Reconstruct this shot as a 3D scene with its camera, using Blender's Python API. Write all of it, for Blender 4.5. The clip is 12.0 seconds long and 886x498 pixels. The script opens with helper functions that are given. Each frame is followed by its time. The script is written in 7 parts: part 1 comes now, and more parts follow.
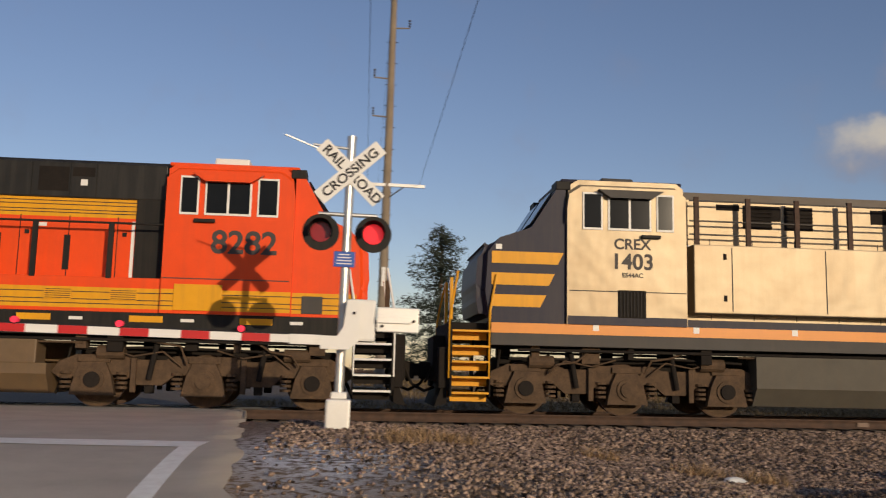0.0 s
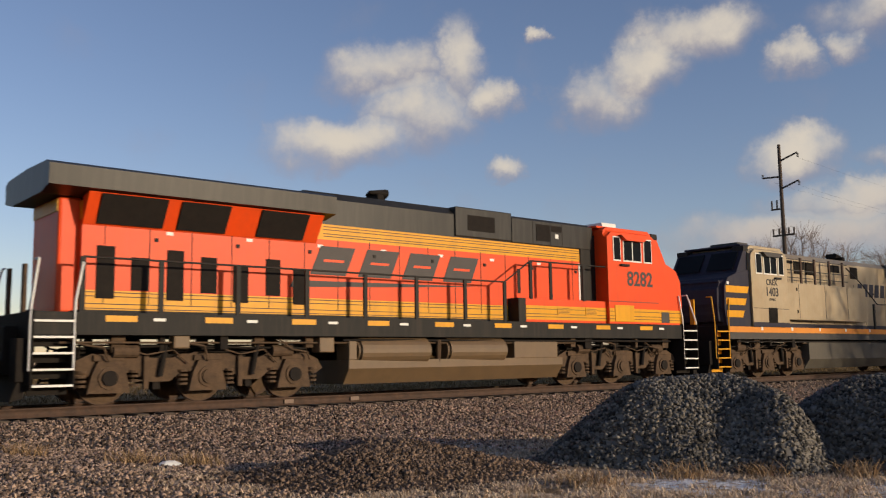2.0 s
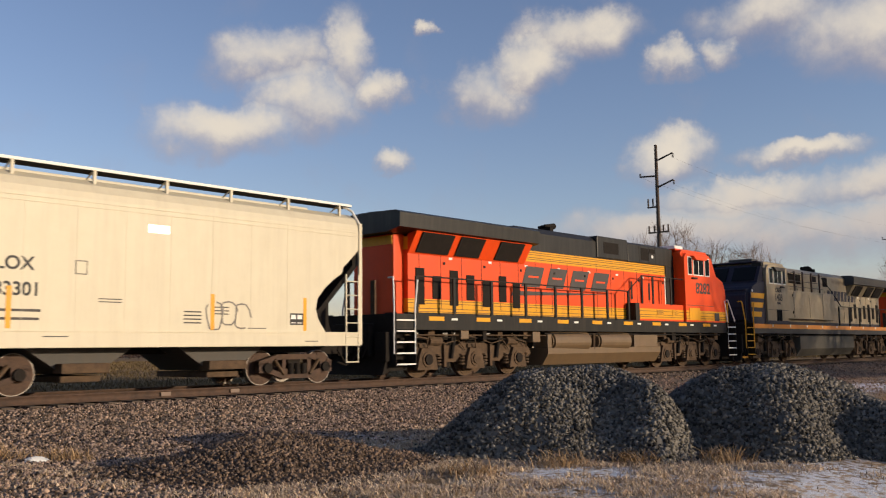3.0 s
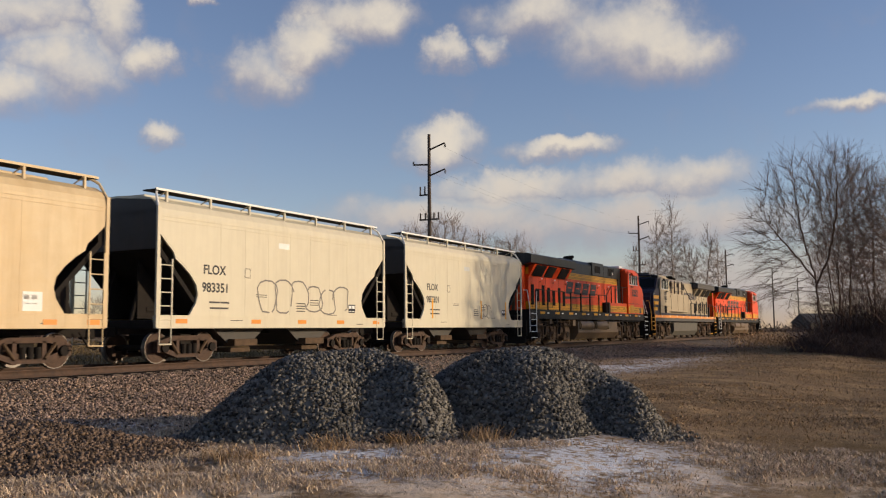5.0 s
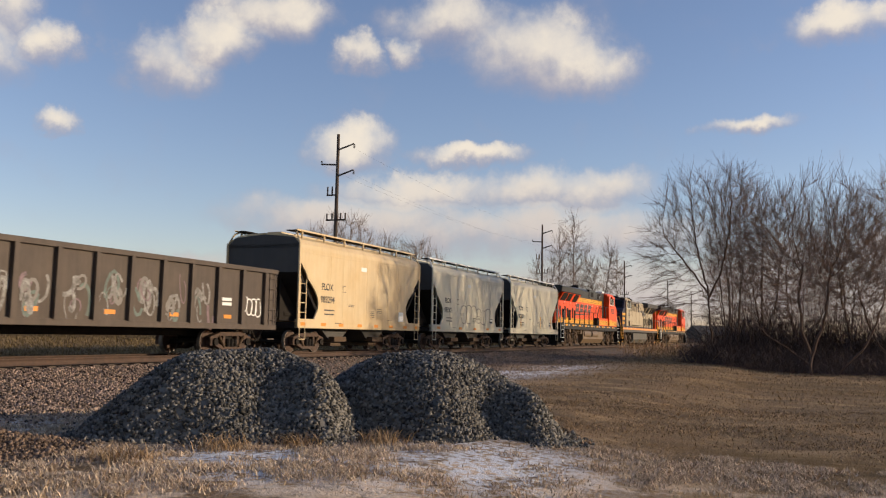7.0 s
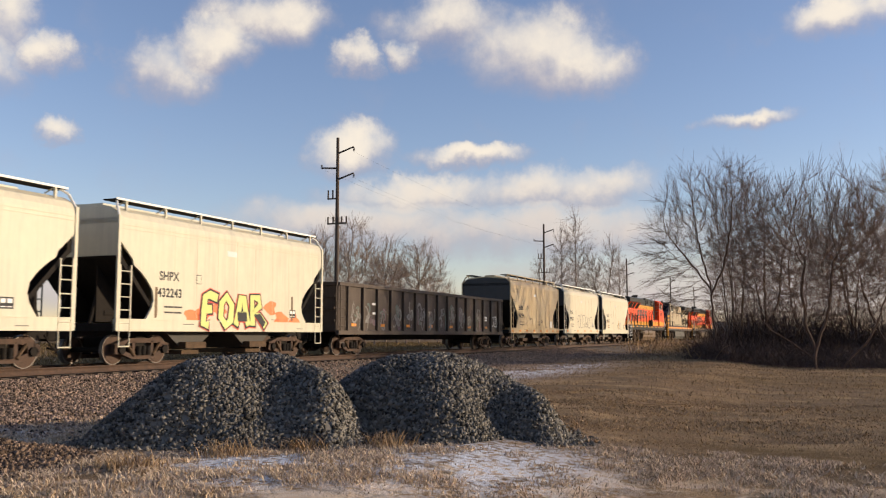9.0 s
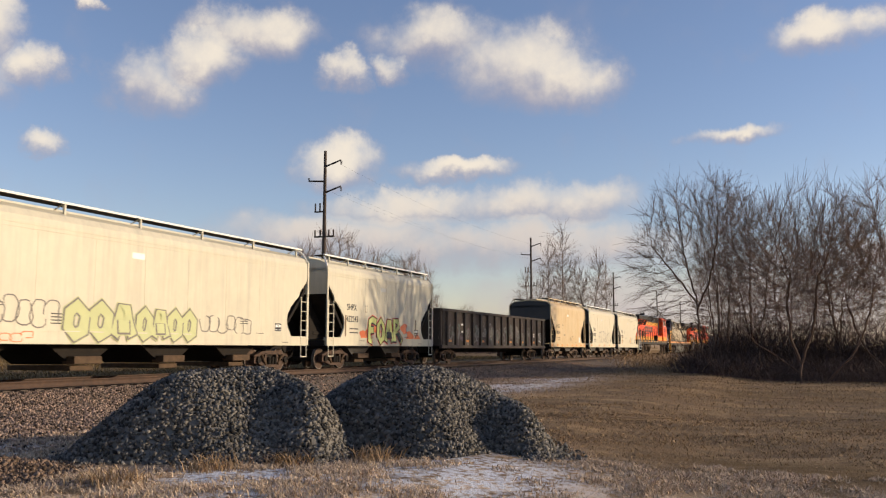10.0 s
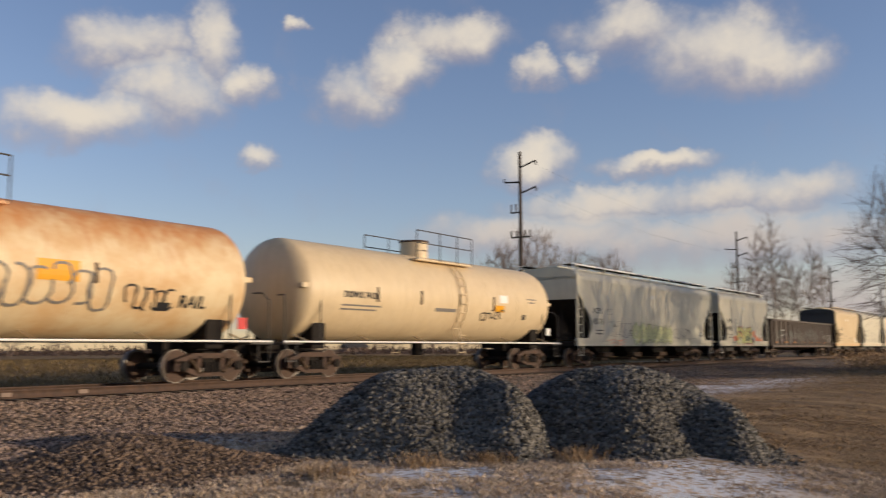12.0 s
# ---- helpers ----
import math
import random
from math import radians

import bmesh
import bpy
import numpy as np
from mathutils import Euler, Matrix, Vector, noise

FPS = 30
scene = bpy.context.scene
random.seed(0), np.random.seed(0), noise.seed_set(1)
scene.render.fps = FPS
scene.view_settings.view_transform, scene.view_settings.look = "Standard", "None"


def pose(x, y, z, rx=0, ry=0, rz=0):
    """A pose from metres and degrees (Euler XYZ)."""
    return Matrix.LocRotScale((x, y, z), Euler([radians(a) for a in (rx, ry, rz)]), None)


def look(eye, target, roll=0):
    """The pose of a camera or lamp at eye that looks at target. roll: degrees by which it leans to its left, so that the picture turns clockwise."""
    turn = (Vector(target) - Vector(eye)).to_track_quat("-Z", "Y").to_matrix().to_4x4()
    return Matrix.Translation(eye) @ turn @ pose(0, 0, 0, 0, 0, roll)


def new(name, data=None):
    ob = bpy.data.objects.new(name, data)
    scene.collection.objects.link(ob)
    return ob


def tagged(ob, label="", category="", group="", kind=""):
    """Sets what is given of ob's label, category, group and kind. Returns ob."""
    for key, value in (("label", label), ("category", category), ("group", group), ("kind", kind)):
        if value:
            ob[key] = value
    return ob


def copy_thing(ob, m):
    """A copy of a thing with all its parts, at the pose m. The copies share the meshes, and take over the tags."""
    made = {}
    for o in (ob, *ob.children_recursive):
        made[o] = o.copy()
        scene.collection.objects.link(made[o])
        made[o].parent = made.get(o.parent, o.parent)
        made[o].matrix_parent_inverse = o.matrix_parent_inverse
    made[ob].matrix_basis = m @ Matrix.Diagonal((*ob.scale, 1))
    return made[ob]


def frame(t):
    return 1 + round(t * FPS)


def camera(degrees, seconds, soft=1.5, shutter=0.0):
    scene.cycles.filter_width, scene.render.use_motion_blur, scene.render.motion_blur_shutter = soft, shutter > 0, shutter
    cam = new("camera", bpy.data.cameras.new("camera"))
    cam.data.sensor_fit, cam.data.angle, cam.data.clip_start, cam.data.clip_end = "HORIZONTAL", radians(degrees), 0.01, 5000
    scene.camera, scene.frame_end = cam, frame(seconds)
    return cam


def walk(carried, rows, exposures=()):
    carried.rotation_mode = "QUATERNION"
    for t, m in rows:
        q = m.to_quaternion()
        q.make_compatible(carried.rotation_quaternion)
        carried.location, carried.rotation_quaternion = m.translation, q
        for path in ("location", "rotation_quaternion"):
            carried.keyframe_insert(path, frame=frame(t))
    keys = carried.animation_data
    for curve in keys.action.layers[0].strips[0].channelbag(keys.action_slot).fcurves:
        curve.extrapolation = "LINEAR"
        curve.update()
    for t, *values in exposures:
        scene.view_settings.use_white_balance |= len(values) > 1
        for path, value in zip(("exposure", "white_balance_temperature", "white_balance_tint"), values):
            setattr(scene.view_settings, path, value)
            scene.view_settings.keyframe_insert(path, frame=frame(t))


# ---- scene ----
EYE = (0.0, 0.0, 0.824)        # z = 0 is the top of the rails
YC = 18.9                      # centre line of the track beside the camera
BEND = 0.0001228               # the track bends gently towards the near side ahead

cam = camera(52.64, 12.0, 1.15, 0.15)
TURNS = [
    (0, -5.57, 7.78, 1.25), (0.5, -19.04, 7.82, 0.39), (1, -27.68, 7.09, 0.69),
    (1.5, -34.99, 7.34, 0.80), (2, -40.04, 6.98, -0.77), (2.5, -43.83, 6.72, -0.75),
    (3.2, -48.8, 6.2, -0.7), (3.9, -53.4, 5.7, -0.6), (4.5, -57.72, 5.28, -0.49), (5, -61.96, 5.18, -0.49),
    (5.5, -64.30, 5.49, 0.07), (6, -66.87, 5.67, 0.19), (6.5, -68.06, 5.68, 0.51),
    (7, -68.16, 5.40, 1.11), (8, -68.0, 5.4, 0.5), (9, -67.94, 5.48, -0.06),
    (9.5, -68.47, 5.86, 0.75), (10, -68.77, 6.34, -0.00), (10.5, -69.08, 6.59, -0.54),
    (11, -69.21, 6.69, -0.33), (11.5, -68.33, 6.64, -0.39), (11.8, -63.2, 6.5, -0.3), (12, -56.12, 6.36, -0.23)]
walk(cam, [(t, pose(*EYE, 90 + p, -r, y)) for t, y, p, r in TURNS],
     [(0, -0.42), (0.8, -0.28), (1.5, -0.12), (2, -0.1), (2.5, 0.1), (4.5, 0.0), (5.5, 0.12), (6, 0.2), (7, 0.28), (9, 0.4), (10.5, 0.26), (11.5, 0.2), (12, 0.08)])


# ---- sky and sun ----
SUN_FROM = Vector((1.9, -4.5, 0.87)).normalized()   # low winter sun behind the camera
sun = new("sun", bpy.data.lights.new("sun", "SUN"))
sun.data.energy, sun.data.angle, sun.data.color = 3.9, radians(0.53), (1.0, 0.80, 0.56)
sun.matrix_world = look(SUN_FROM * 100, (0, 0, 0))
CLOUDS = [  # azimuth, elevation, half width, half height, in degrees
    (36.3, 18.4, 4.0, 1.9), (41.4, 18.4, 2.0, 3.0), (43.8, 16.4, 1.9, 1.3), (33.4, 13.4, 5.0, 1.8), (38.9, 15.2, 4.4, 2.2), (46.0, 20.4, 0.7, 0.45),
    (44.7, 12.1, 1.6, 0.8), (50.3, 16.2, 3.2, 2.0), (53.2, 17.8, 2.8, 1.6), (56.2, 19.3, 4.0, 1.6), (68.6, 19.4, 5.0, 1.9), (74.4, 17.9, 5.2, 2.6), (77.0, 17.3, 3.4, 2.0),
    (62.3, 17.4, 1.5, 1.2), (65.0, 17.9, 1.6, 0.9), (86.7, 12.6, 3.2, 0.6), (61.6, 11.8, 3.2, 1.5), (69.8, 11.5, 3.6, 0.8), (67.0, 8.9, 7.4, 1.4),
    (75.8, 9.0, 6.2, 1.5), (63.0, 7.0, 9.5, 1.7), (74.2, 6.2, 12.0, 1.7), (92.6, 18.3, 4.0, 1.3),
    (86.0, 2.6, 16.0, 2.4), (54.0, 2.4, 14.0, 1.8), (98.0, 5.0, 12.0, 1.2)]


def make_world():
    w = bpy.data.worlds.new("sky")
    scene.world = w
    w.use_nodes = True
    nt = w.node_tree
    N, L = nt.nodes, nt.links
    N.clear()

    def math_node(op, a, b=None, c=None):
        n = N.new("ShaderNodeMath")
        n.operation = op
        for i, v in enumerate((a, b, c)):
            if v is None:
                continue
            if isinstance(v, (int, float)):
                n.inputs[i].default_value = v
            else:
                L.new(v, n.inputs[i])
        return n.outputs[0]

    sky = N.new("ShaderNodeTexSky")
    sky.sky_type, sky.sun_disc = "NISHITA", False
    sky.sun_elevation = math.asin(SUN_FROM.z)
    sky.sun_rotation = math.atan2(SUN_FROM.x, SUN_FROM.y)
    sky.air_density, sky.dust_density, sky.ozone_density = 1.0, 0.25, 2.0
    co = N.new("ShaderNodeTexCoord").outputs["Generated"]
    wob = N.new("ShaderNodeTexNoise")
    wob.inputs["Scale"].default_value, wob.inputs["Detail"].default_value = 10.0, 8.0
    wob.inputs["Roughness"].default_value = 0.62
    L.new(co, wob.inputs["Vector"])
    fine = N.new("ShaderNodeTexNoise")
    fine.inputs["Scale"].default_value, fine.inputs["Detail"].default_value = 19.0, 7.0
    L.new(co, fine.inputs["Vector"])
    sep = N.new("ShaderNodeSeparateXYZ")
    L.new(co, sep.inputs[0])
    sepw = N.new("ShaderNodeSeparateColor")
    L.new(wob.outputs["Color"], sepw.inputs[0])
    az = math_node("MULTIPLY", math_node("ARCTAN2", sep.outputs[0], sep.outputs[1]), 57.2958)
    el = math_node("MULTIPLY", math_node("ARCSINE", sep.outputs[2]), 57.2958)
    az = math_node("ADD", az, math_node("MULTIPLY", math_node("SUBTRACT", sepw.outputs[0], 0.5), 7.0))
    el = math_node("ADD", el, math_node("MULTIPLY", math_node("SUBTRACT", sepw.outputs[1], 0.5), 4.5))
    total = None
    low = None
    for a, e, hw, hh in CLOUDS:
        dx = math_node("MULTIPLY", math_node("SUBTRACT", az, a), 1 / (hw * 1.15))
        dy = math_node("MULTIPLY", math_node("SUBTRACT", el, e), 1 / (hh * 1.2))
        d2 = math_node("MULTIPLY_ADD", dx, dx, math_node("MULTIPLY", dy, dy))
        m = math_node("MAXIMUM", math_node("SUBTRACT", 1.25, d2), 0.0)
        total = m if total is None else math_node("MAXIMUM", total, m)
        lit = math_node("MULTIPLY", m, math_node("MULTIPLY_ADD", dy, 0.5, 0.5))
        low = lit if low is None else math_node("MAXIMUM", low, lit)
    ramp = N.new("ShaderNodeMapRange")
    ramp.interpolation_type = "SMOOTHSTEP"
    ramp.inputs["From Min"].default_value, ramp.inputs["From Max"].default_value = 0.0, 1.45
    L.new(math_node("MULTIPLY_ADD", math_node("SUBTRACT", fine.outputs["Fac"], 0.5), 1.7, total), ramp.inputs["Value"])
    bright = N.new("ShaderNodeMapRange")
    bright.interpolation_type = "SMOOTHSTEP"
    bright.inputs["From Min"].default_value, bright.inputs["From Max"].default_value = 0.06, 0.72
    L.new(math_node("MULTIPLY_ADD", math_node("SUBTRACT", fine.outputs["Fac"], 0.5), 0.6, low), bright.inputs["Value"])
    high = N.new("ShaderNodeMapRange")
    high.inputs["From Min"].default_value, high.inputs["From Max"].default_value, high.inputs["To Min"].default_value = 5.0, 11.0, 0.4
    L.new(el, high.inputs["Value"])
    ccol = N.new("ShaderNodeMix")
    ccol.data_type = "RGBA"
    ccol.inputs["A"].default_value = (0.42, 0.37, 0.42, 1)
    ccol.inputs["B"].default_value = (0.92, 0.82, 0.69, 1)
    L.new(math_node("MULTIPLY", bright.outputs[0], high.outputs[0]), ccol.inputs["Factor"])
    b1, b2, mix = N.new("ShaderNodeBackground"), N.new("ShaderNodeBackground"), N.new("ShaderNodeMixShader")
    hue = N.new("ShaderNodeMix")
    hue.data_type, hue.blend_type = "RGBA", "MULTIPLY"
    hue.inputs["Factor"].default_value = 1.0
    hue.inputs["B"].default_value = (1.10, 0.95, 1.06, 1)
    L.new(sky.outputs[0], hue.inputs["A"])
    L.new(hue.outputs["Result"], b1.inputs[0])
    b1.inputs[1].default_value = SKY_STRENGTH
    L.new(ccol.outputs["Result"], b2.inputs[0])
    b2.inputs[1].default_value = 0.8
    L.new(math_node("MULTIPLY", ramp.outputs[0], math_node("MULTIPLY_ADD", bright.outputs[0], 0.30, 0.68)), mix.inputs[0])
    L.new(b1.outputs[0], mix.inputs[1])
    L.new(b2.outputs[0], mix.inputs[2])
    out = N.new("ShaderNodeOutputWorld")
    L.new(mix.outputs[0], out.inputs[0])


SKY_STRENGTH = 0.14
make_world()


# ---- materials ----
def surf(name, col, col2=None, rough=0.6, metal=0.0, scale=2.0, grain=40.0, amount=0.5, bump=0.15, streak=0.0,
         dirt=(0.10, 0.075, 0.05), dirt_amount=0.0, island=0.0, objrand=0.0, spec=0.4, dent=0.0, rusty_top=None):
    """A paint, stone or soil: two colours mixed by broad and fine noise, streaks of dirt that run down, fine relief."""
    m = bpy.data.materials.new(name)
    m.use_nodes = True
    nt = m.node_tree
    N, L = nt.nodes, nt.links
    p = N["Principled BSDF"]
    p.inputs["Roughness"].default_value, p.inputs["Metallic"].default_value = rough, metal
    p.inputs["Specular IOR Level"].default_value = spec
    co = N.new("ShaderNodeTexCoord").outputs["Object"]
    col2 = col2 or tuple(c * 0.6 for c in col)

    def noise_node(s, detail, vec):
        n = N.new("ShaderNodeTexNoise")
        n.inputs["Scale"].default_value, n.inputs["Detail"].default_value = s, detail
        n.inputs["Roughness"].default_value = 0.65
        L.new(vec, n.inputs["Vector"])
        return n.outputs["Fac"]

    def ramp_node(v, lo, hi, top=1.0):
        n = N.new("ShaderNodeMapRange")
        n.inputs["From Min"].default_value, n.inputs["From Max"].default_value = lo, hi
        n.inputs["To Max"].default_value = top
        L.new(v, n.inputs["Value"])
        return n.outputs[0]

    def mix_node(f, a, b, kind="MIX"):
        n = N.new("ShaderNodeMix")
        n.data_type, n.blend_type = "RGBA", kind
        if isinstance(f, float):
            n.inputs["Factor"].default_value = f
        else:
            L.new(f, n.inputs["Factor"])
        for key, v in (("A", a), ("B", b)):
            if isinstance(v, tuple):
                n.inputs[key].default_value = (*v, 1)
            else:
                L.new(v, n.inputs[key])
        return n.outputs["Result"]

    broad, small = noise_node(scale, 5, co), noise_node(grain, 3, co)
    c = mix_node(ramp_node(broad, 0.35, 0.7, amount), col, col2)
    c = mix_node(ramp_node(small, 0.3, 0.75, amount * 0.6), c, col2)
    if streak or dirt_amount:
        mp = N.new("ShaderNodeMapping")
        mp.inputs["Scale"].default_value = (3.2, 3.2, 0.22)
        L.new(co, mp.inputs["Vector"])
        if streak:
            c = mix_node(ramp_node(noise_node(1.7, 6, mp.outputs[0]), 0.45, 0.75, streak), c, dirt)
        if dirt_amount:
            c = mix_node(ramp_node(noise_node(0.9, 6, co), 0.42, 0.7, dirt_amount), c, dirt)
    if rusty_top:      # rust that has run down from the top fittings
        sep = N.new("ShaderNodeSeparateXYZ")
        L.new(co, sep.inputs[0])
        mp = N.new("ShaderNodeMapping")
        mp.inputs["Scale"].default_value = (1.6, 1.6, 0.12)
        L.new(co, mp.inputs["Vector"])
        ad = N.new("ShaderNodeMath")
        ad.operation = "MULTIPLY_ADD"
        ad.inputs[1].default_value = 3.4
        L.new(noise_node(1.2, 6, mp.outputs[0]), ad.inputs[0])
        L.new(sep.outputs[2], ad.inputs[2])
        c = mix_node(ramp_node(ad.outputs[0], rusty_top, rusty_top + 1.0, 0.9), c, dirt)
    if island or objrand:
        v = N.new("ShaderNodeNewGeometry").outputs["Random Per Island"] if island else N.new("ShaderNodeObjectInfo").outputs["Random"]
        k = N.new("ShaderNodeMapRange")
        k.inputs["To Min"].default_value, k.inputs["To Max"].default_value = 1 - (island or objrand), 1 + (island or objrand)
        L.new(v, k.inputs["Value"])
        h = N.new("ShaderNodeHueSaturation")
        L.new(k.outputs[0], h.inputs["Value"])
        L.new(c, h.inputs["Color"])
        c = h.outputs[0]
    L.new(c, p.inputs["Base Color"])
    if dent:
        b0 = N.new("ShaderNodeBump")
        b0.inputs["Strength"].default_value, b0.inputs["Distance"].default_value = 1.0, dent
        L.new(noise_node(1.3, 2, co), b0.inputs["Height"])
        L.new(b0.outputs[0], p.inputs["Normal"])
    if bump:
        b = N.new("ShaderNodeBump")
        b.inputs["Strength"].default_value, b.inputs["Distance"].default_value = bump, 0.02
        L.new(small, b.inputs["Height"])
        if dent:
            L.new(b0.outputs[0], b.inputs["Normal"])
        L.new(b.outputs[0], p.inputs["Normal"])
    return m


ORANGE = surf("orange_paint", (0.84, 0.078, 0.008), (0.64, 0.058, 0.009), 0.46, spec=0.24, streak=0.12, dirt_amount=0.06, bump=0.03, amount=0.4)
# the black paint lifted towards grey for the sun's sheen on the hoods
HOODGREY = surf("sheen_greyed_black_paint", (0.016, 0.0155, 0.0145), (0.030, 0.028, 0.024), 0.42, spec=0.22, scale=1.1, streak=0.25, dirt=(0.10, 0.09, 0.075), bump=0.04)
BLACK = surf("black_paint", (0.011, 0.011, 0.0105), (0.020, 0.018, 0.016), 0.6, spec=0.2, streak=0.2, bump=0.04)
YELLOW = surf("yellow_paint", (0.76, 0.36, 0.012), (0.64, 0.29, 0.012), 0.45, spec=0.22, streak=0.2, bump=0.03)
SILVER = surf("silver_beige_paint", (0.40, 0.335, 0.235), (0.31, 0.245, 0.155), 0.5, 0.5, spec=0.25, scale=0.8, streak=0.2, dirt=(0.26, 0.17, 0.09), dirt_amount=0.3, bump=0.04, dent=0.035)
NAVY = surf("navy_paint", (0.020, 0.020, 0.040), (0.034, 0.032, 0.042), 0.5, spec=0.2, streak=0.2, bump=0.03)
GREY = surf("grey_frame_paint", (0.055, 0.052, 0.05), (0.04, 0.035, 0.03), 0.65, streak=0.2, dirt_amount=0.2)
TANKGREY = surf("dusty_olive_tank", (0.095, 0.085, 0.065), (0.06, 0.052, 0.042), 0.7, streak=0.3, bump=0.1)
TRUCK = surf("dusty_truck_iron", (0.125, 0.079, 0.047), (0.05, 0.034, 0.022), 0.8, scale=5, amount=0.8, spec=0.2, bump=0.3)
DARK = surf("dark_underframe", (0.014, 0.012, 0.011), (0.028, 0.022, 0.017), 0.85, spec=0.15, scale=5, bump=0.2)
TANKBROWN = surf("dusty_brown_tank", (0.165, 0.105, 0.053), (0.095, 0.062, 0.033), 0.55, streak=0.4, bump=0.1)
STEEL = surf("wheel_steel", (0.22, 0.20, 0.18), (0.12, 0.10, 0.085), 0.5, 0.6, bump=0.05)
RUST = surf("rusty_iron", (0.098, 0.055, 0.036), (0.036, 0.024, 0.018), 0.8, scale=6, amount=0.8, bump=0.3)
CREAM = surf("cream_hopper_paint", (0.61, 0.555, 0.415), (0.54, 0.48, 0.345), 0.5, streak=0.22, dirt=(0.36, 0.30, 0.22), dirt_amount=0.08, bump=0.03, amount=0.4)
TAN = surf("tan_stained_hopper_paint", (0.62, 0.50, 0.31), (0.56, 0.39, 0.19), 0.5, scale=0.6, streak=0.3, dirt=(0.34, 0.22, 0.11), dirt_amount=0.2, bump=0.03, amount=0.8)
PALE = surf("pale_grey_hopper_paint", (0.62, 0.575, 0.44), (0.53, 0.485, 0.36), 0.5, streak=0.35, dirt=(0.30, 0.28, 0.24), dirt_amount=0.15, bump=0.03, amount=0.4)
GONDOLA = surf("dark_brown_gondola_paint", (0.055, 0.040, 0.030), (0.085, 0.06, 0.045), 0.7, streak=0.4, dirt=(0.12, 0.09, 0.065), dirt_amount=0.35, bump=0.1)
TANKWHITE = surf("cream_tank_paint", (0.66, 0.525, 0.335), (0.57, 0.43, 0.25), 0.45, streak=0.25, dirt=(0.36, 0.25, 0.15), dirt_amount=0.12, bump=0.03)
TANKRUST = surf("rust_streaked_tank_paint", (0.70, 0.58, 0.38), (0.58, 0.40, 0.19), 0.5, scale=0.9, streak=0.15, dirt=(0.48, 0.19, 0.05), dirt_amount=0.42, bump=0.03, amount=0.7, rusty_top=4.8)
WHITE = surf("white_paint", (0.78, 0.77, 0.73), (0.65, 0.63, 0.58), 0.5, bump=0.03, amount=0.3)
INK = surf("black_lettering", (0.02, 0.02, 0.022), rough=0.6, bump=0.0)
SLATE = surf("slate_lettering", (0.055, 0.047, 0.045), rough=0.6, bump=0.0)
GLASS = surf("dark_cab_glass", (0.010, 0.012, 0.014), (0.016, 0.018, 0.02), 0.12, spec=0.06, bump=0.0)
REDPAINT = surf("red_reflective_paint", (0.55, 0.02, 0.02), (0.42, 0.02, 0.02), 0.4, bump=0.02)
ORANGE_TAPE = surf("orange_reflector", (0.72, 0.26, 0.022), (0.58, 0.21, 0.03), 0.45, bump=0.0)
GALV = surf("galvanised_steel", (0.62, 0.62, 0.60), (0.45, 0.45, 0.43), 0.4, 0.7, bump=0.05)
ALU = surf("brushed_aluminium", (0.75, 0.74, 0.70), (0.6, 0.58, 0.54), 0.45, 0.3, bump=0.04)
BLUE = surf("blue_sign", (0.03, 0.10, 0.42), (0.03, 0.09, 0.35), 0.5, bump=0.0)
CONCRETE = surf("concrete", (0.42, 0.40, 0.36), (0.3, 0.28, 0.25), 0.9, scale=4)
POLEWOOD = surf("weathered_pole_wood", (0.30, 0.24, 0.17), (0.18, 0.14, 0.10), 0.85, scale=3, streak=0.4, dirt=(0.09, 0.07, 0.05), bump=0.3)
DARKWOOD = surf("dark_pole_wood", (0.09, 0.065, 0.05), (0.05, 0.04, 0.03), 0.85, scale=3, bump=0.3)
TIEWOOD = surf("tie_wood", (0.10, 0.075, 0.055), (0.06, 0.045, 0.035), 0.9, scale=6, bump=0.4)
BARK = surf("bare_bark", (0.135, 0.08, 0.054), (0.08, 0.05, 0.036), 0.9, scale=4, bump=0.3)
TWIG = surf("pale_twig_bark", (0.26, 0.19, 0.15), (0.17, 0.125, 0.1), 0.9, bump=0.2)
TWIGDARK = surf("dark_twig_bark", (0.19, 0.122, 0.088), (0.12, 0.076, 0.057), 0.9, bump=0.0)
BRUSH = surf("brush_stems", (0.085, 0.052, 0.040), (0.055, 0.035, 0.028), 0.9, island=0.4, bump=0.0)
NEEDLE = surf("conifer_needles", (0.022, 0.032, 0.018), (0.04, 0.045, 0.03), 0.8, island=0.4, bump=0.0)
PALESTRAW = surf("bleached_grass_blades", (0.64, 0.49, 0.34), (0.42, 0.31, 0.21), 0.85, island=0.45, bump=0.0, spec=0.15)
RANK = surf("rank_grass_blades", (0.21, 0.145, 0.066), (0.15, 0.10, 0.048), 0.85, island=0.5, bump=0.0, spec=0.1)
STRAW = surf("dry_grass_blades", (0.41, 0.275, 0.15), (0.27, 0.175, 0.095), 0.85, island=0.5, bump=0.0, spec=0.15)
STONE = surf("ballast_stone", (0.33, 0.235, 0.175), (0.075, 0.055, 0.044), 0.85, island=0.95, spec=0.2, grain=60, bump=0.2)
DARKSTONE = surf("dark_crushed_stone", (0.155, 0.142, 0.122), (0.036, 0.033, 0.030), 0.75, island=0.9, spec=0.3, grain=60, bump=0.2)
MOUND = surf("old_dirt_and_gravel", (0.20, 0.14, 0.10), (0.075, 0.053, 0.04), 0.9, island=0.75, spec=0.15, grain=60, bump=0.3)
ASPHALT = surf("old_asphalt", (0.54, 0.475, 0.39), (0.36, 0.315, 0.26), 0.9, scale=1.2, grain=90, bump=0.4, amount=0.7)
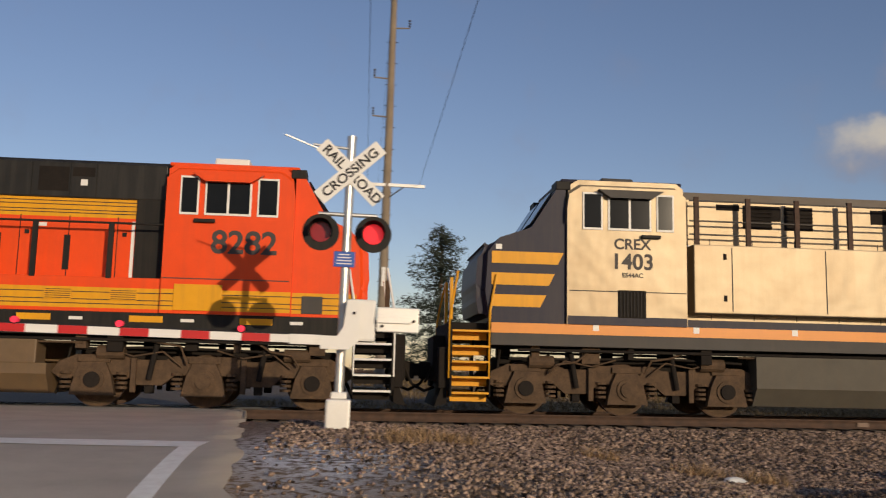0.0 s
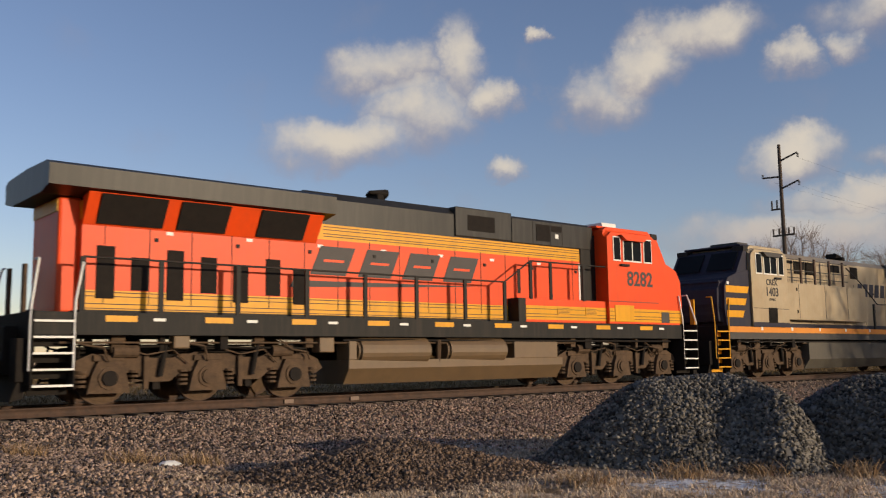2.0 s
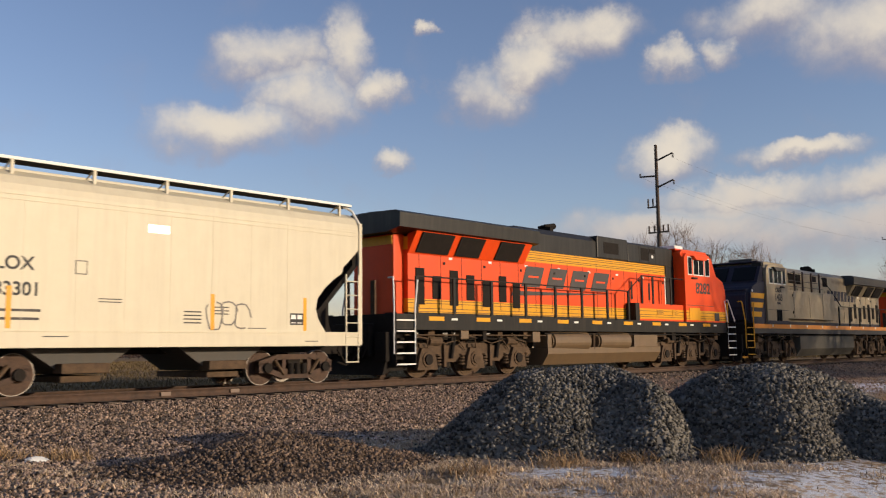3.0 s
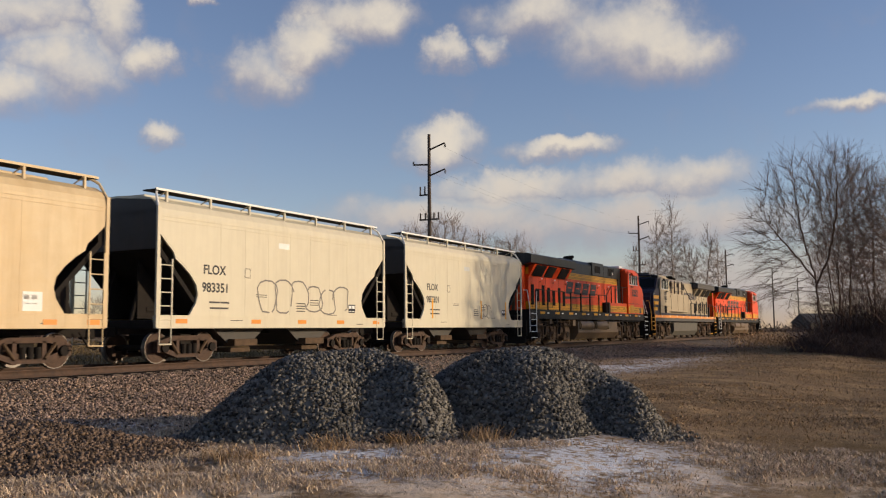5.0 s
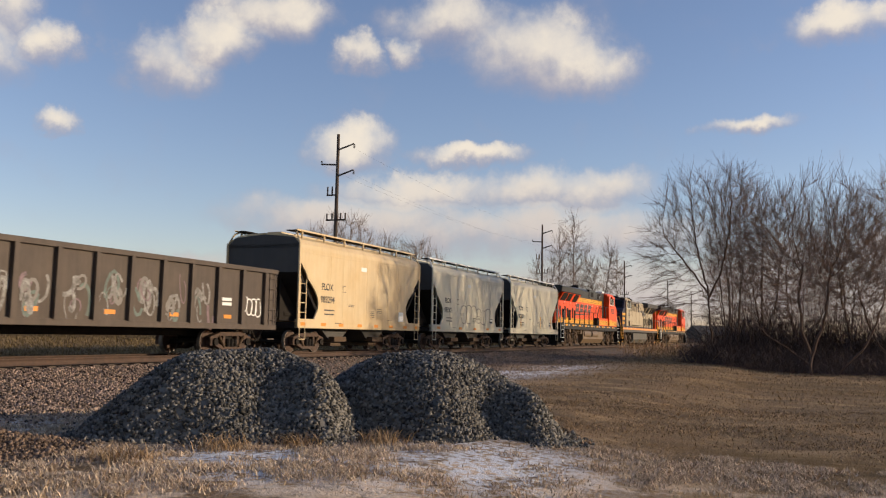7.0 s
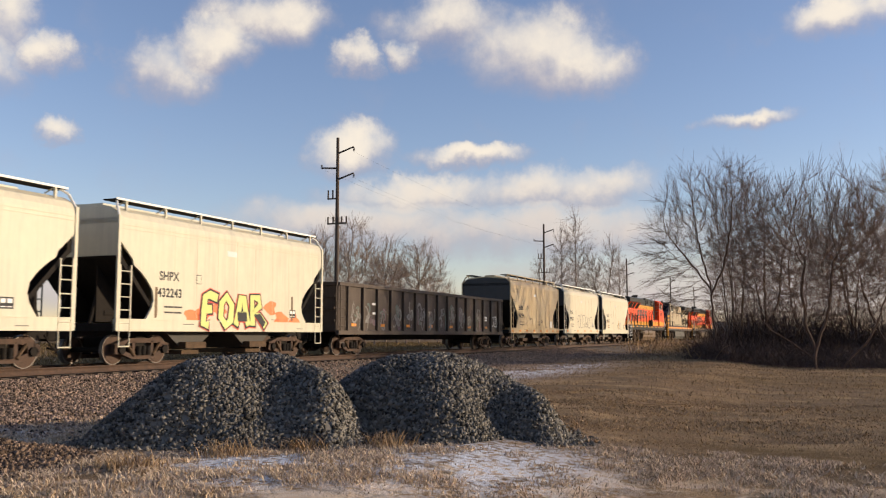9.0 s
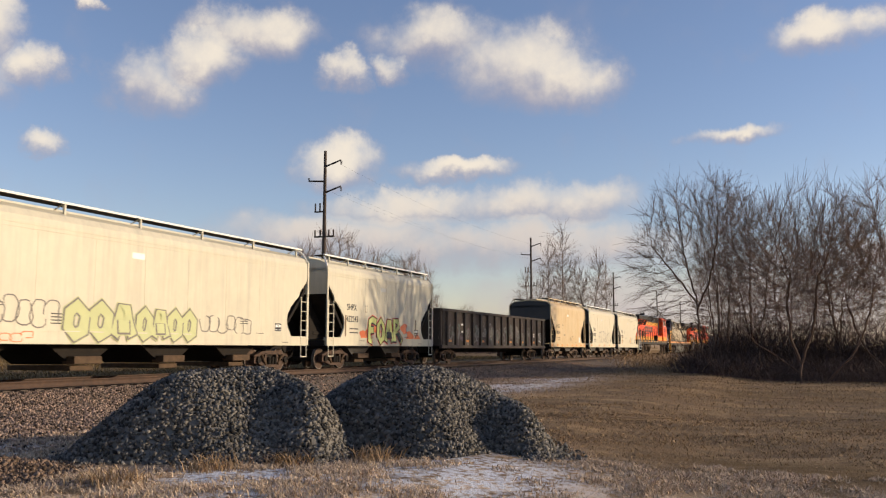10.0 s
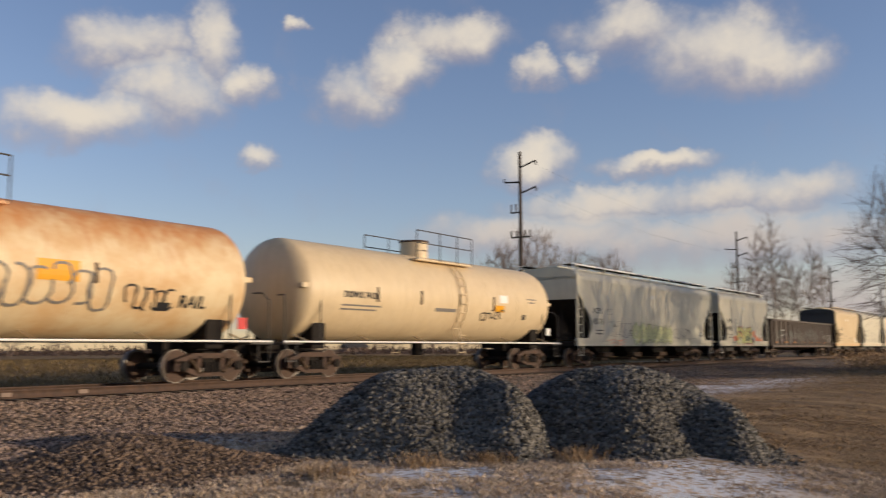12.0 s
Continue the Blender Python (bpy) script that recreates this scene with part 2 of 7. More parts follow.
ROADPAINT = surf("worn_road_paint", (0.95, 0.93, 0.86), (0.7, 0.66, 0.58), 0.7, scale=8, amount=0.6, bump=0.1)


def ground_material():
    m = bpy.data.materials.new("field_soil_grass_and_snow")
    m.use_nodes = True
    N, L = m.node_tree.nodes, m.node_tree.links
    p = N["Principled BSDF"]
    p.inputs["Roughness"].default_value = 0.95
    p.inputs["Specular IOR Level"].default_value = 0.15
    co = N.new("ShaderNodeTexCoord").outputs["Object"]

    def noise_node(s, detail=5, stretch=None):
        v = co
        if stretch:
            mp = N.new("ShaderNodeMapping")
            mp.inputs["Scale"].default_value = stretch
            L.new(co, mp.inputs["Vector"])
            v = mp.outputs[0]
        n = N.new("ShaderNodeTexNoise")
        n.inputs["Scale"].default_value, n.inputs["Detail"].default_value = s, detail
        n.inputs["Roughness"].default_value = 0.65
        L.new(v, n.inputs["Vector"])
        return n.outputs["Fac"]

    def rng(v, lo, hi, a=0.0, b=1.0):
        n = N.new("ShaderNodeMapRange")
        n.interpolation_type = "SMOOTHSTEP"
        for k, x in zip(("From Min", "From Max", "To Min", "To Max"), (lo, hi, a, b)):
            n.inputs[k].default_value = x
        L.new(v, n.inputs["Value"])
        return n.outputs[0]

    def mixc(f, a, b):
        n = N.new("ShaderNodeMix")
        n.data_type = "RGBA"
        L.new(f, n.inputs["Factor"])
        for k, v in (("A", a), ("B", b)):
            if isinstance(v, tuple):
                n.inputs[k].default_value = (*v, 1)
            else:
                L.new(v, n.inputs[k])
        return n.outputs["Result"]

    def mul(a, b):
        n = N.new("ShaderNodeMath")
        n.operation = "MULTIPLY"
        L.new(a, n.inputs[0])
        L.new(b, n.inputs[1])
        return n.outputs[0]

    def att(name):
        n = N.new("ShaderNodeAttribute")
        n.attribute_name = name
        return n.outputs["Fac"]

    grass = mixc(rng(noise_node(0.25, 6), 0.35, 0.65), (0.42, 0.265, 0.13), (0.21, 0.13, 0.068))
    grass = mixc(rng(noise_node(1.6, 6, (1, 0.6, 1)), 0.4, 0.7, 0, 0.7), grass, (0.15, 0.105, 0.06))
    grass = mixc(rng(noise_node(0.45, 7, (1, 0.45, 1)), 0.44, 0.66, 0, 0.8), grass, (0.15, 0.098, 0.055))
    grass = mixc(rng(noise_node(0.8, 7, (1, 0.5, 1)), 0.50, 0.68, 0, 0.75), grass, (0.52, 0.34, 0.17))
    grass = mixc(rng(noise_node(25, 4), 0.4, 0.75, 0, 0.6), grass, (0.46, 0.32, 0.17))
    grass = mixc(mul(att("pale"), rng(noise_node(1.7, 8), 0.44, 0.58, 0.0, 1.0)), grass, (0.78, 0.60, 0.42))
    # dark tint: painted shade bands, and browner ground beyond the track
    grass = mixc(mul(att("shade_and_brown"), rng(noise_node(2.2, 6, (1, 0.3, 1)), 0.3, 0.6, 0.3, 0.9)), grass, (0.16, 0.095, 0.035))
    gravel = mixc(rng(noise_node(9, 8), 0.35, 0.7), (0.12, 0.095, 0.078), (0.26, 0.21, 0.165))
    gravel = mixc(rng(noise_node(45, 3), 0.55, 0.75, 0, 0.8), gravel, (0.34, 0.29, 0.24))
    c = mixc(att("gravel"), grass, gravel)
    patch = mul(att("snow"), rng(noise_node(1.3, 7), 0.32, 0.46))
    patch = mul(patch, rng(noise_node(9, 7), 0.42, 0.53))
    patch = mul(patch, rng(noise_node(55, 3), 0.36, 0.5, 0.55, 1.0))
    c = mixc(patch, c, (0.88, 0.88, 0.90))
    L.new(c, p.inputs["Base Color"])
    b = N.new("ShaderNodeBump")
    b.inputs["Strength"].default_value, b.inputs["Distance"].default_value = 0.9, 0.06
    L.new(noise_node(22, 6), b.inputs["Height"])
    L.new(b.outputs[0], p.inputs["Normal"])
    return m


def glow(name, col, strength):
    m = bpy.data.materials.new(name)
    m.use_nodes = True
    p = m.node_tree.nodes["Principled BSDF"]
    p.inputs["Base Color"].default_value = (*col, 1)
    p.inputs["Emission Color"].default_value = (*col, 1)
    p.inputs["Emission Strength"].default_value = strength
    p.inputs["Roughness"].default_value = 0.25
    return m


REDLAMP = glow("lit_red_lens", (0.8, 0.015, 0.025), 0.75)
REDDIM = glow("unlit_red_lens", (0.26, 0.008, 0.01), 0.0)
REDSMALL = glow("lit_red_arm_lamp", (0.85, 0.03, 0.07), 0.8)


# ---- shaping ----
def box(bm, x0, x1, y0, y1, z0, z1, bevel=0.0):
    r = bmesh.ops.create_cube(bm, size=1.0, matrix=Matrix.Translation(((x0 + x1) / 2, (y0 + y1) / 2, (z0 + z1) / 2)) @ Matrix.Diagonal((abs(x1 - x0), abs(y1 - y0), abs(z1 - z0), 1)))
    if bevel:
        es = list({e for v in r["verts"] for e in v.link_edges})
        bmesh.ops.bevel(bm, geom=es, offset=bevel, segments=2, affect="EDGES", profile=0.6)


def rod(bm, a, b, r, n=8, r2=None):
    a, b = Vector(a), Vector(b)
    d = b - a
    m = Matrix.Translation((a + b) / 2) @ d.to_track_quat("Z", "Y").to_matrix().to_4x4()
    bmesh.ops.create_cone(bm, cap_ends=True, segments=n, radius1=r, radius2=r if r2 is None else r2, depth=d.length, matrix=m)


def pipe(bm, pts, r, n=6):
    for a, b in zip(pts, pts[1:]):
        rod(bm, a, b, r, n)


def prism(bm, pts, y0, y1):
    """A solid with an outline in x and z, from y0 to y1."""
    a = [bm.verts.new((x, y0, z)) for x, z in pts]
    b = [bm.verts.new((x, y1, z)) for x, z in pts]
    n = len(pts)
    bm.faces.new(a)
    bm.faces.new(b[::-1])
    for i in range(n):
        bm.faces.new((a[i], b[i], b[(i + 1) % n], a[(i + 1) % n]))
    bmesh.ops.recalc_face_normals(bm, faces=bm.faces)


def extrude_x(bm, pts, x0, x1):
    """A solid with an outline in y and z, from x0 to x1."""
    a = [bm.verts.new((x0, y, z)) for y, z in pts]
    b = [bm.verts.new((x1, y, z)) for y, z in pts]
    n = len(pts)
    bm.faces.new(a)
    bm.faces.new(b[::-1])
    for i in range(n):
        bm.faces.new((a[i], b[i], b[(i + 1) % n], a[(i + 1) % n]))
    bmesh.ops.recalc_face_normals(bm, faces=bm.faces)


def part(name, bm, material, parent=None, label="", smooth=False):
    me = bpy.data.meshes.new(name)
    bm.to_mesh(me)
    bm.free()
    me.materials.append(material)
    if smooth:
        me.shade_smooth()
    ob = new(name, me)
    if parent:
        ob.parent = parent
    return tagged(ob, label)


def B(f, *a, **k):
    bm = bmesh.new()
    f(bm, *a, **k)
    return bm


def words(text, size, material, parent, name, m, label=""):
    """Flat lettering with a little thickness, as a mesh."""
    cu = bpy.data.curves.new(name, "FONT")
    cu.body, cu.size, cu.align_x, cu.extrude, cu.offset = text, size, "CENTER", 0.003, size * 0.022
    tmp = new("lettering_tmp", cu)
    bpy.context.view_layer.update()
    me = bpy.data.meshes.new_from_object(tmp.evaluated_get(bpy.context.evaluated_depsgraph_get()))
    bpy.data.objects.remove(tmp)
    me.transform(m)
    me.materials.clear()
    me.materials.append(material)
    ob = new(name, me)
    ob.parent = parent
    return tagged(ob, label)


def on_side(x, z, s, sx=1.0, y=1.6):
    """The pose of lettering on the side s (-1: towards -y) of a car."""
    return Matrix.Translation((x, s * y, z)) @ pose(0, 0, 0, 90, 0, 0 if s < 0 else 180) @ Matrix.Diagonal((sx, 1, 1, 1))


def raw_mesh(name, verts, faces, material, kind="", label="", parent=None, category=""):
    """A mesh from arrays: verts (n, 3), faces (m, 3)."""
    me = bpy.data.meshes.new(name)
    me.vertices.add(len(verts))
    me.vertices.foreach_set("co", np.ascontiguousarray(verts, dtype=np.float32).ravel())
    k = faces.shape[1]
    me.loops.add(faces.size)
    me.loops.foreach_set("vertex_index", np.ascontiguousarray(faces, dtype=np.int32).ravel())
    me.polygons.add(len(faces))
    me.polygons.foreach_set("loop_start", np.arange(0, faces.size, k, dtype=np.int32))
    me.update(calc_edges=True)
    me.materials.append(material)
    ob = new(name, me)
    if parent:
        ob.parent = parent
    return tagged(ob, label, category, "", kind)


def smooth01(v):
    v = np.clip(v, 0, 1)
    return v * v * (3 - 2 * v)


def track_y(x):
    return YC - BEND * np.maximum(x, 0) ** 2


# ---- the ground ----
def wave(x, y, f, seed):
    return (np.sin(x * f + 1.3 * seed) * np.cos(y * f * 0.8 + 2.1 * seed) + 0.6 * np.sin((x + y) * f * 1.7 + seed)) / 1.6


PILES = [  # azimuth and distance of the middle, half width left and right, half depth, height, base
    (57.1, 12.5, 2.4, 1.3, 1.65, 1.13, -0.52), (67.2, 13.1, 2.0, 2.05, 1.6, 1.13, -0.54)]


def ground_z(x, y):
    x, y = np.asarray(x, float), np.asarray(y, float)
    d = np.abs(track_y(x) - y)
    base = -0.52 * smooth01((x + 0.5) / 6.5)
    near = -0.74 * smooth01((9.5 - y) / 9.0)
    base = np.minimum(base, near) + 0.035 * wave(x, y, 0.9, 1) * smooth01(np.abs(x) / 6) + 0.06 * wave(x * 0.5, y, 0.33, 4) * smooth01((x - 12) / 12) + 0.02 * wave(x * 0.8, y, 0.95, 6) * smooth01((x - 14) / 10)
    far = np.where(y > track_y(x), -0.65 + 0.0 * x, base)
    low = np.where(y > track_y(x), far, base)
    bed = -0.24
    return np.where(d < 1.75, bed, bed + (low - bed) * smooth01((d - 1.75) / 3.2) )


def make_ground():
    def axis(lo, hi, fine_lo, fine_hi, step):
        a = [fine_hi]
        s = step
        while a[-1] < hi:
            s *= 1.16
            a.append(a[-1] + s)
        b = [fine_lo]
        s = step
        while b[-1] > lo:
            s *= 1.16
            b.append(b[-1] - s)
        return np.array(b[::-1][:-1] + list(np.arange(fine_lo, fine_hi, step)) + a)
    xs, ys = axis(-3000, 3000, -8, 45, 0.25), axis(-3000, 3000, -4, 26, 0.25)
    X, Y = np.meshgrid(xs, ys)
    Z = ground_z(X, Y)
    verts = np.stack([X.ravel(), Y.ravel(), Z.ravel()], 1)
    nx, ny = len(xs), len(ys)
    i = np.arange(nx * ny).reshape(ny, nx)
    faces = np.stack([i[:-1, :-1], i[:-1, 1:], i[1:, 1:], i[1:, :-1]], -1).reshape(-1, 4)
    ob = raw_mesh("ground", verts, faces, ground_material(), "structure", "dry straw-coloured winter field with gravel and thin snow patches", category="ground")
    d = np.abs(track_y(X) - Y)
    wob = 0.8 * wave(X, Y, 0.7, 2) + 0.5 * wave(X, Y, 2.3, 5)
    gravel = np.maximum(smooth01((np.where(Y > track_y(X), 2.8, 7.4) + wob - d) / 1.6), 0.8 * smooth01((3.2 + wob * 0.6 - np.hypot(X - 10.8, Y - 6.8)) / 1.2))
    gravel = np.maximum(gravel, smooth01((2.6 + wob * .5 - np.hypot(X - 6.4, Y - 8.6)) / 1.0))
    gravel = np.maximum(gravel, smooth01((6.4 + wob - X) / 2.0) * smooth01((Y - 6.0 + wob) / 2.0) * 0.95)
    snow = 1.25 * np.exp(-(((X - 8.3) / 0.75) ** 2 + ((Y - 5.5) / 0.8) ** 2)) + 0.85 * np.exp(-(((X - 9.5) / 1.5) ** 2 + ((Y - 3.5) / 1.1) ** 2)) + 0.35 * np.exp(-(((X - 9.3) / 2.2) ** 2 + ((Y - 3.2) / 1.3) ** 2)) + np.exp(-(((X - 33) / 9) ** 2 + ((Y - 9.5) / 1.6) ** 2))
    snow = snow + 1.2 * np.exp(-(((X + 0.3) / 0.8) ** 2 + ((Y - 9.6) / 2.2) ** 2)) + 0.8 * np.exp(-(((X - 7.6) / 0.8) ** 2 + ((Y - 4.9) / 0.6) ** 2)) + 0.7 * np.exp(-(((X - 8.6) / 1.3) ** 2 + ((Y - 10.2) / 1.5) ** 2))
    pale = smooth01((11.5 + wob - X) / 3.0) * smooth01((X - 3.5) / 2.0) * smooth01((9.0 - Y) / 3.0)
    # shadow bands painted across the field; beyond the track it browns the ground
    shade_and_brown = np.exp(-((X - 12.6 - 0.15 * Y + 0.4 * wob) / 0.9) ** 2) * smooth01((2.6 - Y + wob) / 1.5) + 0.7 * np.exp(-((X - 20.5 + wob) / 1.3) ** 2) * smooth01((1.0 - Y) / 2) + 0.8 * np.exp(-((X - 31 + 2 * wob) / 2.0) ** 2) * smooth01((5 - Y) / 4) + 0.75 * (Y > track_y(X) + 2)
    for name, v in (("pale", pale), ("shade_and_brown", np.clip(shade_and_brown, 0, 1)), ("gravel", gravel), ("snow", np.clip(snow * 1.3, 0, 1))):
        at = ob.data.attributes.new(name, "FLOAT", "POINT")
        at.data.foreach_set("value", v.ravel().astype(np.float32))
    ob.data.shade_smooth()
    return ob


def stones(name, px, py, pz, size, material, label, seed, parent=None):
    """Many small crushed stones: skewed eight-sided lumps."""
    rng = np.random.default_rng(seed)
    n = len(px)
    octa = np.array([(1, 0, 0), (-1, 0, 0), (0, 1, 0), (0, -1, 0), (0, 0, 1), (0, 0, -1)], float)
    tri = np.array([(0, 2, 4), (2, 1, 4), (1, 3, 4), (3, 0, 4), (2, 0, 5), (1, 2, 5), (3, 1, 5), (0, 3, 5)])
    q = rng.normal(size=(n, 4))
    q /= np.linalg.norm(q, axis=1)[:, None]
    w, x, y, z = q.T
    R = np.stack([1 - 2 * (y * y + z * z), 2 * (x * y - z * w), 2 * (x * z + y * w), 2 * (x * y + z * w), 1 - 2 * (x * x + z * z), 2 * (y * z - x * w),
                  2 * (x * z - y * w), 2 * (y * z + x * w), 1 - 2 * (x * x + y * y)], 1).reshape(n, 3, 3)
    v = octa[None] * rng.uniform(0.55, 1.2, (n, 6, 3)) + rng.normal(0, 0.22, (n, 6, 3))
    v = np.einsum("nij,nkj->nki", R, v) * (size * rng.uniform(0.5, 1.35, n))[:, None, None]
    v += np.stack([px, py, pz], 1)[:, None, :]
    f = tri[None] + (np.arange(n) * 6)[:, None, None]
    return raw_mesh(name, v.reshape(-1, 3), f.reshape(-1, 3), material, "stuff", label, parent, "" if parent else "gravel")


make_ground()


def make_track():
    t = tagged(new("railway_track"), "rusty steel rails on dark wooden ties in stone ballast", "railway track", "", "structure")
    xs = np.concatenate([np.arange(-60, 150, 3.0), np.arange(150, 1200, 15.0)])
    prof = [(-0.07, -0.18), (0.07, -0.18), (0.07, -0.165), (0.012, -0.145), (0.012, -0.045), (0.037, -0.032), (0.037, -0.004), (0.03, 0.0), (-0.03, 0.0), (-0.037, -0.004), (-0.037, -0.032), (-0.012, -0.045), (-0.012, -0.145), (-0.07, -0.165)]
    for s in (-0.755, 0.755):
        n = len(prof)
        v = np.array([(x, track_y(x) + s + p[0], p[1]) for x in xs for p in prof])
        i = np.arange(len(xs) - 1)[:, None] * n
        k = np.arange(n)[None]
        f = np.stack([i + k, i + (k + 1) % n, i + n + (k + 1) % n, i + n + k], -1).reshape(-1, 4)
        raw_mesh("rail", v, f, RUST, parent=t, label="rusty steel rail with a worn bright head")
    me = None
    for k in range(150):
        x = -20 + k * 0.52
        if me is None:
            ob = part("tie", B(box, -0.115, 0.115, -1.3, 1.3, -0.18, 0.0, 0.012), TIEWOOD, t)
            me = ob.data
        else:
            ob = new("tie", me)
            ob.parent = t
        ob.matrix_basis = pose(x, float(track_y(x)), -0.182, 0, 0, 0.6 * math.sin(k * 7.1))
    return t


make_track()


# ---- the train: every car has its origin on the rail tops, midway along ----
TRAIN = []   # thing, distance along the track of its middle at the start, turned round


def wheelset_frame(parent, x, r, name="wheel"):
    for s in (-1, 1):
        bm = bmesh.new()
        rod(bm, (0, -0.065, 0), (0, 0.065, 0), r * 0.955, 28)
        rod(bm, (0, 0.05, 0), (0, 0.09, 0), r * 0.32, 16)
        rod(bm, (0, -0.09, 0), (0, -0.05, 0), r * 0.32, 16)
        rod(bm, (0, -0.075, 0), (0, 0.075, 0), r * 0.86, 24)
        w = part("wheel", bm, RUST if r < 0.5 else TRUCK, parent, "rust-brown steel wheel with a bright rim")
        w.matrix_basis = pose(x, s * 0.76, r)
        part("tyre", B(rod, (0, -0.068, 0), (0, 0.06, 0), r * 0.995, 28), STEEL if r < 0.5 else RUST, w, "worn steel tread").matrix_basis = pose(0, -0.004 * s, 0)
    ax = part("axle", B(rod, (0, -0.7, 0), (0, 0.7, 0), 0.08, 10), DARK, parent)
    ax.matrix_basis = pose(x, 0, r)


def freight_truck(car, cx):
    """A two-axle freight truck with cast side frames and springs."""
    for x in (-0.89, 0.89):
        wheelset_frame(car, cx + x, 0.42)
    for s in (-1, 1):
        bm = bmesh.new()
        y0, y1 = s * 0.93, s * 1.10
        for pts in ([(-1.12, 0.48), (-0.5, 0.61), (0.5, 0.61), (1.12, 0.48), (1.12, 0.58), (0.55, 0.74), (-0.55, 0.74), (-1.12, 0.58)],
                    [(-0.95, 0.33), (-0.42, 0.15), (0.42, 0.15), (0.95, 0.33), (0.95, 0.45), (0.38, 0.27), (-0.38, 0.27), (-0.95, 0.45)],
                    [(-1.12, 0.30), (-0.74, 0.30), (-0.74, 0.56), (-1.12, 0.54)], [(0.74, 0.30), (1.12, 0.30), (1.12, 0.54), (0.74, 0.56)],
                    [(-0.44, 0.22), (-0.33, 0.22), (-0.33, 0.66), (-0.44, 0.66)], [(0.33, 0.22), (0.44, 0.22), (0.44, 0.66), (0.33, 0.66)]):
            prism(bm, [(cx + u, v) for u, v in pts], y0, y1)
        side = part("side_frame", bm, RUST, car, "rust-brown cast side frame")
        for k in (-0.2, 0.0, 0.2):
            part("spring", B(rod, (cx + k, s * 1.12, 0.26), (cx + k, s * 1.12, 0.52), 0.075, 10), DARK, car)
        for k in (-0.89, 0.89):
            part("bearing_cap", B(rod, (cx + k, s * 1.06, 0.42), (cx + k, s * 1.17, 0.42), 0.12, 12), DARK, car)
        for a, b in (((cx - 0.68, 0.60), (cx - 0.4, 0.26)), ((cx + 0.68, 0.60), (cx + 0.4, 0.26))):
            part("truck_strut", B(rod, (a[0], s * 1.12, a[1]), (b[0], s * 1.12, b[1]), 0.045, 6), TRUCK, car)
    part("bolster", B(box, cx - 0.2, cx + 0.2, -1.0, 1.0, 0.45, 0.78, 0.03), DARK, car)


def coupler(car, x, s):
    bm = bmesh.new()
    box(bm, x - 0.35, x + 0.35, -0.13, 0.13, 0.72, 0.98, 0.03)
    box(bm, x + s * 0.35, x + s * 0.6, -0.17, 0.17, 0.66, 1.02, 0.05)
    part("coupler", bm, DARK, car)
    bm = bmesh.new()
    pipe(bm, [(x, -0.3, 0.85), (x + s * 0.2, -0.33, 0.55), (x + s * 0.45, -0.3, 0.42), (x + s * 0.65, -0.2, 0.5)], 0.03)
    part("brake_hose", bm, DARK, car)


def ladder(car, x, y, z0, z1, w=0.4, n=6, material=None, name="ladder"):
    bm = bmesh.new()
    for k in (-w / 2, w / 2):
        box(bm, x + k - 0.02, x + k + 0.02, y - 0.015, y + 0.015, z0, z1)
    for i in range(n):
        z = z0 + (i + 0.5) * (z1 - z0) / n
        rod(bm, (x - w / 2, y, z), (x + w / 2, y, z), 0.016, 6)
    return part(name, bm, material or WHITE, car)


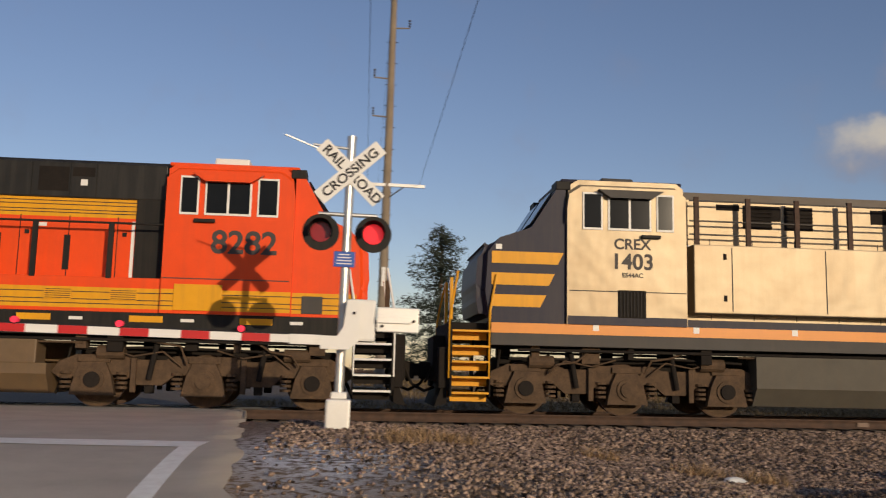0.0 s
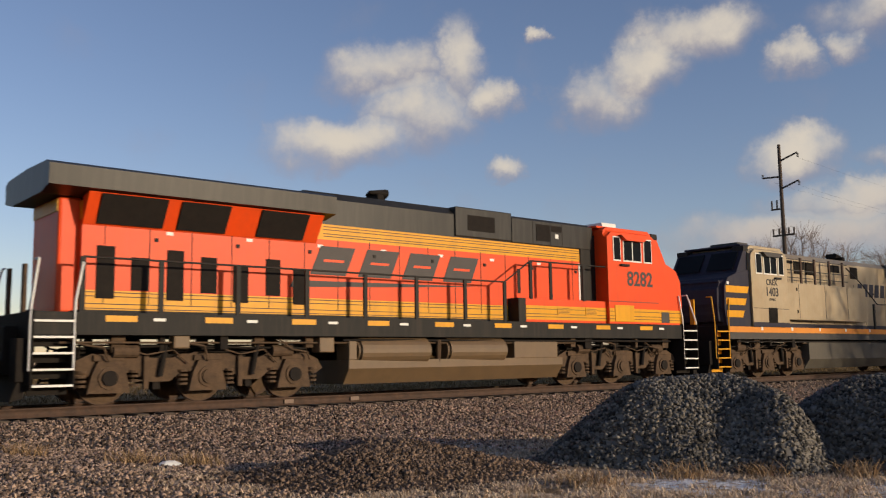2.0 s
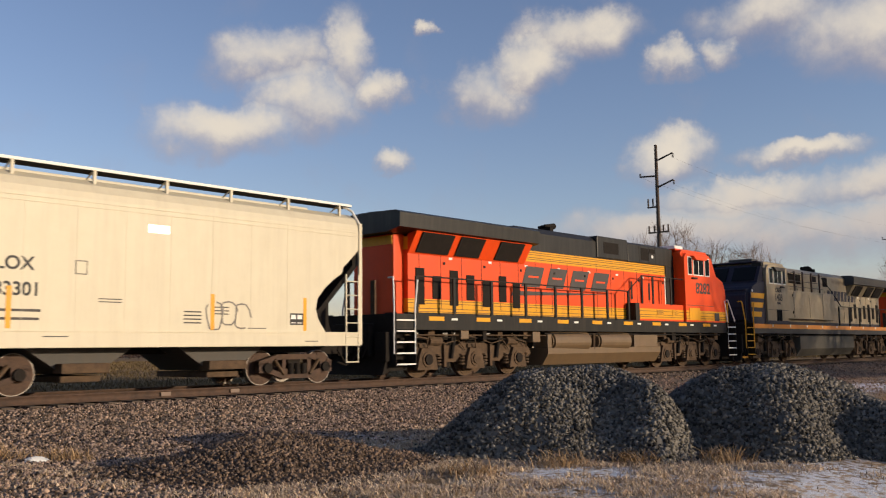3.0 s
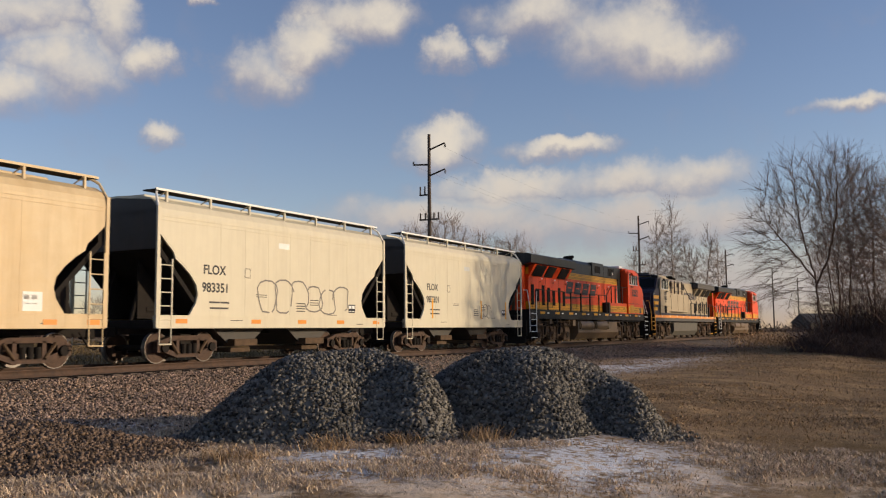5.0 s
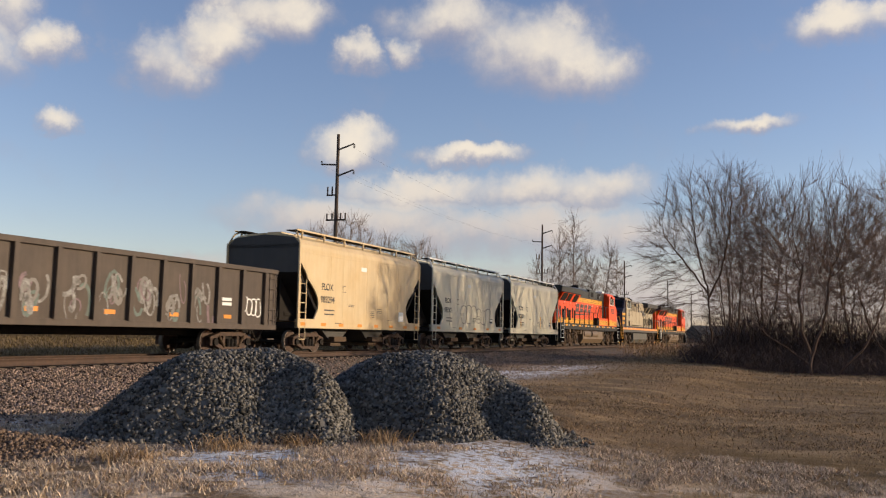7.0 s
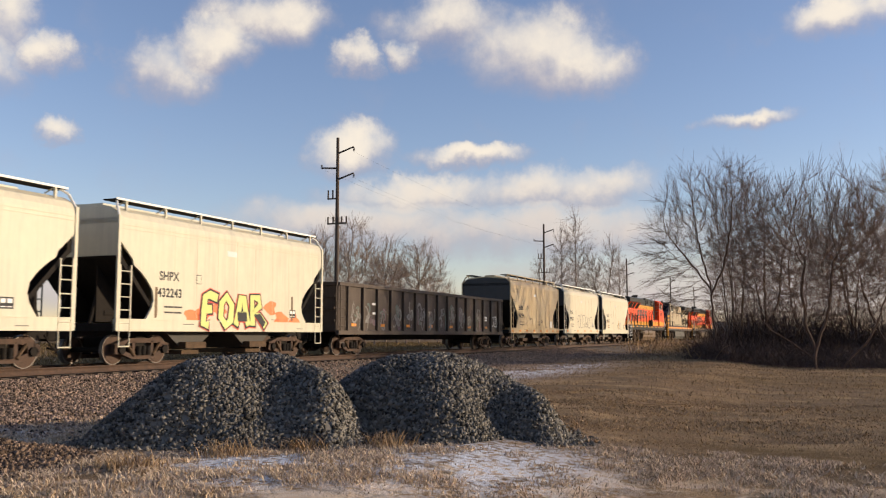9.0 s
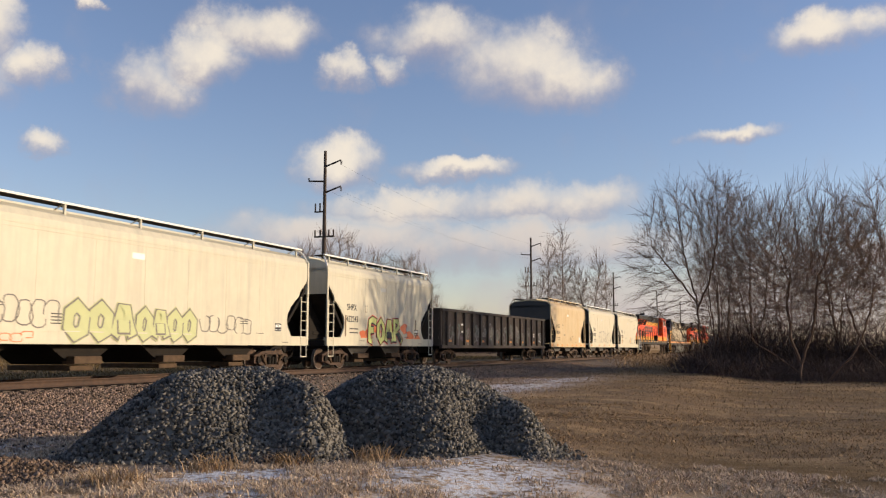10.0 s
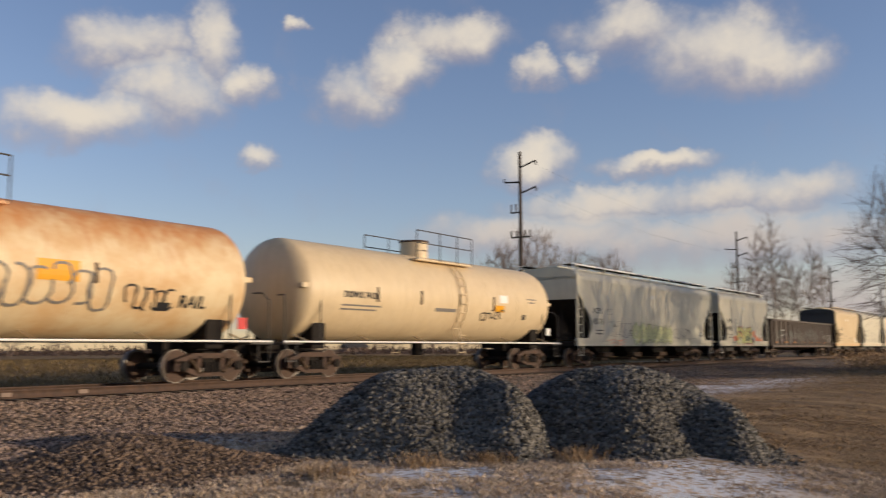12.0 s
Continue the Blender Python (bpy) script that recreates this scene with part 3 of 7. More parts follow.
def hopper(name, label, length, paint, mark, number, bays, side=-1, end_paint=None):
    """A covered hopper car: curved-side body, end slopes behind ladders, roof walk, discharge bays."""
    car = tagged(new(name), label, "freight car", "train")
    h = length / 2
    W = 1.60
    # the side sheets, cut away at both ends along the slope
    cut = 1.30
    for s in (-1, 1):
        bm = bmesh.new()
        pocket = [(1.14, 1.26), (1.26, 1.42), (1.40, 1.62), (1.46, 1.85), (1.40, 2.10), (1.18, 2.36), (0.88, 2.60), (0.62, 2.76), (0.56, 2.93), (0.30, 3.16), (0.05, 3.40), (0.05, 3.92)]     # in from the end, height
        out = [(h - a, z) for a, z in pocket] + [(-h + a, z) for a, z in pocket[::-1]]
        prism(bm, out, s * (W - 0.06), s * W)
        part("side_sheet", bm, paint, car, "painted curved steel side with graffiti and stencils")
        # faint weld seams
        for k in range(1, 8):
            x = -h + cut + k * (2 * h - 2 * cut) / 8
            part("side_seam", B(box, x - 0.005, x + 0.005, s * (W - 0.001), s * (W + 0.004), 1.3, 3.9), paint, car)
        part("side_sill", B(box, -h, h, s * (W - 0.14), s * (W + 0.02), 0.93, 1.26, 0.01), paint, car, "long painted side sill")
        part("sill_lip", B(box, -h, h, s * (W - 0.05), s * (W + 0.035), 1.245, 1.275), paint, car)
    # roof: the sides curve over to a narrow flat top
    for s in (-1, 1):
        pr = [(s * W, 3.92), (s * (W - 0.02), 4.05), (s * (W - 0.12), 4.22), (s * (W - 0.38), 4.36), (s * (W - 0.8), 4.44), (0, 4.48), (0, 4.40), (s * (W - 0.8), 4.36), (s * (W - 0.4), 4.28), (s * (W - 0.18), 4.16), (s * (W - 0.08), 4.03), (s * (W - 0.06), 3.92)]
        part("roof_sheet", B(extrude_x, pr, -h + 0.05, h - 0.05), paint, car, smooth=False)
    for z in (3.74, 3.84):
        part("roof_rib", B(box, -h + 0.05, h - 0.05, -W - 0.012, -W + 0.005, z, z + 0.03), paint, car)
    # slope sheets and end sheets; near-black stands for shade in the pockets
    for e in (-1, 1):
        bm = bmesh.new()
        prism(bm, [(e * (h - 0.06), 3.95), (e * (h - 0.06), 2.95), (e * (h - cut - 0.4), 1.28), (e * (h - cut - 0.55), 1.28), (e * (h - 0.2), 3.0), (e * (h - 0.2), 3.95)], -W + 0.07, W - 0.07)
        part("slope_sheet", bm, DARK, car, "sloping end sheet, near-black for the shade inside the pocket")
        # plates added to block sky seen through the pocket, dark like its shade
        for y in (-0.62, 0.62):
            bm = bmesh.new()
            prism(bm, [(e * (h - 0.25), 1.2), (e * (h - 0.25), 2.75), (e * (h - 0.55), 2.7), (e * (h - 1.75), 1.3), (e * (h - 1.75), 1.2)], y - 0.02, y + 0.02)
            part("shear_plate", bm, DARK, car, "dark upright plate added under the slope to close the see-through")
        bm = bmesh.new()
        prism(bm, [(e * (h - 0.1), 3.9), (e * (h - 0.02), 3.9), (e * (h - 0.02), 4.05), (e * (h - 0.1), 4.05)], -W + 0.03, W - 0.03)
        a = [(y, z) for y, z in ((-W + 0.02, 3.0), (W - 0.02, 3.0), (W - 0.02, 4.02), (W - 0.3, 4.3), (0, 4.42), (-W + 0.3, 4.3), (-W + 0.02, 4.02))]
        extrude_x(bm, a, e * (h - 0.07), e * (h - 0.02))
        # the grey default paints the end as unlit; end_paint gives the car's colour
        part("end_sheet", bm, end_paint or GREY, car, "grimy end sheet above the slope, grey where its shade is painted")
        # corner post, ladders, end framing
        for s in (-1, 1):
            part("corner_post", B(box, e * h - 0.05, e * h + 0.05, s * (W - 0.03), s * (W + 0.03), 0.95, 4.10), paint, car)
            ladder(car, e * (h - 0.28), s * (W + 0.02), 0.98, 2.75, 0.42, 5, paint)
            bm = bmesh.new()
            rod(bm, (e * (h - 0.48), s * (W + 0.02), 0.5), (e * (h - 0.48), s * (W + 0.02), 0.95), 0.018)
            rod(bm, (e * (h - 0.08), s * (W + 0.02), 0.5), (e * (h - 0.08), s * (W + 0.02), 0.95), 0.018)
            rod(bm, (e * (h - 0.48), s * (W + 0.02), 0.52), (e * (h - 0.08), s * (W + 0.02), 0.52), 0.02)
            part("sill_step", bm, paint, car)
            bm = bmesh.new()
            pipe(bm, [(e * h, s * (W - 0.02), 4.08), (e * (h - 0.1), s * (W - 0.2), 4.44), (e * (h - 0.3), s * (W - 0.4), 4.6)], 0.034)
            part("grab_iron", bm, WHITE if paint != TAN else paint, car, "bent pale grab rail over the roof corner")
        part("end_sill", B(box, e * (h - 0.15), e * h, -W, W, 0.93, 1.15, 0.01), DARK, car)
        for y in (-0.55, 0.55):
            part("end_strut", B(rod, (e * (h - 0.1), y, 1.1), (e * (h - 0.55), y, 2.6), 0.05), DARK, car)
        part("reservoir", B(rod, (e * (h - 0.9) - 0.35, -0.5, 1.45), (e * (h - 0.9) + 0.35, -0.5, 1.45), 0.17, 14), DARK, car, "dark air reservoir under the slope")
        coupler(car, e * (h + 0.35), e)
    # roof walk with its brackets, hatches
    for s in (-1, 1):
        bm = bmesh.new()
        y = s * (W - 0.40)
        box(bm, -h + 0.1, h - 0.1, y - s * 0.30, y + s * 0.16, 4.55, 4.585)
        part("roof_walk", bm, DARK, car, "dark steel grating roof walk")
        part("roof_walk_edge", B(box, -h + 0.1, h - 0.1, y + s * 0.165, y + s * 0.185, 4.555, 4.615), WHITE if paint != TAN else paint, car, "pale edge rail of the roof walk")
        for k in range(7):
            x = -h + 0.5 + k * (2 * h - 1.0) / 6
            bm = bmesh.new()
            box(bm, x - 0.03, x + 0.03, y + s * 0.13, y + s * 0.19, 4.24, 4.57)
            rod(bm, (x, y - s * 0.2, 4.42), (x, y + s * 0.12, 4.55), 0.018)
            part("roof_walk_bracket", bm, paint, car)
    part("hatch", B(box, -h + 0.7, h - 0.7, -0.33, 0.33, 4.46, 4.60, 0.04), paint, car, "long trough hatch cover")
    # discharge bays between the trucks
    for k in range(bays):
        bw = (2 * h - 2 * cut - 1.6) / bays
        xc = -(bays - 1) * bw / 2 + k * bw
        bm = bmesh.new()
        prism(bm, [(xc - bw * 0.36, 0.98), (xc - 0.35, 0.40), (xc + 0.35, 0.40), (xc + bw * 0.36, 0.98)], -1.05, 1.05)
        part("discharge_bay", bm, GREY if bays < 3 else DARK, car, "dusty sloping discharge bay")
        bm = bmesh.new()
        box(bm, xc - 0.5, xc + 0.5, -1.32, -0.9, 0.42, 0.62, 0.02)
        box(bm, xc - 0.42, xc + 0.42, -1.1, 1.1, 0.24, 0.37, 0.02)
        part("outlet_gate", bm, TRUCK, car, "dusty outlet gate")
    part("center_sill", B(box, -h, h, -0.2, 0.2, 0.78, 1.0), DARK, car)
    for e in (-1, 1):
        freight_truck(car, e * (h - 1.65))
    # lettering and plates on the side that shows
    s = side
    words(mark, 0.36, INK, car, "reporting_mark", on_side(-(h - 2.1), 2.42, s), "black stencilled letters")
    words(number, 0.36, INK, car, "car_number", on_side(-(h - 2.15), 1.93, s), "black stencilled numerals")
    bars = [(-(h - 2.3), 1.62, 0.8, 0.05), (-(h - 2.3), 1.46, 0.75, 0.05)] + [(-(h - 6.0), z, 0.44, 0.03) for z in (1.68, 1.60, 1.52, 1.44)] + [(h - 4.2, z, 0.45, 0.025) for z in (1.8, 1.72, 1.65)]
    bars += [(-(h - 4.1), z, 0.5, 0.02) for z in (1.9, 1.84)] + [(h - 3.2, 1.34, 0.5, 0.02), (-(h - 3.0), 1.14, 0.5, 0.02), (h - 1.6, 1.04, 0.4, 0.02)]
    for x, z, w, t in bars:
        part("data_stencil", B(box, x - w / 2, x + w / 2, s * (W - 0.01 if z > 1.27 else W), s * (W + (0.003 if z > 1.27 else 0.023)), z, z + t), SLATE, car)
    part("grade_stencil", B(box, -(h - 3.35), -(h - 3.6), s * (W - 0.01), s * (W + 0.003), 2.38, 2.66), SLATE, car)
    part("grade_field", B(box, -(h - 3.37), -(h - 3.58), s * W, s * (W + 0.005), 2.40, 2.64), paint, car)
    part("emblem_plate", B(box, -0.55, -0.05, s * (W - 0.01), s * (W + 0.004), 3.35, 3.52), GALV if paint != TAN else WHITE, car, "small rectangular plate high on the side")
    bm = bmesh.new()
    box(bm, h - 2.25, h - 1.85, s * W, s * (W + 0.004), 1.44, 1.72)
    part("label_plate", bm, INK, car, "black two-panel label plate")
    bm = bmesh.new()
    for k in (0, 1):
        box(bm, h - 2.22 + k * 0.19, h - 2.08 + k * 0.19, s * (W + 0.003), s * (W + 0.006), 1.58, 1.68)
        box(bm, h - 2.22 + k * 0.19, h - 2.08 + k * 0.19, s * (W + 0.003), s * (W + 0.006), 1.48, 1.50)
    part("label_text", bm, WHITE, car)
    return car


def loop_scrawl(car, x0, x1, z0, z1, side, material, seed, n=7, r=0.018, y=1.606, name="graffiti_line", label="loopy outline graffiti letters"):
    """Spray-painted outline letters: rounded loops beside one another."""
    rnd = random.Random(seed)
    loops = []
    for i in range(n):
        bm = bmesh.new()
        xa, xb = x0 + (x1 - x0) * (i / n), x0 + (x1 - x0) * ((i + 1.12) / n)
        cx, cz, rx, rz = (xa + xb) / 2, (z0 + z1) / 2 + rnd.uniform(-.08, .08), (xb - xa) / 2, (z1 - z0) / 2 * rnd.uniform(0.75, 1.05)
        a0, sweep = rnd.uniform(0, 6.28), rnd.uniform(4.2, 6.2)
        pts = []
        for k in range(13):
            a = a0 + sweep * k / 12
            wob = 1 + 0.18 * math.sin(3 * a + i)
            p = abs(math.cos(a)) ** 0.7 * math.copysign(1, math.cos(a)), abs(math.sin(a)) ** 0.7 * math.copysign(1, math.sin(a))
            pts.append((cx + rx * p[0] * wob, cz + rz * p[1]))
        ribbon(bm, pts, r, side, y + 0.001 * (i % 2))
        loops.append(part(name, bm, material, car, label))
    return loops


def ribbon(bm, pts, r, side, y):
    """One flat band along a line of points."""
    pts = [Vector(p) for p in pts]
    closed = (pts[0] - pts[-1]).length < 1e-6
    if closed:
        pts = pts[:-1]
    n = len(pts)
    rows = []
    for k, p in enumerate(pts):
        a = pts[k - 1] if k or closed else p
        b = pts[(k + 1) % n] if k < n - 1 or closed else p
        d = (b - a).normalized()
        w = Vector((-d.y, d.x)) * r
        rows.append([bm.verts.new((p.x + g * w.x, side * y, p.y + g * w.y)) for g in (-1, 1)])
    for a, b in zip(rows, rows[1:] + (rows[:1] if closed else [])):
        vs = (a[0], b[0], b[1], a[1])
        bm.faces.new(vs if side < 0 else vs[::-1])


FAT = {"hook": [[(0.95, 0.90), (0.50, 1.0), (0.22, 0.92), (0.16, 0.5), (0.08, 0.08), (0.40, 0.04)], [(0.2, 0.52), (0.62, 0.55)]],
       "ring": [[(0.5, 0.98), (0.2, 0.75), (0.16, 0.3), (0.42, 0.04), (0.75, 0.2), (0.84, 0.7), (0.5, 0.98)]],
       "gable": [[(0.06, 0.04), (0.28, 0.5), (0.42, 0.98), (0.62, 0.96), (0.74, 0.5), (0.9, 0.04)], [(0.26, 0.36), (0.75, 0.36)]],
       "kick": [[(0.18, 0.04), (0.2, 0.5), (0.16, 1.0), (0.62, 0.98), (0.72, 0.72), (0.3, 0.5), (0.66, 0.36), (1.08, 0.04)]]}


def fat_letters(car, x0, x1, z0, z1, side, fill, line, halo, shapes, r):
    """Fat spray-painted letters: broad strokes with a dark outline and a coloured halo, over the sheet and the sill."""
    w = (x1 - x0) / len(shapes)
    for i, key in enumerate(shapes):
        for layer, (mat, grow, nm) in enumerate(((halo, 0.085, "graffiti_halo"), (line, 0.055, "graffiti_outline"), (fill, 0.0, "graffiti_letter"))):
            for q, stroke in enumerate(FAT[key]):
                pts = [Vector((x0 + (i + u) * w, z0 + v * (z1 - z0))) for u, v in stroke]
                bm = bmesh.new()
                last = None
                for k, p in enumerate(pts):
                    d = (pts[min(k + 1, len(pts) - 1)] - pts[max(k - 1, 0)]).normalized()
                    ends = pts[0] == pts[-1]
                    if ends and k in (0, len(pts) - 1):
                        d = (pts[1] - pts[-2]).normalized()
                    p = p + d * (0 if ends else grow if k == len(pts) - 1 else -grow if k == 0 else 0)
                    nn = Vector((-d.y, d.x)) * (r + grow)
                    pair = []
                    for sg in (-1, 1):
                        c = p + nn * sg
                        pair.append(bm.verts.new((c.x, side * ((1.641 if c.y < 1.30 else 1.607) + layer * 0.006 + q * 0.002 + (i % 2) * 0.001), c.y)))
                    if last:
                        bm.faces.new((last[0], pair[0], pair[1], last[1]))
                    last = pair
                part(nm, bm, mat, car, "spray-painted graffiti letter stroke" if layer == 2 else "")


def loco_truck(car, cx):
    """A three-axle locomotive truck: side frames with axle boxes, springs and brake cylinders."""
    for d in (-2.06, 0, 2.06):
        wheelset_frame(car, cx + d, 0.53)
    for s in (-1, 1):
        y0, y1 = s * 0.98, s * 1.16
        bm = bmesh.new()
        prism(bm, [(cx - 2.85, 0.66), (cx - 2.72, 0.86), (cx - 2.4, 1.0), (cx - 1.45, 1.0), (cx - 1.25, 0.92), (cx - 0.75, 0.92), (cx - 0.55, 1.0), (cx + 0.55, 1.0), (cx + 0.75, 0.92), (cx + 1.25, 0.92), (cx + 1.45, 1.0), (cx + 2.4, 1.0), (cx + 2.72, 0.86), (cx + 2.85, 0.66), (cx + 2.7, 0.56), (cx + 1.5, 0.64), (cx + 1.25, 0.44), (cx + 0.8, 0.44), (cx + 0.55, 0.64), (cx - 0.55, 0.64), (cx - 0.8, 0.44), (cx - 1.25, 0.44), (cx - 1.5, 0.64), (cx - 2.7, 0.56)], y0, y1)
        part("truck_frame", bm, TRUCK, car, "dusty brown cast truck side frame")
        for d in (-2.06, 0, 2.06):
            x = cx + d
            bm = bmesh.new()
            prism(bm, [(x - 0.42, 0.24), (x + 0.42, 0.24), (x + 0.33, 0.62), (x + 0.22, 0.86), (x - 0.22, 0.86), (x - 0.33, 0.62)], s * 1.10, s * 1.26)
            part("axle_box", bm, TRUCK, car, "dusty trapezoid axle box")
            part("axle_cap", B(rod, (x, s * 1.2, 0.53), (x, s * 1.33, 0.53), 0.15, 16), DARK if d else TRUCK, car)
            for k in (-0.52, 0.52):
                bm = bmesh.new()
                for i in range(4):
                    rod(bm, (x + k, s * 1.14, 0.36 + i * 0.09), (x + k, s * 1.14, 0.41 + i * 0.09), 0.11, 10)
                part("coil_spring", bm, TRUCK, car)
        for d in (-1.75, 1.75):
            part("brake_cylinder", B(rod, (cx + d - 0.25, s * 1.2, 1.05), (cx + d + 0.25, s * 1.2, 1.05), 0.13, 12), TRUCK, car)
            part("sand_pipe", B(pipe, [(cx + d * 1.45, s * 1.0, 1.3), (cx + d * 1.5, s * 1.05, 0.7), (cx + d * 1.62, s * 0.85, 0.25)], 0.025), DARK, car)
        for d in (-1.03, 1.03):
            part("damper", B(rod, (cx + d, s * 1.22, 0.55), (cx + d + 0.12, s * 1.24, 1.22), 0.055, 10), DARK, car)
            part("brake_hanger", B(box, cx + d - 0.34, cx + d - 0.24, s * 1.17, s * 1.25, 0.30, 0.95, 0.01), TRUCK, car)
            part("brake_shoe", B(box, cx + d - 0.10, cx + d + 0.06, s * 0.9, s * 1.1, 0.28, 0.62, 0.02), DARK, car)
            part("air_line", B(pipe, [(cx + d - 0.8, s * 1.24, 1.12), (cx + d - 0.3, s * 1.27, 0.98), (cx + d + 0.25, s * 1.27, 1.08), (cx + d + 0.6, s * 1.22, 0.8)], 0.018), TRUCK, car)
        for d in (-2.06, 0, 2.06):
            part("box_cover", B(rod, (cx + d, s * 1.26, 0.53), (cx + d, s * 1.29, 0.53), 0.22, 18), TRUCK, car)
            part("frame_rib", B(box, cx + d - 0.30, cx + d + 0.30, s * 1.16, s * 1.22, 0.86, 0.98, 0.015), TRUCK, car)
        part("brake_rod", B(pipe, [(cx - 2.4, s * 1.2, 1.1), (cx - 0.9, s * 1.22, 1.16), (cx + 0.9, s * 1.22, 1.12), (cx + 2.4, s * 1.2, 1.1)], 0.025), DARK, car)
    part("truck_bolster", B(box, cx - 2.5, cx + 2.5, -0.6, 0.6, 0.5, 1.15, 0.05), DARK, car)


def stair(car, x, s, tread_paint, n=5, w=0.72):
    for i in range(n):
        z = 0.42 + i * 0.30
        part("step_tread", B(box, x - w / 2, x + w / 2, s * (1.20 + 0.0 * i), s * 1.56, z - 0.02, z + 0.02), tread_paint, car, "painted step edge")
        part("step_riser", B(box, x - w / 2, x + w / 2, s * 1.14, s * 1.2, z - 0.17, z - 0.02), DARK if tread_paint != YELLOW else YELLOW, car)
    for k in (-1, 1):
        part("stair_side", B(box, x + k * (w / 2 + 0.02) - 0.015, x + k * (w / 2 + 0.02) + 0.015, s * 1.1, s * 1.55, 0.35, 1.83), DARK, car)


def locomotive(name, label, scheme, number, side, extra=""):
    """A six-axle road locomotive, cab towards +x. scheme: orange or silver."""
    car = tagged(new(name), label, "locomotive", "train")
    og = scheme == "orange"
    main, top, band = (ORANGE, HOODGREY, YELLOW) if og else (SILVER, SILVER, NAVY)
    trim = WHITE if og else YELLOW
    # frame
    part("frame", B(box, -10.3, 9.55, -1.5, 1.5, 1.36, 1.80, 0.01), BLACK if og else GREY, car, "dark side sill and deck of the frame")
    for s in (-1, 1):
        if og:
            for k in range(9):
                x = -9.0 + k * 2.05
                part("sill_stripe", B(box, x, x + 0.62, s * 1.5, s * 1.506, 1.62, 1.74), YELLOW, car)
                part("sill_plate", B(box, x + 0.95, x + 1.2, s * 1.5, s * 1.506, 1.64, 1.70), WHITE, car)
        else:
            part("sill_band", B(box, -10.3, 9.55, s * 1.5, s * 1.515, 1.60, 1.80), ORANGE_TAPE, car, "orange stripe along the sill")
            for k in range(9):
                x = -9.0 + k * 2.05
                part("sill_plate", B(box, x, x + 0.12, s * 1.515, s * 1.522, 1.68, 1.80), WHITE, car)
        part("under_pipe", B(pipe, [(-3.5, s * 1.42, 1.28), (9.0, s * 1.42, 1.28)], 0.03), DARK, car)
        part("under_pipe", B(pipe, [(-9.8, s * 1.35, 1.22), (4.5, s * 1.38, 1.22)], 0.022), TRUCK, car)
    # long hood, in bands of colour
    HW = 1.02
    levels = [(1.80, 1.87, BLACK, "hood_foot"), (1.87, 2.26, band, "lower_hood"), (2.26, 3.66, main, "hood_side"), (3.66, 4.03, YELLOW if og else main, "upper_band")]
    if not og:
        levels = [(1.80, 1.98, NAVY, "lower_hood"), (1.98, 3.66, main, "hood_side"), levels[3]]
    for z0, z1, mt, nm in levels:
        part(nm, B(box, -9.35, 5.88 if og else 5.45, -HW, HW, z0, z1), mt, car, "sunlit hood panels, weathered paint")
    up = 0.16 if og else 0.02
    pr = [(-HW, 4.03), (HW, 4.03), (HW, 4.48 + up), (HW - 0.22, 4.68 + up), (-HW + 0.22, 4.68 + up), (-HW, 4.48 + up)]
    part("hood_roof", B(extrude_x, pr, -4.2, 5.88 if og else 5.45), top, car, "dark chamfered hood roof" if og else "silver chamfered hood roof")
    for s in (-1, 1):
        y = s * HW
        if og:
            for z in (1.90, 1.99, 2.14, 2.22, 3.74, 3.80, 3.90, 3.97):
                part("pin_stripe", B(box, -9.35 if z < 3 else -3.8, 5.85, y, y + s * 0.004, z - 0.008, z + 0.008), INK, car)
        # door seams and latches
        for k in range(16):
            x = -8.9 + k * 0.92
            part("door_seam", B(box, x - 0.008, x + 0.008, y, y + s * 0.006, 2.0, 3.68), BLACK if og else GREY, car)
            if k % 2:
                part("door_latch", B(box, x + 0.1, x + 0.18, y, y + s * 0.03, 3.3, 3.38, 0.005), BLACK, car)
                part("door_plate", B(box, x + 0.35, x + 0.5, y, y + s * 0.006, 3.46, 3.53), WHITE, car)
        # grilles
        for x0, x1, z0, z1 in ((-2.9, -2.1, 0, 0), (0.55, 1.35, 4.12, 4.42), (3.35, 3.95, 4.1, 4.42), (4.25, 4.75, 4.3, 4.42)):
            if z1:
                part("intake_grille", B(box, x0, x1, y - s * 0.02, y + s * 0.012, z0, z1), DARK, car, "black intake grille")
        if og:
            part("vent_box", B(box, 0.3, 2.37, y - s * 0.5, y + s * 0.06, 4.06, 4.86, 0.03), HOODGREY, car, "raised dark dynamic brake housing")
            part("side_panel", B(box, 2.40, 5.8, y - s * 0.5, y + s * 0.05, 4.04, 4.74, 0.02), HOODGREY, car, "dark upper side panels")
            for x in (3.22, 3.95, 4.45):
                part("panel_seam", B(box, x - 0.012, x + 0.012, y + s * 0.05, y + s * 0.056, 4.06, 4.72), BLACK, car)
            part("intake_grille", B(box, 0.72, 1.72, y + s * 0.06, y + s * 0.07, 4.24, 4.66), DARK, car)
            part("intake_grille", B(box, 3.35, 3.92, y + s * 0.05, y + s * 0.06, 4.16, 4.64), DARK, car)
            part("intake_grille", B(box, 3.99, 4.41, y + s * 0.05, y + s * 0.06, 4.46, 4.64), DARK, car)
            part("label_sticker", B(box, 4.15, 4.28, y + s * 0.05, y + s * 0.056, 4.28, 4.40), WHITE, car)
        else:
            for x0 in (3.55, 2.65, -1.0):
                part("intake_grille", B(box, x0, x0 + 0.62, y, y + s * 0.012, 3.92, 4.42), DARK, car, "black louvred intake")
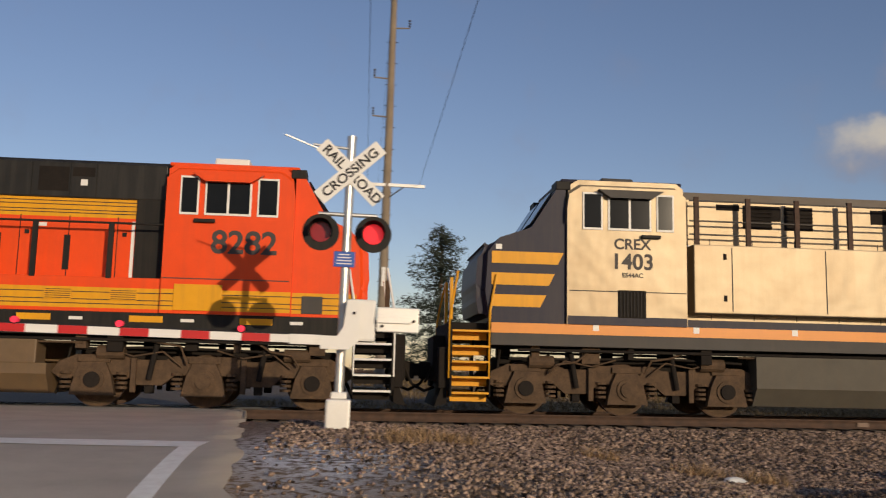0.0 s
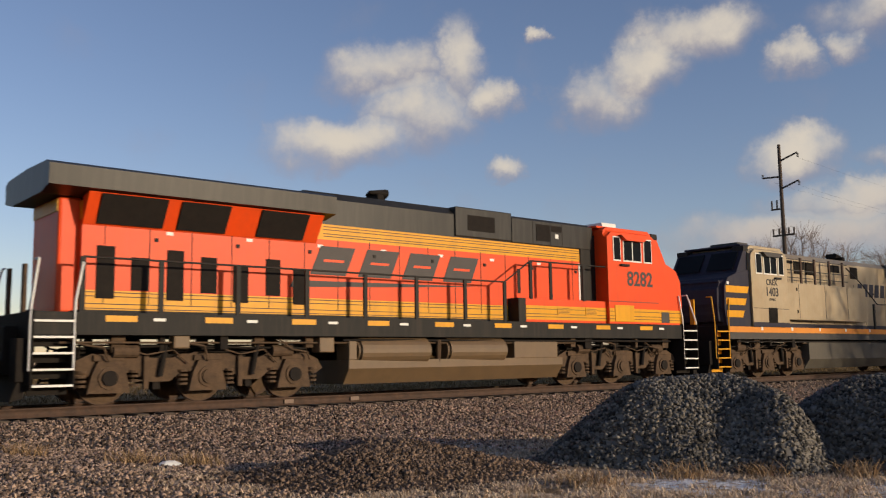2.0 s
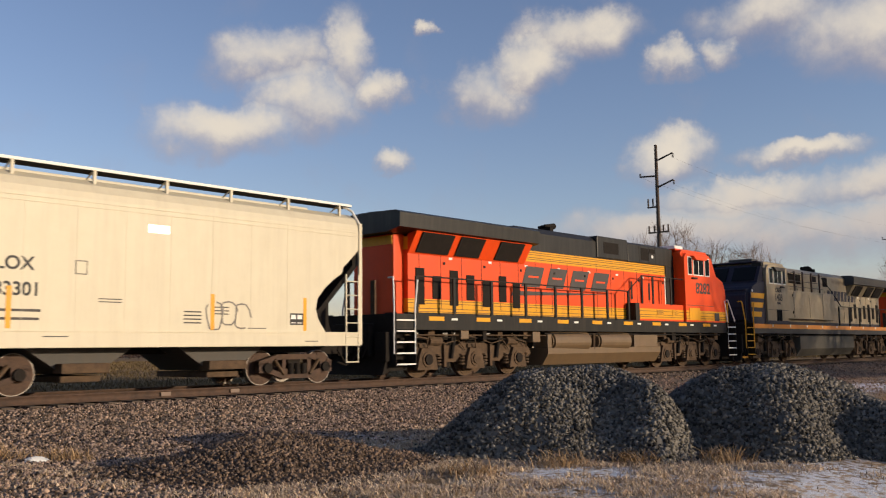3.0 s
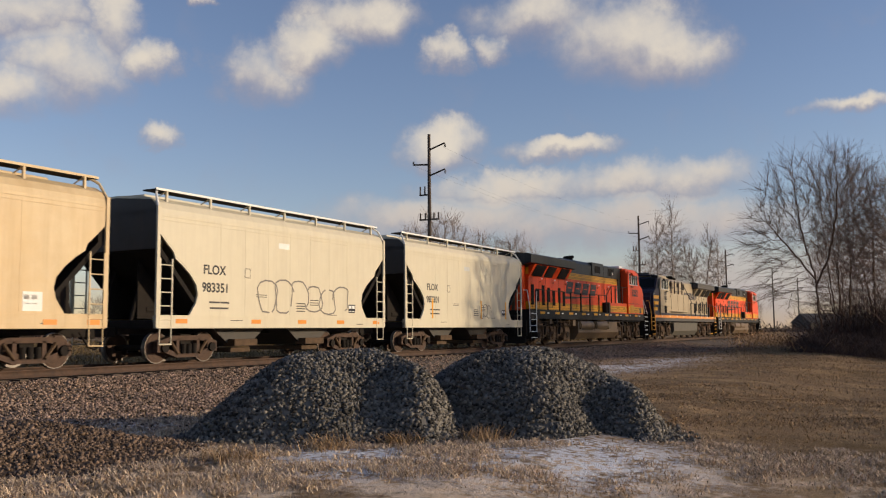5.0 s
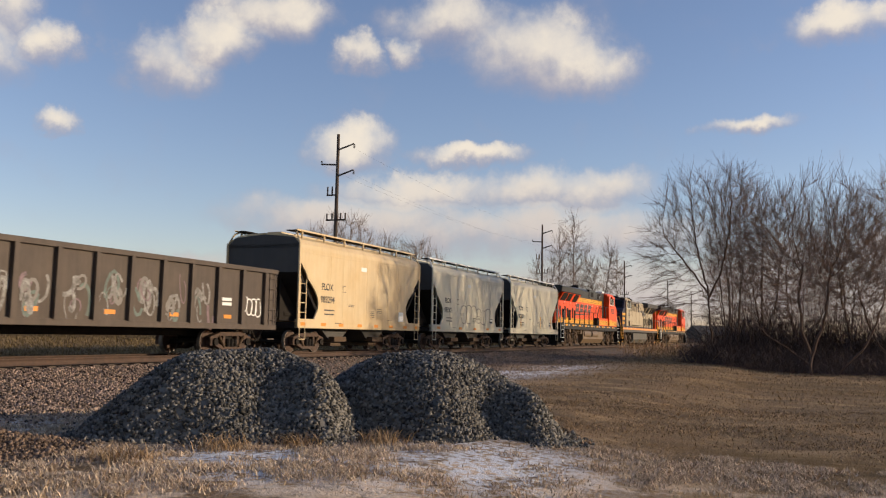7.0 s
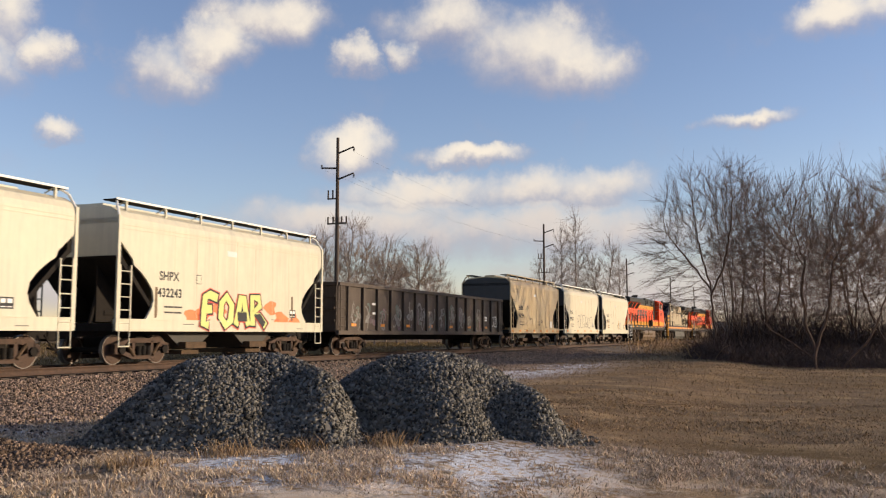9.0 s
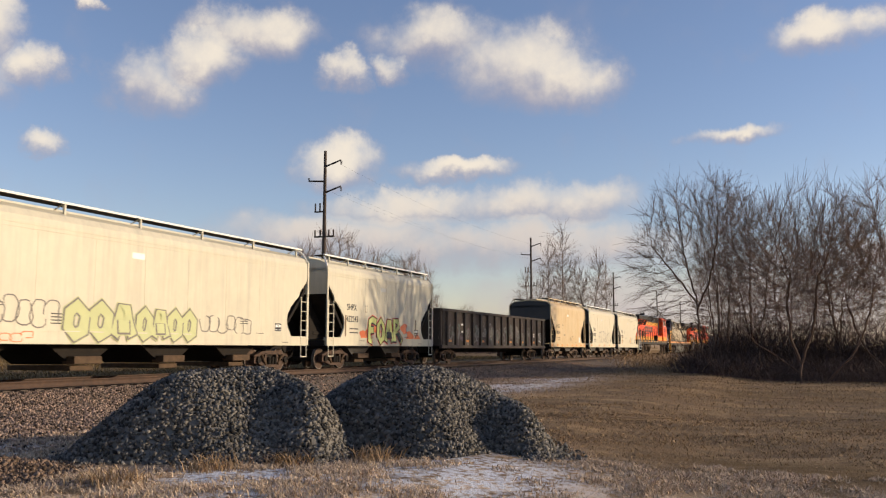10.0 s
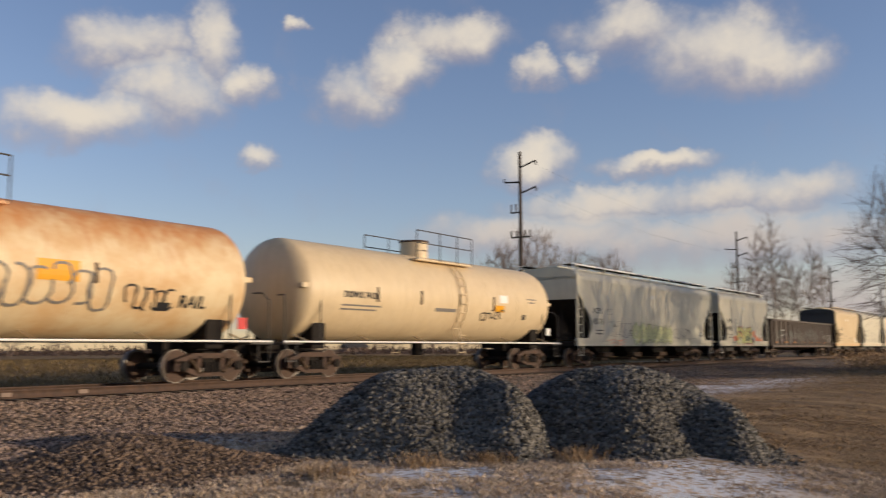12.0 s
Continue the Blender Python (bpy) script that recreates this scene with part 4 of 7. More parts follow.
                for i in range(6):
                    part("louvre", B(box, x0, x0 + 0.62, y + s * 0.01, y + s * 0.04, 3.95 + i * 0.08, 3.975 + i * 0.08), DARK, car)
        # tall dark louvred doors at the radiator end
        for k, (x0, zt) in enumerate(((-9.05, 3.15), (-8.35, 2.95), (-7.6, 3.15), (-6.85, 3.05), (-6.1, 2.9), (-5.3, 3.1), (-4.6, 2.9))):
            part("louvred_door", B(box, x0, x0 + 0.36, y, y + s * 0.02, 2.28 if k % 2 else 2.1, zt), DARK, car, "tall black louvred door")
        # radiator wing and slanted screens
        wing = [(s * HW, 4.10), (s * 1.52, 4.20), (s * 1.54, 4.60), (s * 1.35, 4.68), (0, 4.72), (0, 4.10)]
        part("radiator_wing", B(extrude_x, wing, -10.15, -3.75), HOODGREY if og else GREY, car, "wide dark overhanging radiator wing")
        slant = [(s * HW, 3.55), (s * (HW + 0.02), 3.55), (s * 1.40, 4.16), (s * HW, 4.16)]
        part("radiator_flare", B(extrude_x, slant, -9.35, -4.0), main, car, "sloping flare below the radiator wing")
        for x0, x1 in ((-9.1, -7.75), (-7.45, -6.35), (-5.6, -4.4)):
            bm = bmesh.new()
            a = [(s * (HW + 0.055), 3.60), (s * (HW + 0.075), 3.58), (s * 1.425, 4.12), (s * 1.405, 4.14)]
            extrude_x(bm, a, x0, x1)
            part("radiator_screen", bm, DARK, car, "black slanted radiator screen")
    part("hood_end", B(box, -9.75, -9.3, -0.85, 0.85, 1.80, 4.1, 0.06), main, car)
    part("hood_end_band", B(box, -9.77, -9.74, -0.8, 0.8, 3.8, 4.05), band, car)
    # cab and nose
    F = 0.3 if og else 0.0     # the orange units carry the cab further forward
    bm = bmesh.new()
    prism(bm, [(5.6 + F, 1.80), (8.05 + F, 1.80), (8.05 + F, 4.10), (7.98 + F, 4.62), (7.80 + F, 4.74), (5.75 + F, 4.74), (5.6 + F, 4.62)], -1.55, 1.55)
    bmesh.ops.bevel(bm, geom=[e for e in bm.edges if abs(e.verts[0].co.y - e.verts[1].co.y) < 1e-4 and e.verts[0].co.z > 4.3 and e.verts[1].co.z > 4.3], offset=0.16, segments=3, affect="EDGES")
    part("cab", bm, main, car, "sunlit painted steel cab")
    bm = bmesh.new()
    prism(bm, [(8.05 + F, 1.80), (9.75, 1.80), (9.85, 2.4), (9.80, 3.28), (9.60, 3.48), (8.75 + F * 0.8, 3.72), (8.05 + F, 3.82)], -1.46, 1.46)
    bmesh.ops.bevel(bm, geom=[e for e in bm.edges if e.verts[0].co.x > 9.4 and e.verts[1].co.x > 9.4], offset=0.18, segments=3, affect="EDGES")
    part("nose", bm, main if og else NAVY, car, "rounded nose ahead of the cab")
    bm = bmesh.new()
    prism(bm, [(8.05 + F, 3.8), (8.75 + F * 0.8, 3.72), (8.22 + F, 4.56), (8.05 + F, 4.62)], -1.40, 1.40)
    part("windshield_frame", bm, main if og else NAVY, car)
    for s in (-1, 1):
        bm = bmesh.new()
        prism(bm, [(8.70 + F, 3.84), (8.74 + F, 3.84), (8.32 + F, 4.5), (8.28 + F, 4.5)], s * 0.15, s * 1.25)
        part("windshield", bm, GLASS, car, "dark windshield pane")
        part("number_box", B(box, 7.95 + F, 8.25 + F, s * 0.95, s * 1.42, 4.52, 4.70, 0.02), BLACK, car)
    part("cab_roof", B(box, 5.55 + F, 8.1 + F, -1.2, 1.2, 4.72, 4.80, 0.04), main if og else NAVY, car)
    part("roof_cooler", B(box, 6.35 + F, 7.05 + F, -0.75, 0.45, 4.78, 5.02, 0.04), WHITE if og else GREY, car, "white roof air conditioner")
    for s in (-1, 1):
        y = s * 1.55
        # side windows
        for x0, x1, mid in ((5.86 + F, 6.22 + F, 0), (6.33 + F, 7.22 + F, 1), (7.33 + F, 7.74 + F, 0)):
            fr = part("cab_window", B(box, x0, x1, y, y + s * 0.02, 3.70, 4.46, 0.006), WHITE, car, "white-framed cab side window")
            if mid:
                c = (x0 + x1) / 2
                panes = ((x0 + 0.04, c - 0.025), (c + 0.025, x1 - 0.04))
            else:
                panes = ((x0 + 0.035, x1 - 0.035),)
            for a, b in panes:
                part("pane", B(box, a, b, y + s * 0.012, y + s * 0.026, 3.745, 4.42), GLASS, fr, "dark window glass")
        bm = bmesh.new()
        prism(bm, [(6.1 + F, 4.5), (7.45 + F, 4.5), (7.2 + F, 4.34), (6.35 + F, 4.34)], y + s * 0.02, y + s * 0.16)
        part("sun_visor", bm, main if og else GREY, car, "window visor over the middle windows")
        part("arm_rest", B(box, 6.15 + F, 6.55 + F, y, y + s * 0.09, 3.55, 3.62, 0.02), BLACK, car)
        part("cab_seam", B(box, 5.62 + F, 8.0 + F, y, y + s * 0.006, 2.46, 2.48), GREY, car)
        if og:
            part("cab_band", B(box, 5.61 + F, 8.04 + F, y, y + s * 0.005, 1.86, 2.26), YELLOW, car, "yellow stripe under the cab")
            part("nose_band", B(box, 8.06 + F, 9.6, s * 1.46, s * 1.466, 1.86, 2.26), YELLOW, car)
            for z in (1.94, 2.03, 2.17):
                part("pin_stripe", B(box, 5.61 + F, 8.04 + F, y + s * 0.005, y + s * 0.009, z - 0.008, z + 0.008), INK, car)
                part("pin_stripe", B(box, 8.06 + F, 9.6, s * 1.466, s * 1.470, z - 0.008, z + 0.008), INK, car)
            part("cab_louvre", B(box, 5.85 + F, 6.75 + F, y + s * 0.004, y + s * 0.03, 1.86, 2.36, 0.01), YELLOW, car, "yellow louvred battery cover")
            part("grey_patch", B(box, 8.55, 8.95, s * 1.466, s * 1.475, 1.86, 2.2, 0.01), GREY, car)
        else:
            part("cab_band", B(box, 5.61 + F, 8.04 + F, y, y + s * 0.005, 1.80, 1.97), NAVY, car)
            part("side_vent", B(box, 6.45 + F, 7.02 + F, y, y + s * 0.015, 1.95, 2.5), DARK, car, "dark louvred vent low on the cab")
            for i in range(8):
                part("vent_slat", B(box, 6.47 + F + i * 0.07, 6.49 + F + i * 0.07, y + s * 0.012, y + s * 0.03, 1.97, 2.48), BLACK, car)
            for i, (z, xe) in enumerate(((2.98, 8.1), (2.55, 8.28), (2.12, 8.45))):
                bm = bmesh.new()
                prism(bm, [(xe + 0.12, z), (9.55, z), (9.55, z + 0.24), (xe, z + 0.24)], s * 1.46, s * 1.468)
                part("nose_stripe", bm, YELLOW, car, "slanted yellow nose stripe")
            part("sticker", B(box, 9.35, 9.47, s * 1.46, s * 1.466, 3.26, 3.36), WHITE, car)
        # handrail posts and rail along the deck
        posts = [-9.45, -7.9, -6.2, -4.5, -2.9, -1.35] + ([0.25, 1.67] if og else [])
        for x in posts:
            part("stanchion", B(box, x - 0.05, x + 0.05, s * 1.44, s * 1.49, 1.78, 2.86), BLACK, car, "black handrail post")
        part("handrail", B(pipe, [(-9.45, s * 1.465, 2.86), (1.67, s * 1.465, 2.86), (2.7, s * 1.45, 3.5), (6.0, s * 1.45, 3.5)] if og else [(-9.45, s * 1.465, 2.86), (-1.7, s * 1.465, 2.86), (-0.5, s * 1.40, 3.7), (0.6, s * 1.34, 4.3)], 0.022), BLACK, car, "black deck handrail")
        for x in (2.7, 3.5, 4.9) if og else ():
            part("stanchion", B(box, x - 0.05, x + 0.05, s * 1.43, s * 1.47, 2.44, 3.5), BLACK, car)
        if not og:
            for x in (0.9, 2.0, 3.15, 4.2, 5.3):
                part("upper_post", B(box, x - 0.05, x + 0.05, s * 1.3, s * 1.36, 3.5, 4.5), RUST, car)
            for z in (3.72, 4.0, 4.42):
                part("upper_rail", B(pipe, [(0.5, s * 1.33, z), (5.45, s * 1.33, z)], 0.018), GREY, car)
            part("side_box", B(box, -0.8, 5.4, s * 1.0, s * 1.42, 2.1, 3.5, 0.02), SILVER, car, "dented silver equipment cabinets along the deck")
            for x in (4.6, 2.6, 0.8):
                part("cabinet_seam", B(box, x - 0.01, x + 0.01, s * 1.42, s * 1.427, 2.15, 3.45), GREY, car)
            part("cabinet_hinge", B(box, 4.72, 4.78, s * 1.42, s * 1.44, 3.2, 3.32), DARK, car)
            part("cabinet_hinge", B(box, 4.72, 4.78, s * 1.42, s * 1.44, 2.35, 2.47), DARK, car)
        else:
            part("side_box", B(box, 2.5, 5.95, s * 1.0, s * 1.44, 1.80, 2.46, 0.015), ORANGE, car, "orange equipment cabinet under the raised walkway")
            part("side_box_band", B(box, 2.5, 5.95, s * 1.44, s * 1.444, 1.87, 2.26), YELLOW, car)
            for z in (1.95, 2.03, 2.17):
                part("pin_stripe", B(box, 2.5, 5.95, s * 1.444, s * 1.448, z - 0.008, z + 0.008), INK, car)
            part("walkway_step", B(box, 2.22, 2.5, s * 1.0, s * 1.44, 1.80, 2.46, 0.015), BLACK, car, "black step up to the raised walkway")
            # a black box stands in for the shadow between hood and cab
            part("cab_recess", B(box, 5.25, 6.03, s * 0.9, s * 1.06, 2.46, 4.5), BLACK, car, "black box painting the shadow of the recess behind the cab")
            for x in (3.75, 4.95):
                part("cabinet_louvre", B(box, x, x + 0.5, s * 1.448, s * 1.46, 2.02, 2.24), YELLOW, car)
                for q in range(5):
                    part("louvre_slot", B(box, x + 0.02, x + 0.48, s * 1.46, s * 1.464, 2.04 + q * 0.04, 2.052 + q * 0.04), INK, car)
            for x in (2.6, 3.9):
                part("cabinet_slot", B(box, x, x + 0.12, s * 1.02, s * 1.03, 2.62, 3.3), BLACK, car)
            part("vertical_trim", B(box, 5.17, 5.23, s * 1.02, s * 1.035, 2.5, 3.6), WHITE, car)
        # end handrails and stairs
        stair(car, 10.0 - 0.05, s, trim)
        stair(car, -9.95, s, trim)
        hr = WHITE if og else YELLOW
        for e in (1, -1):
            x = e * 9.55
            part("grab_rail", B(pipe, [(e * 9.58, s * 1.53, 0.7), (e * 9.58, s * 1.53, 2.0), (e * 9.45, s * 1.5, 2.75)], 0.025), hr, car, "bent stair handrail")
            part("grab_rail", B(pipe, [(e * 10.36, s * 1.5, 0.7), (e * 10.36, s * 1.5, 1.9), (e * 10.2, s * 1.3, 2.8), (e * 10.2, s * 1.1, 2.8)], 0.025), hr, car)
            part("end_post", B(box, e * 10.25 - 0.03, e * 10.25 + 0.03, s * 0.55 - 0.09, s * 0.55 + 0.09, 1.8, 2.75), (TRUCK if og else YELLOW), car, "end handrail post")
    # ends
    for e in (1, -1):
        part("end_plate", B(box, e * 10.30, e * 10.38, -1.45, 1.45, 0.45, 1.80, 0.02), DARK, car)
        bm = bmesh.new()
        prism(bm, [(e * 10.38, 0.2), (e * 10.62, 0.14), (e * 10.45, 0.62), (e * 10.38, 0.62)], -1.3, 1.3)
        part("plow", bm, DARK, car, "dark steel plow")
        part("end_deck", B(box, e * 9.5, e * 10.36, -1.1, 1.1, 1.62, 1.80), DARK, car)
        part("coupler_pocket", B(box, e * 10.38, e * 10.62, -0.75, 0.75, 0.62, 1.55, 0.04), DARK, car)
        for y in (-1.15, 1.15):
            part("end_step_plate", B(box, e * 10.38, e * 10.55, y - 0.22, y + 0.22, 0.5, 1.3, 0.02), DARK, car)
        coupler(car, e * 10.6, e)
        for y in (-0.7, -0.5, 0.5, 0.7):
            part("hose", B(pipe, [(e * 10.4, y, 1.2), (e * 10.62, y, 0.9), (e * 10.75, y * 0.9, 0.6)], 0.025), DARK, car)
    # fuel tank
    bm = bmesh.new()
    tank = [(-1.45, 0.62), (-1.45, 1.25 if not og else 0.82), (1.45, 1.25 if not og else 0.82), (1.45, 0.62), (1.2, 0.26), (-1.2, 0.26)]
    extrude_x(bm, tank, -3.35, 3.9 if og else 4.15)
    part("fuel_tank", bm, TANKBROWN if og else TANKGREY, car, "dusty fuel tank under the frame")
    if og:
        for s in (-1, 1):
            for x0, x1 in ((-3.0, -1.0), (-0.27, 1.62)):
                bm = bmesh.new()
                rod(bm, (x0, s * 1.2, 1.03), (x1, s * 1.26, 1.03), 0.33, 22)
                rod(bm, (x0 - 0.07, s * 1.2, 1.03), (x1 + 0.07, s * 1.26, 1.03), 0.27, 22)
                rod(bm, (x0 + 0.35, s * 1.2, 1.03), (x0 + 0.39, s * 1.26, 1.03), 0.345, 22)
                rod(bm, (x1 - 0.39, s * 1.2, 1.03), (x1 - 0.35, s * 1.26, 1.03), 0.345, 22)
                part("air_reservoir", bm, TANKBROWN, car, "dusty brown air reservoir", smooth=False)
            part("tank_end", B(box, -3.34, -3.12, s * 0.9, s * 1.44, 0.82, 1.26, 0.02), TANKBROWN, car)
            part("tank_end", B(box, 2.0, 3.7, s * 0.9, s * 1.46, 0.80, 1.26, 0.03), TANKBROWN, car)
            part("filler", B(pipe, [(-0.62, s * 1.4, 0.75), (-0.62, s * 1.42, 1.3)], 0.06), TRUCK, car)
            part("air_filter", B(box, -4.15, -3.75, s * 1.1, s * 1.45, 1.0, 1.34, 0.03), TANKBROWN, car, "dusty filter box under the sill")
            part("air_filter", B(box, -7.6, -7.25, s * 1.2, s * 1.45, 1.1, 1.36, 0.03), TANKBROWN, car)
    rnd = random.Random(len(number) + 3)
    for s in (-1, 1):     # pipes, valves and brackets that crowd the space under the sill
        for k in range(26):
            x = -9.2 + k * 0.72 + rnd.uniform(-0.2, 0.2)
            if -3.5 < x < 4.3:
                continue
            w, z = rnd.uniform(0.05, 0.22), rnd.uniform(1.05, 1.25)
            if k % 3:
                part("underframe_box", B(box, x - w, x + w, s * 1.1, s * rnd.uniform(1.25, 1.42), z - 0.1, 1.36, 0.015), TRUCK if k % 2 else DARK, car)
            else:
                part("underframe_pipe", B(pipe, [(x - 0.4, s * 1.36, 1.3), (x - 0.1, s * 1.38, z), (x + 0.3, s * 1.38, z - 0.06), (x + 0.42, s * 1.3, 0.85)], 0.022), TRUCK, car)
    for cx in (6.75, -6.75):
        loco_truck(car, cx)
    # roof: horn cluster, stack, fans
    for i in range(3):
        bm = bmesh.new()
        rod(bm, (-2.1 + 0.1 * i, -0.5 + 0.2 * i, 5.06), (-1.55 + 0.1 * i, -0.5 + 0.2 * i, 5.08), 0.04, 10, 0.11)
        part("horn", bm, DARK, car, "black air horn")
    part("horn_post", B(box, -1.9, -1.7, -0.6, 0.1, 4.6, 5.02, 0.02), DARK, car)
    part("exhaust_stack", B(box, -3.55, -2.95, -0.35, 0.35, 4.62, 4.78, 0.03), GREY, car, "grey exhaust stack cover")
    for k in range(3):
        part("radiator_fan", B(rod, (-9.2 + k * 1.7, 0, 4.70), (-9.2 + k * 1.7, 0, 4.78), 0.7, 20), BLACK, car)
    # lettering on the side that shows
    s = side
    sgn = -s   # reading direction along x
    if og:
        if number:
            words(number, 0.62, SLATE, car, "unit_number", on_side(7.42, 2.98, s, 1.02, 1.556), "dark unit numerals on the cab")
        for i in range(4):
            x = -4.15 + i * 1.34
            bm = bmesh.new()
            prism(bm, [(x, 2.82), (x + 0.98, 2.82), (x + 1.27, 3.50), (x + 0.29, 3.50)], s * HW, s * (HW + 0.01))
            part("emblem_block", bm, SLATE, car, "slanted dark emblem block")
            bm = bmesh.new()
            prism(bm, [(x + 0.36, 3.13), (x + 0.92, 3.13), (x + 0.945, 3.19), (x + 0.385, 3.19)], s * (HW + 0.01), s * (HW + 0.014))
            part("emblem_gap", bm, ORANGE, car)
        bm = bmesh.new()
        prism(bm, [(-4.7, 2.5), (-4.6, 2.66), (1.2, 2.74), (-1.5, 2.62)], s * HW, s * (HW + 0.01))
        part("emblem_swoosh", bm, SLATE, car, "long tapering dark underline")
    else:
        words("CREX", 0.30, SLATE, car, "reporting_mark", on_side(6.72, 3.33, s, 1.0, 1.556), "dark reporting mark on the cab")
        words(number, 0.44, SLATE, car, "unit_number", on_side(6.72, 2.93, s, 1.0, 1.556), "dark unit numerals on the cab")
        words("ES44AC", 0.13, SLATE, car, "model_name", on_side(6.72, 2.76, s, 1.0, 1.556))
        for i in range(8):
            x = -0.9 - i * 0.52
            bm = bmesh.new()
            prism(bm, [(x, 3.2), (x - 0.36, 3.2), (x - 0.46, 3.75), (x - 0.10, 3.75)], s * (HW + 0.001), s * (HW + 0.01))
            part("emblem_block", bm, NAVY, car, "slanted navy emblem block")
    return car


lead_loco = locomotive("locomotive", "orange and black diesel locomotive leading the train", "orange", "", -1)
silver_loco = locomotive("locomotive", "weathered silver diesel locomotive with navy nose and yellow stripes", "silver", "1403", 1)
orange_loco = locomotive("locomotive", "bright orange, black and yellow diesel locomotive numbered 8282", "orange", "8282", -1)
TRAIN += [(lead_loco, 34.3, False), (silver_loco, 12.3, True), (orange_loco, -9.5, False)]
LIME = surf("lime_spray_paint", (0.56, 0.60, 0.20), (0.62, 0.6, 0.2), 0.5, bump=0.0)
ORSPRAY = surf("orange_spray_paint", (0.80, 0.16, 0.05), (0.75, 0.3, 0.12), 0.5, bump=0.0)
REDSPRAY = surf("red_spray_paint", (0.62, 0.05, 0.04), (0.7, 0.15, 0.08), 0.5, bump=0.0)
OLIVE = surf("faded_green_spray_paint", (0.50, 0.52, 0.26), (0.42, 0.44, 0.22), 0.6, bump=0.0)
SPRAY = surf("grey_spray_line", (0.20, 0.18, 0.16), rough=0.6, bump=0.0)
TEALSPRAY = surf("faded_teal_spray_paint", (0.14, 0.20, 0.17), (0.07, 0.07, 0.06), 0.6, scale=6, amount=0.9, bump=0.0)
MAUVESPRAY = surf("faded_mauve_spray_paint", (0.26, 0.16, 0.18), (0.08, 0.06, 0.06), 0.6, scale=6, amount=0.9, bump=0.0)
SILVERSPRAY = surf("pale_spray_paint", (0.34, 0.33, 0.31), (0.08, 0.065, 0.055), 0.6, scale=7, amount=1.0, bump=0.0)


def reflectors(car, xs, z0, z1, w, y, s, material):
    for x in xs:
        part("reflector", B(box, x - w / 2, x + w / 2, s * y, s * (y + 0.005), z0, z1), material, car, "orange reflective strip")


h1 = hopper("covered_hopper_car", "cream covered hopper car with yellow side streaks and light graffiti", 10.9, CREAM, "FLOX", "983301", 2)
loop_scrawl(h1, 0.9, 2.0, 1.32, 2.0, -1, SPRAY, 3, 3)
for x in (-3.4, 1.0, 3.6):
    part("yellow_mark", B(box, x, x + 0.10, -1.606, -1.6, 1.3, 2.1), YELLOW, h1, "yellow spray stripe")
h2 = hopper("covered_hopper_car", "cream covered hopper car with outlined graffiti and orange reflectors", 10.9, CREAM, "FLOX", "983351", 2)
loop_scrawl(h2, -1.5, 3.1, 1.36, 2.35, -1, SPRAY, 5, 6, 0.024)
reflectors(h2, (-4.6, -1.6, 0.6, 2.7, 4.9), 1.06, 1.18, 0.42, 1.622, -1, ORANGE_TAPE)
h3 = hopper("covered_hopper_car", "rust-tinged tan covered hopper car with orange reflectors", 10.9, TAN, "FLOX", "983294", 2)
loop_scrawl(h3, -0.8, 2.0, 1.4, 1.9, -1, TAN, 9, 5)
part("white_patch", B(box, 3.2, 3.7, -1.606, -1.6, 1.32, 1.75), WHITE, h3, "white repainted patch")
reflectors(h3, (-5.1, -3.6, -2.2, -0.6, 0.9, 2.4, 3.9, 5.1), 1.02, 1.14, 0.36, 1.622, -1, ORANGE_TAPE)
h4 = hopper("covered_hopper_car", "white covered hopper car with lime and orange graffiti letters", 10.9, PALE, "SHPX", "432243", 2, end_paint=PALE)
for i, (x, z, w) in enumerate(((-1.7, 1.45, 0.5), (-2.3, 1.35, 0.5), (2.6, 1.4, 0.6), (3.5, 1.35, 0.5), (-0.9, 1.7, 0.5), (2.0, 1.75, 0.5))):
    bm = bmesh.new()
    vs = [bm.verts.new((x + w * math.cos(a) * (0.7 + 0.3 * math.sin(3 * a + i)), -1.602, z + 0.25 * math.sin(a))) for a in [k * 6.283 / 14 for k in range(14)]]
    bm.faces.new(vs)
    part("spray_cloud", bm, ORSPRAY, h4, "soft orange spray patch")
fat_letters(h4, -1.85, 1.55, 1.10, 2.08, -1, LIME, INK, REDSPRAY, ("hook", "ring", "gable", "kick"), 0.13)
for x in (-3.95, 3.3):
    part("brown_streak", B(box, x, x + 0.11, -1.605, -1.6, 1.32, 2.2), TANKBROWN, h4, "rust-brown stripe beside the end pocket")
h5 = hopper("covered_hopper_car", "long cream covered hopper car with faded green graffiti along its foot", 18.4, PALE, "ACFX", "458110", 4, end_paint=PALE)
loop_scrawl(h5, -5.8, -3.2, 1.4, 2.1, -1, SPRAY, 12, 6)
fat_letters(h5, -3.0, -0.4, 1.14, 1.95, -1, OLIVE, SPRAY, OLIVE, ("ring", "ring", "gable"), 0.17)
fat_letters(h5, -0.3, 2.4, 1.14, 1.88, -1, OLIVE, SPRAY, OLIVE, ("ring", "gable", "ring", "ring"), 0.14)
loop_scrawl(h5, 2.6, 5.4, 1.35, 1.9, -1, SPRAY, 16, 6)
loop_scrawl(h5, -6.0, -4.0, 1.0, 1.2, -1, ORSPRAY, 17, 6, 0.012, 1.625)
TRAIN += [(h1, -26.65, False), (h2, -39.1, False), (h3, -51.65, False), (h4, -85.5, False), (h5, -101.7, False)]


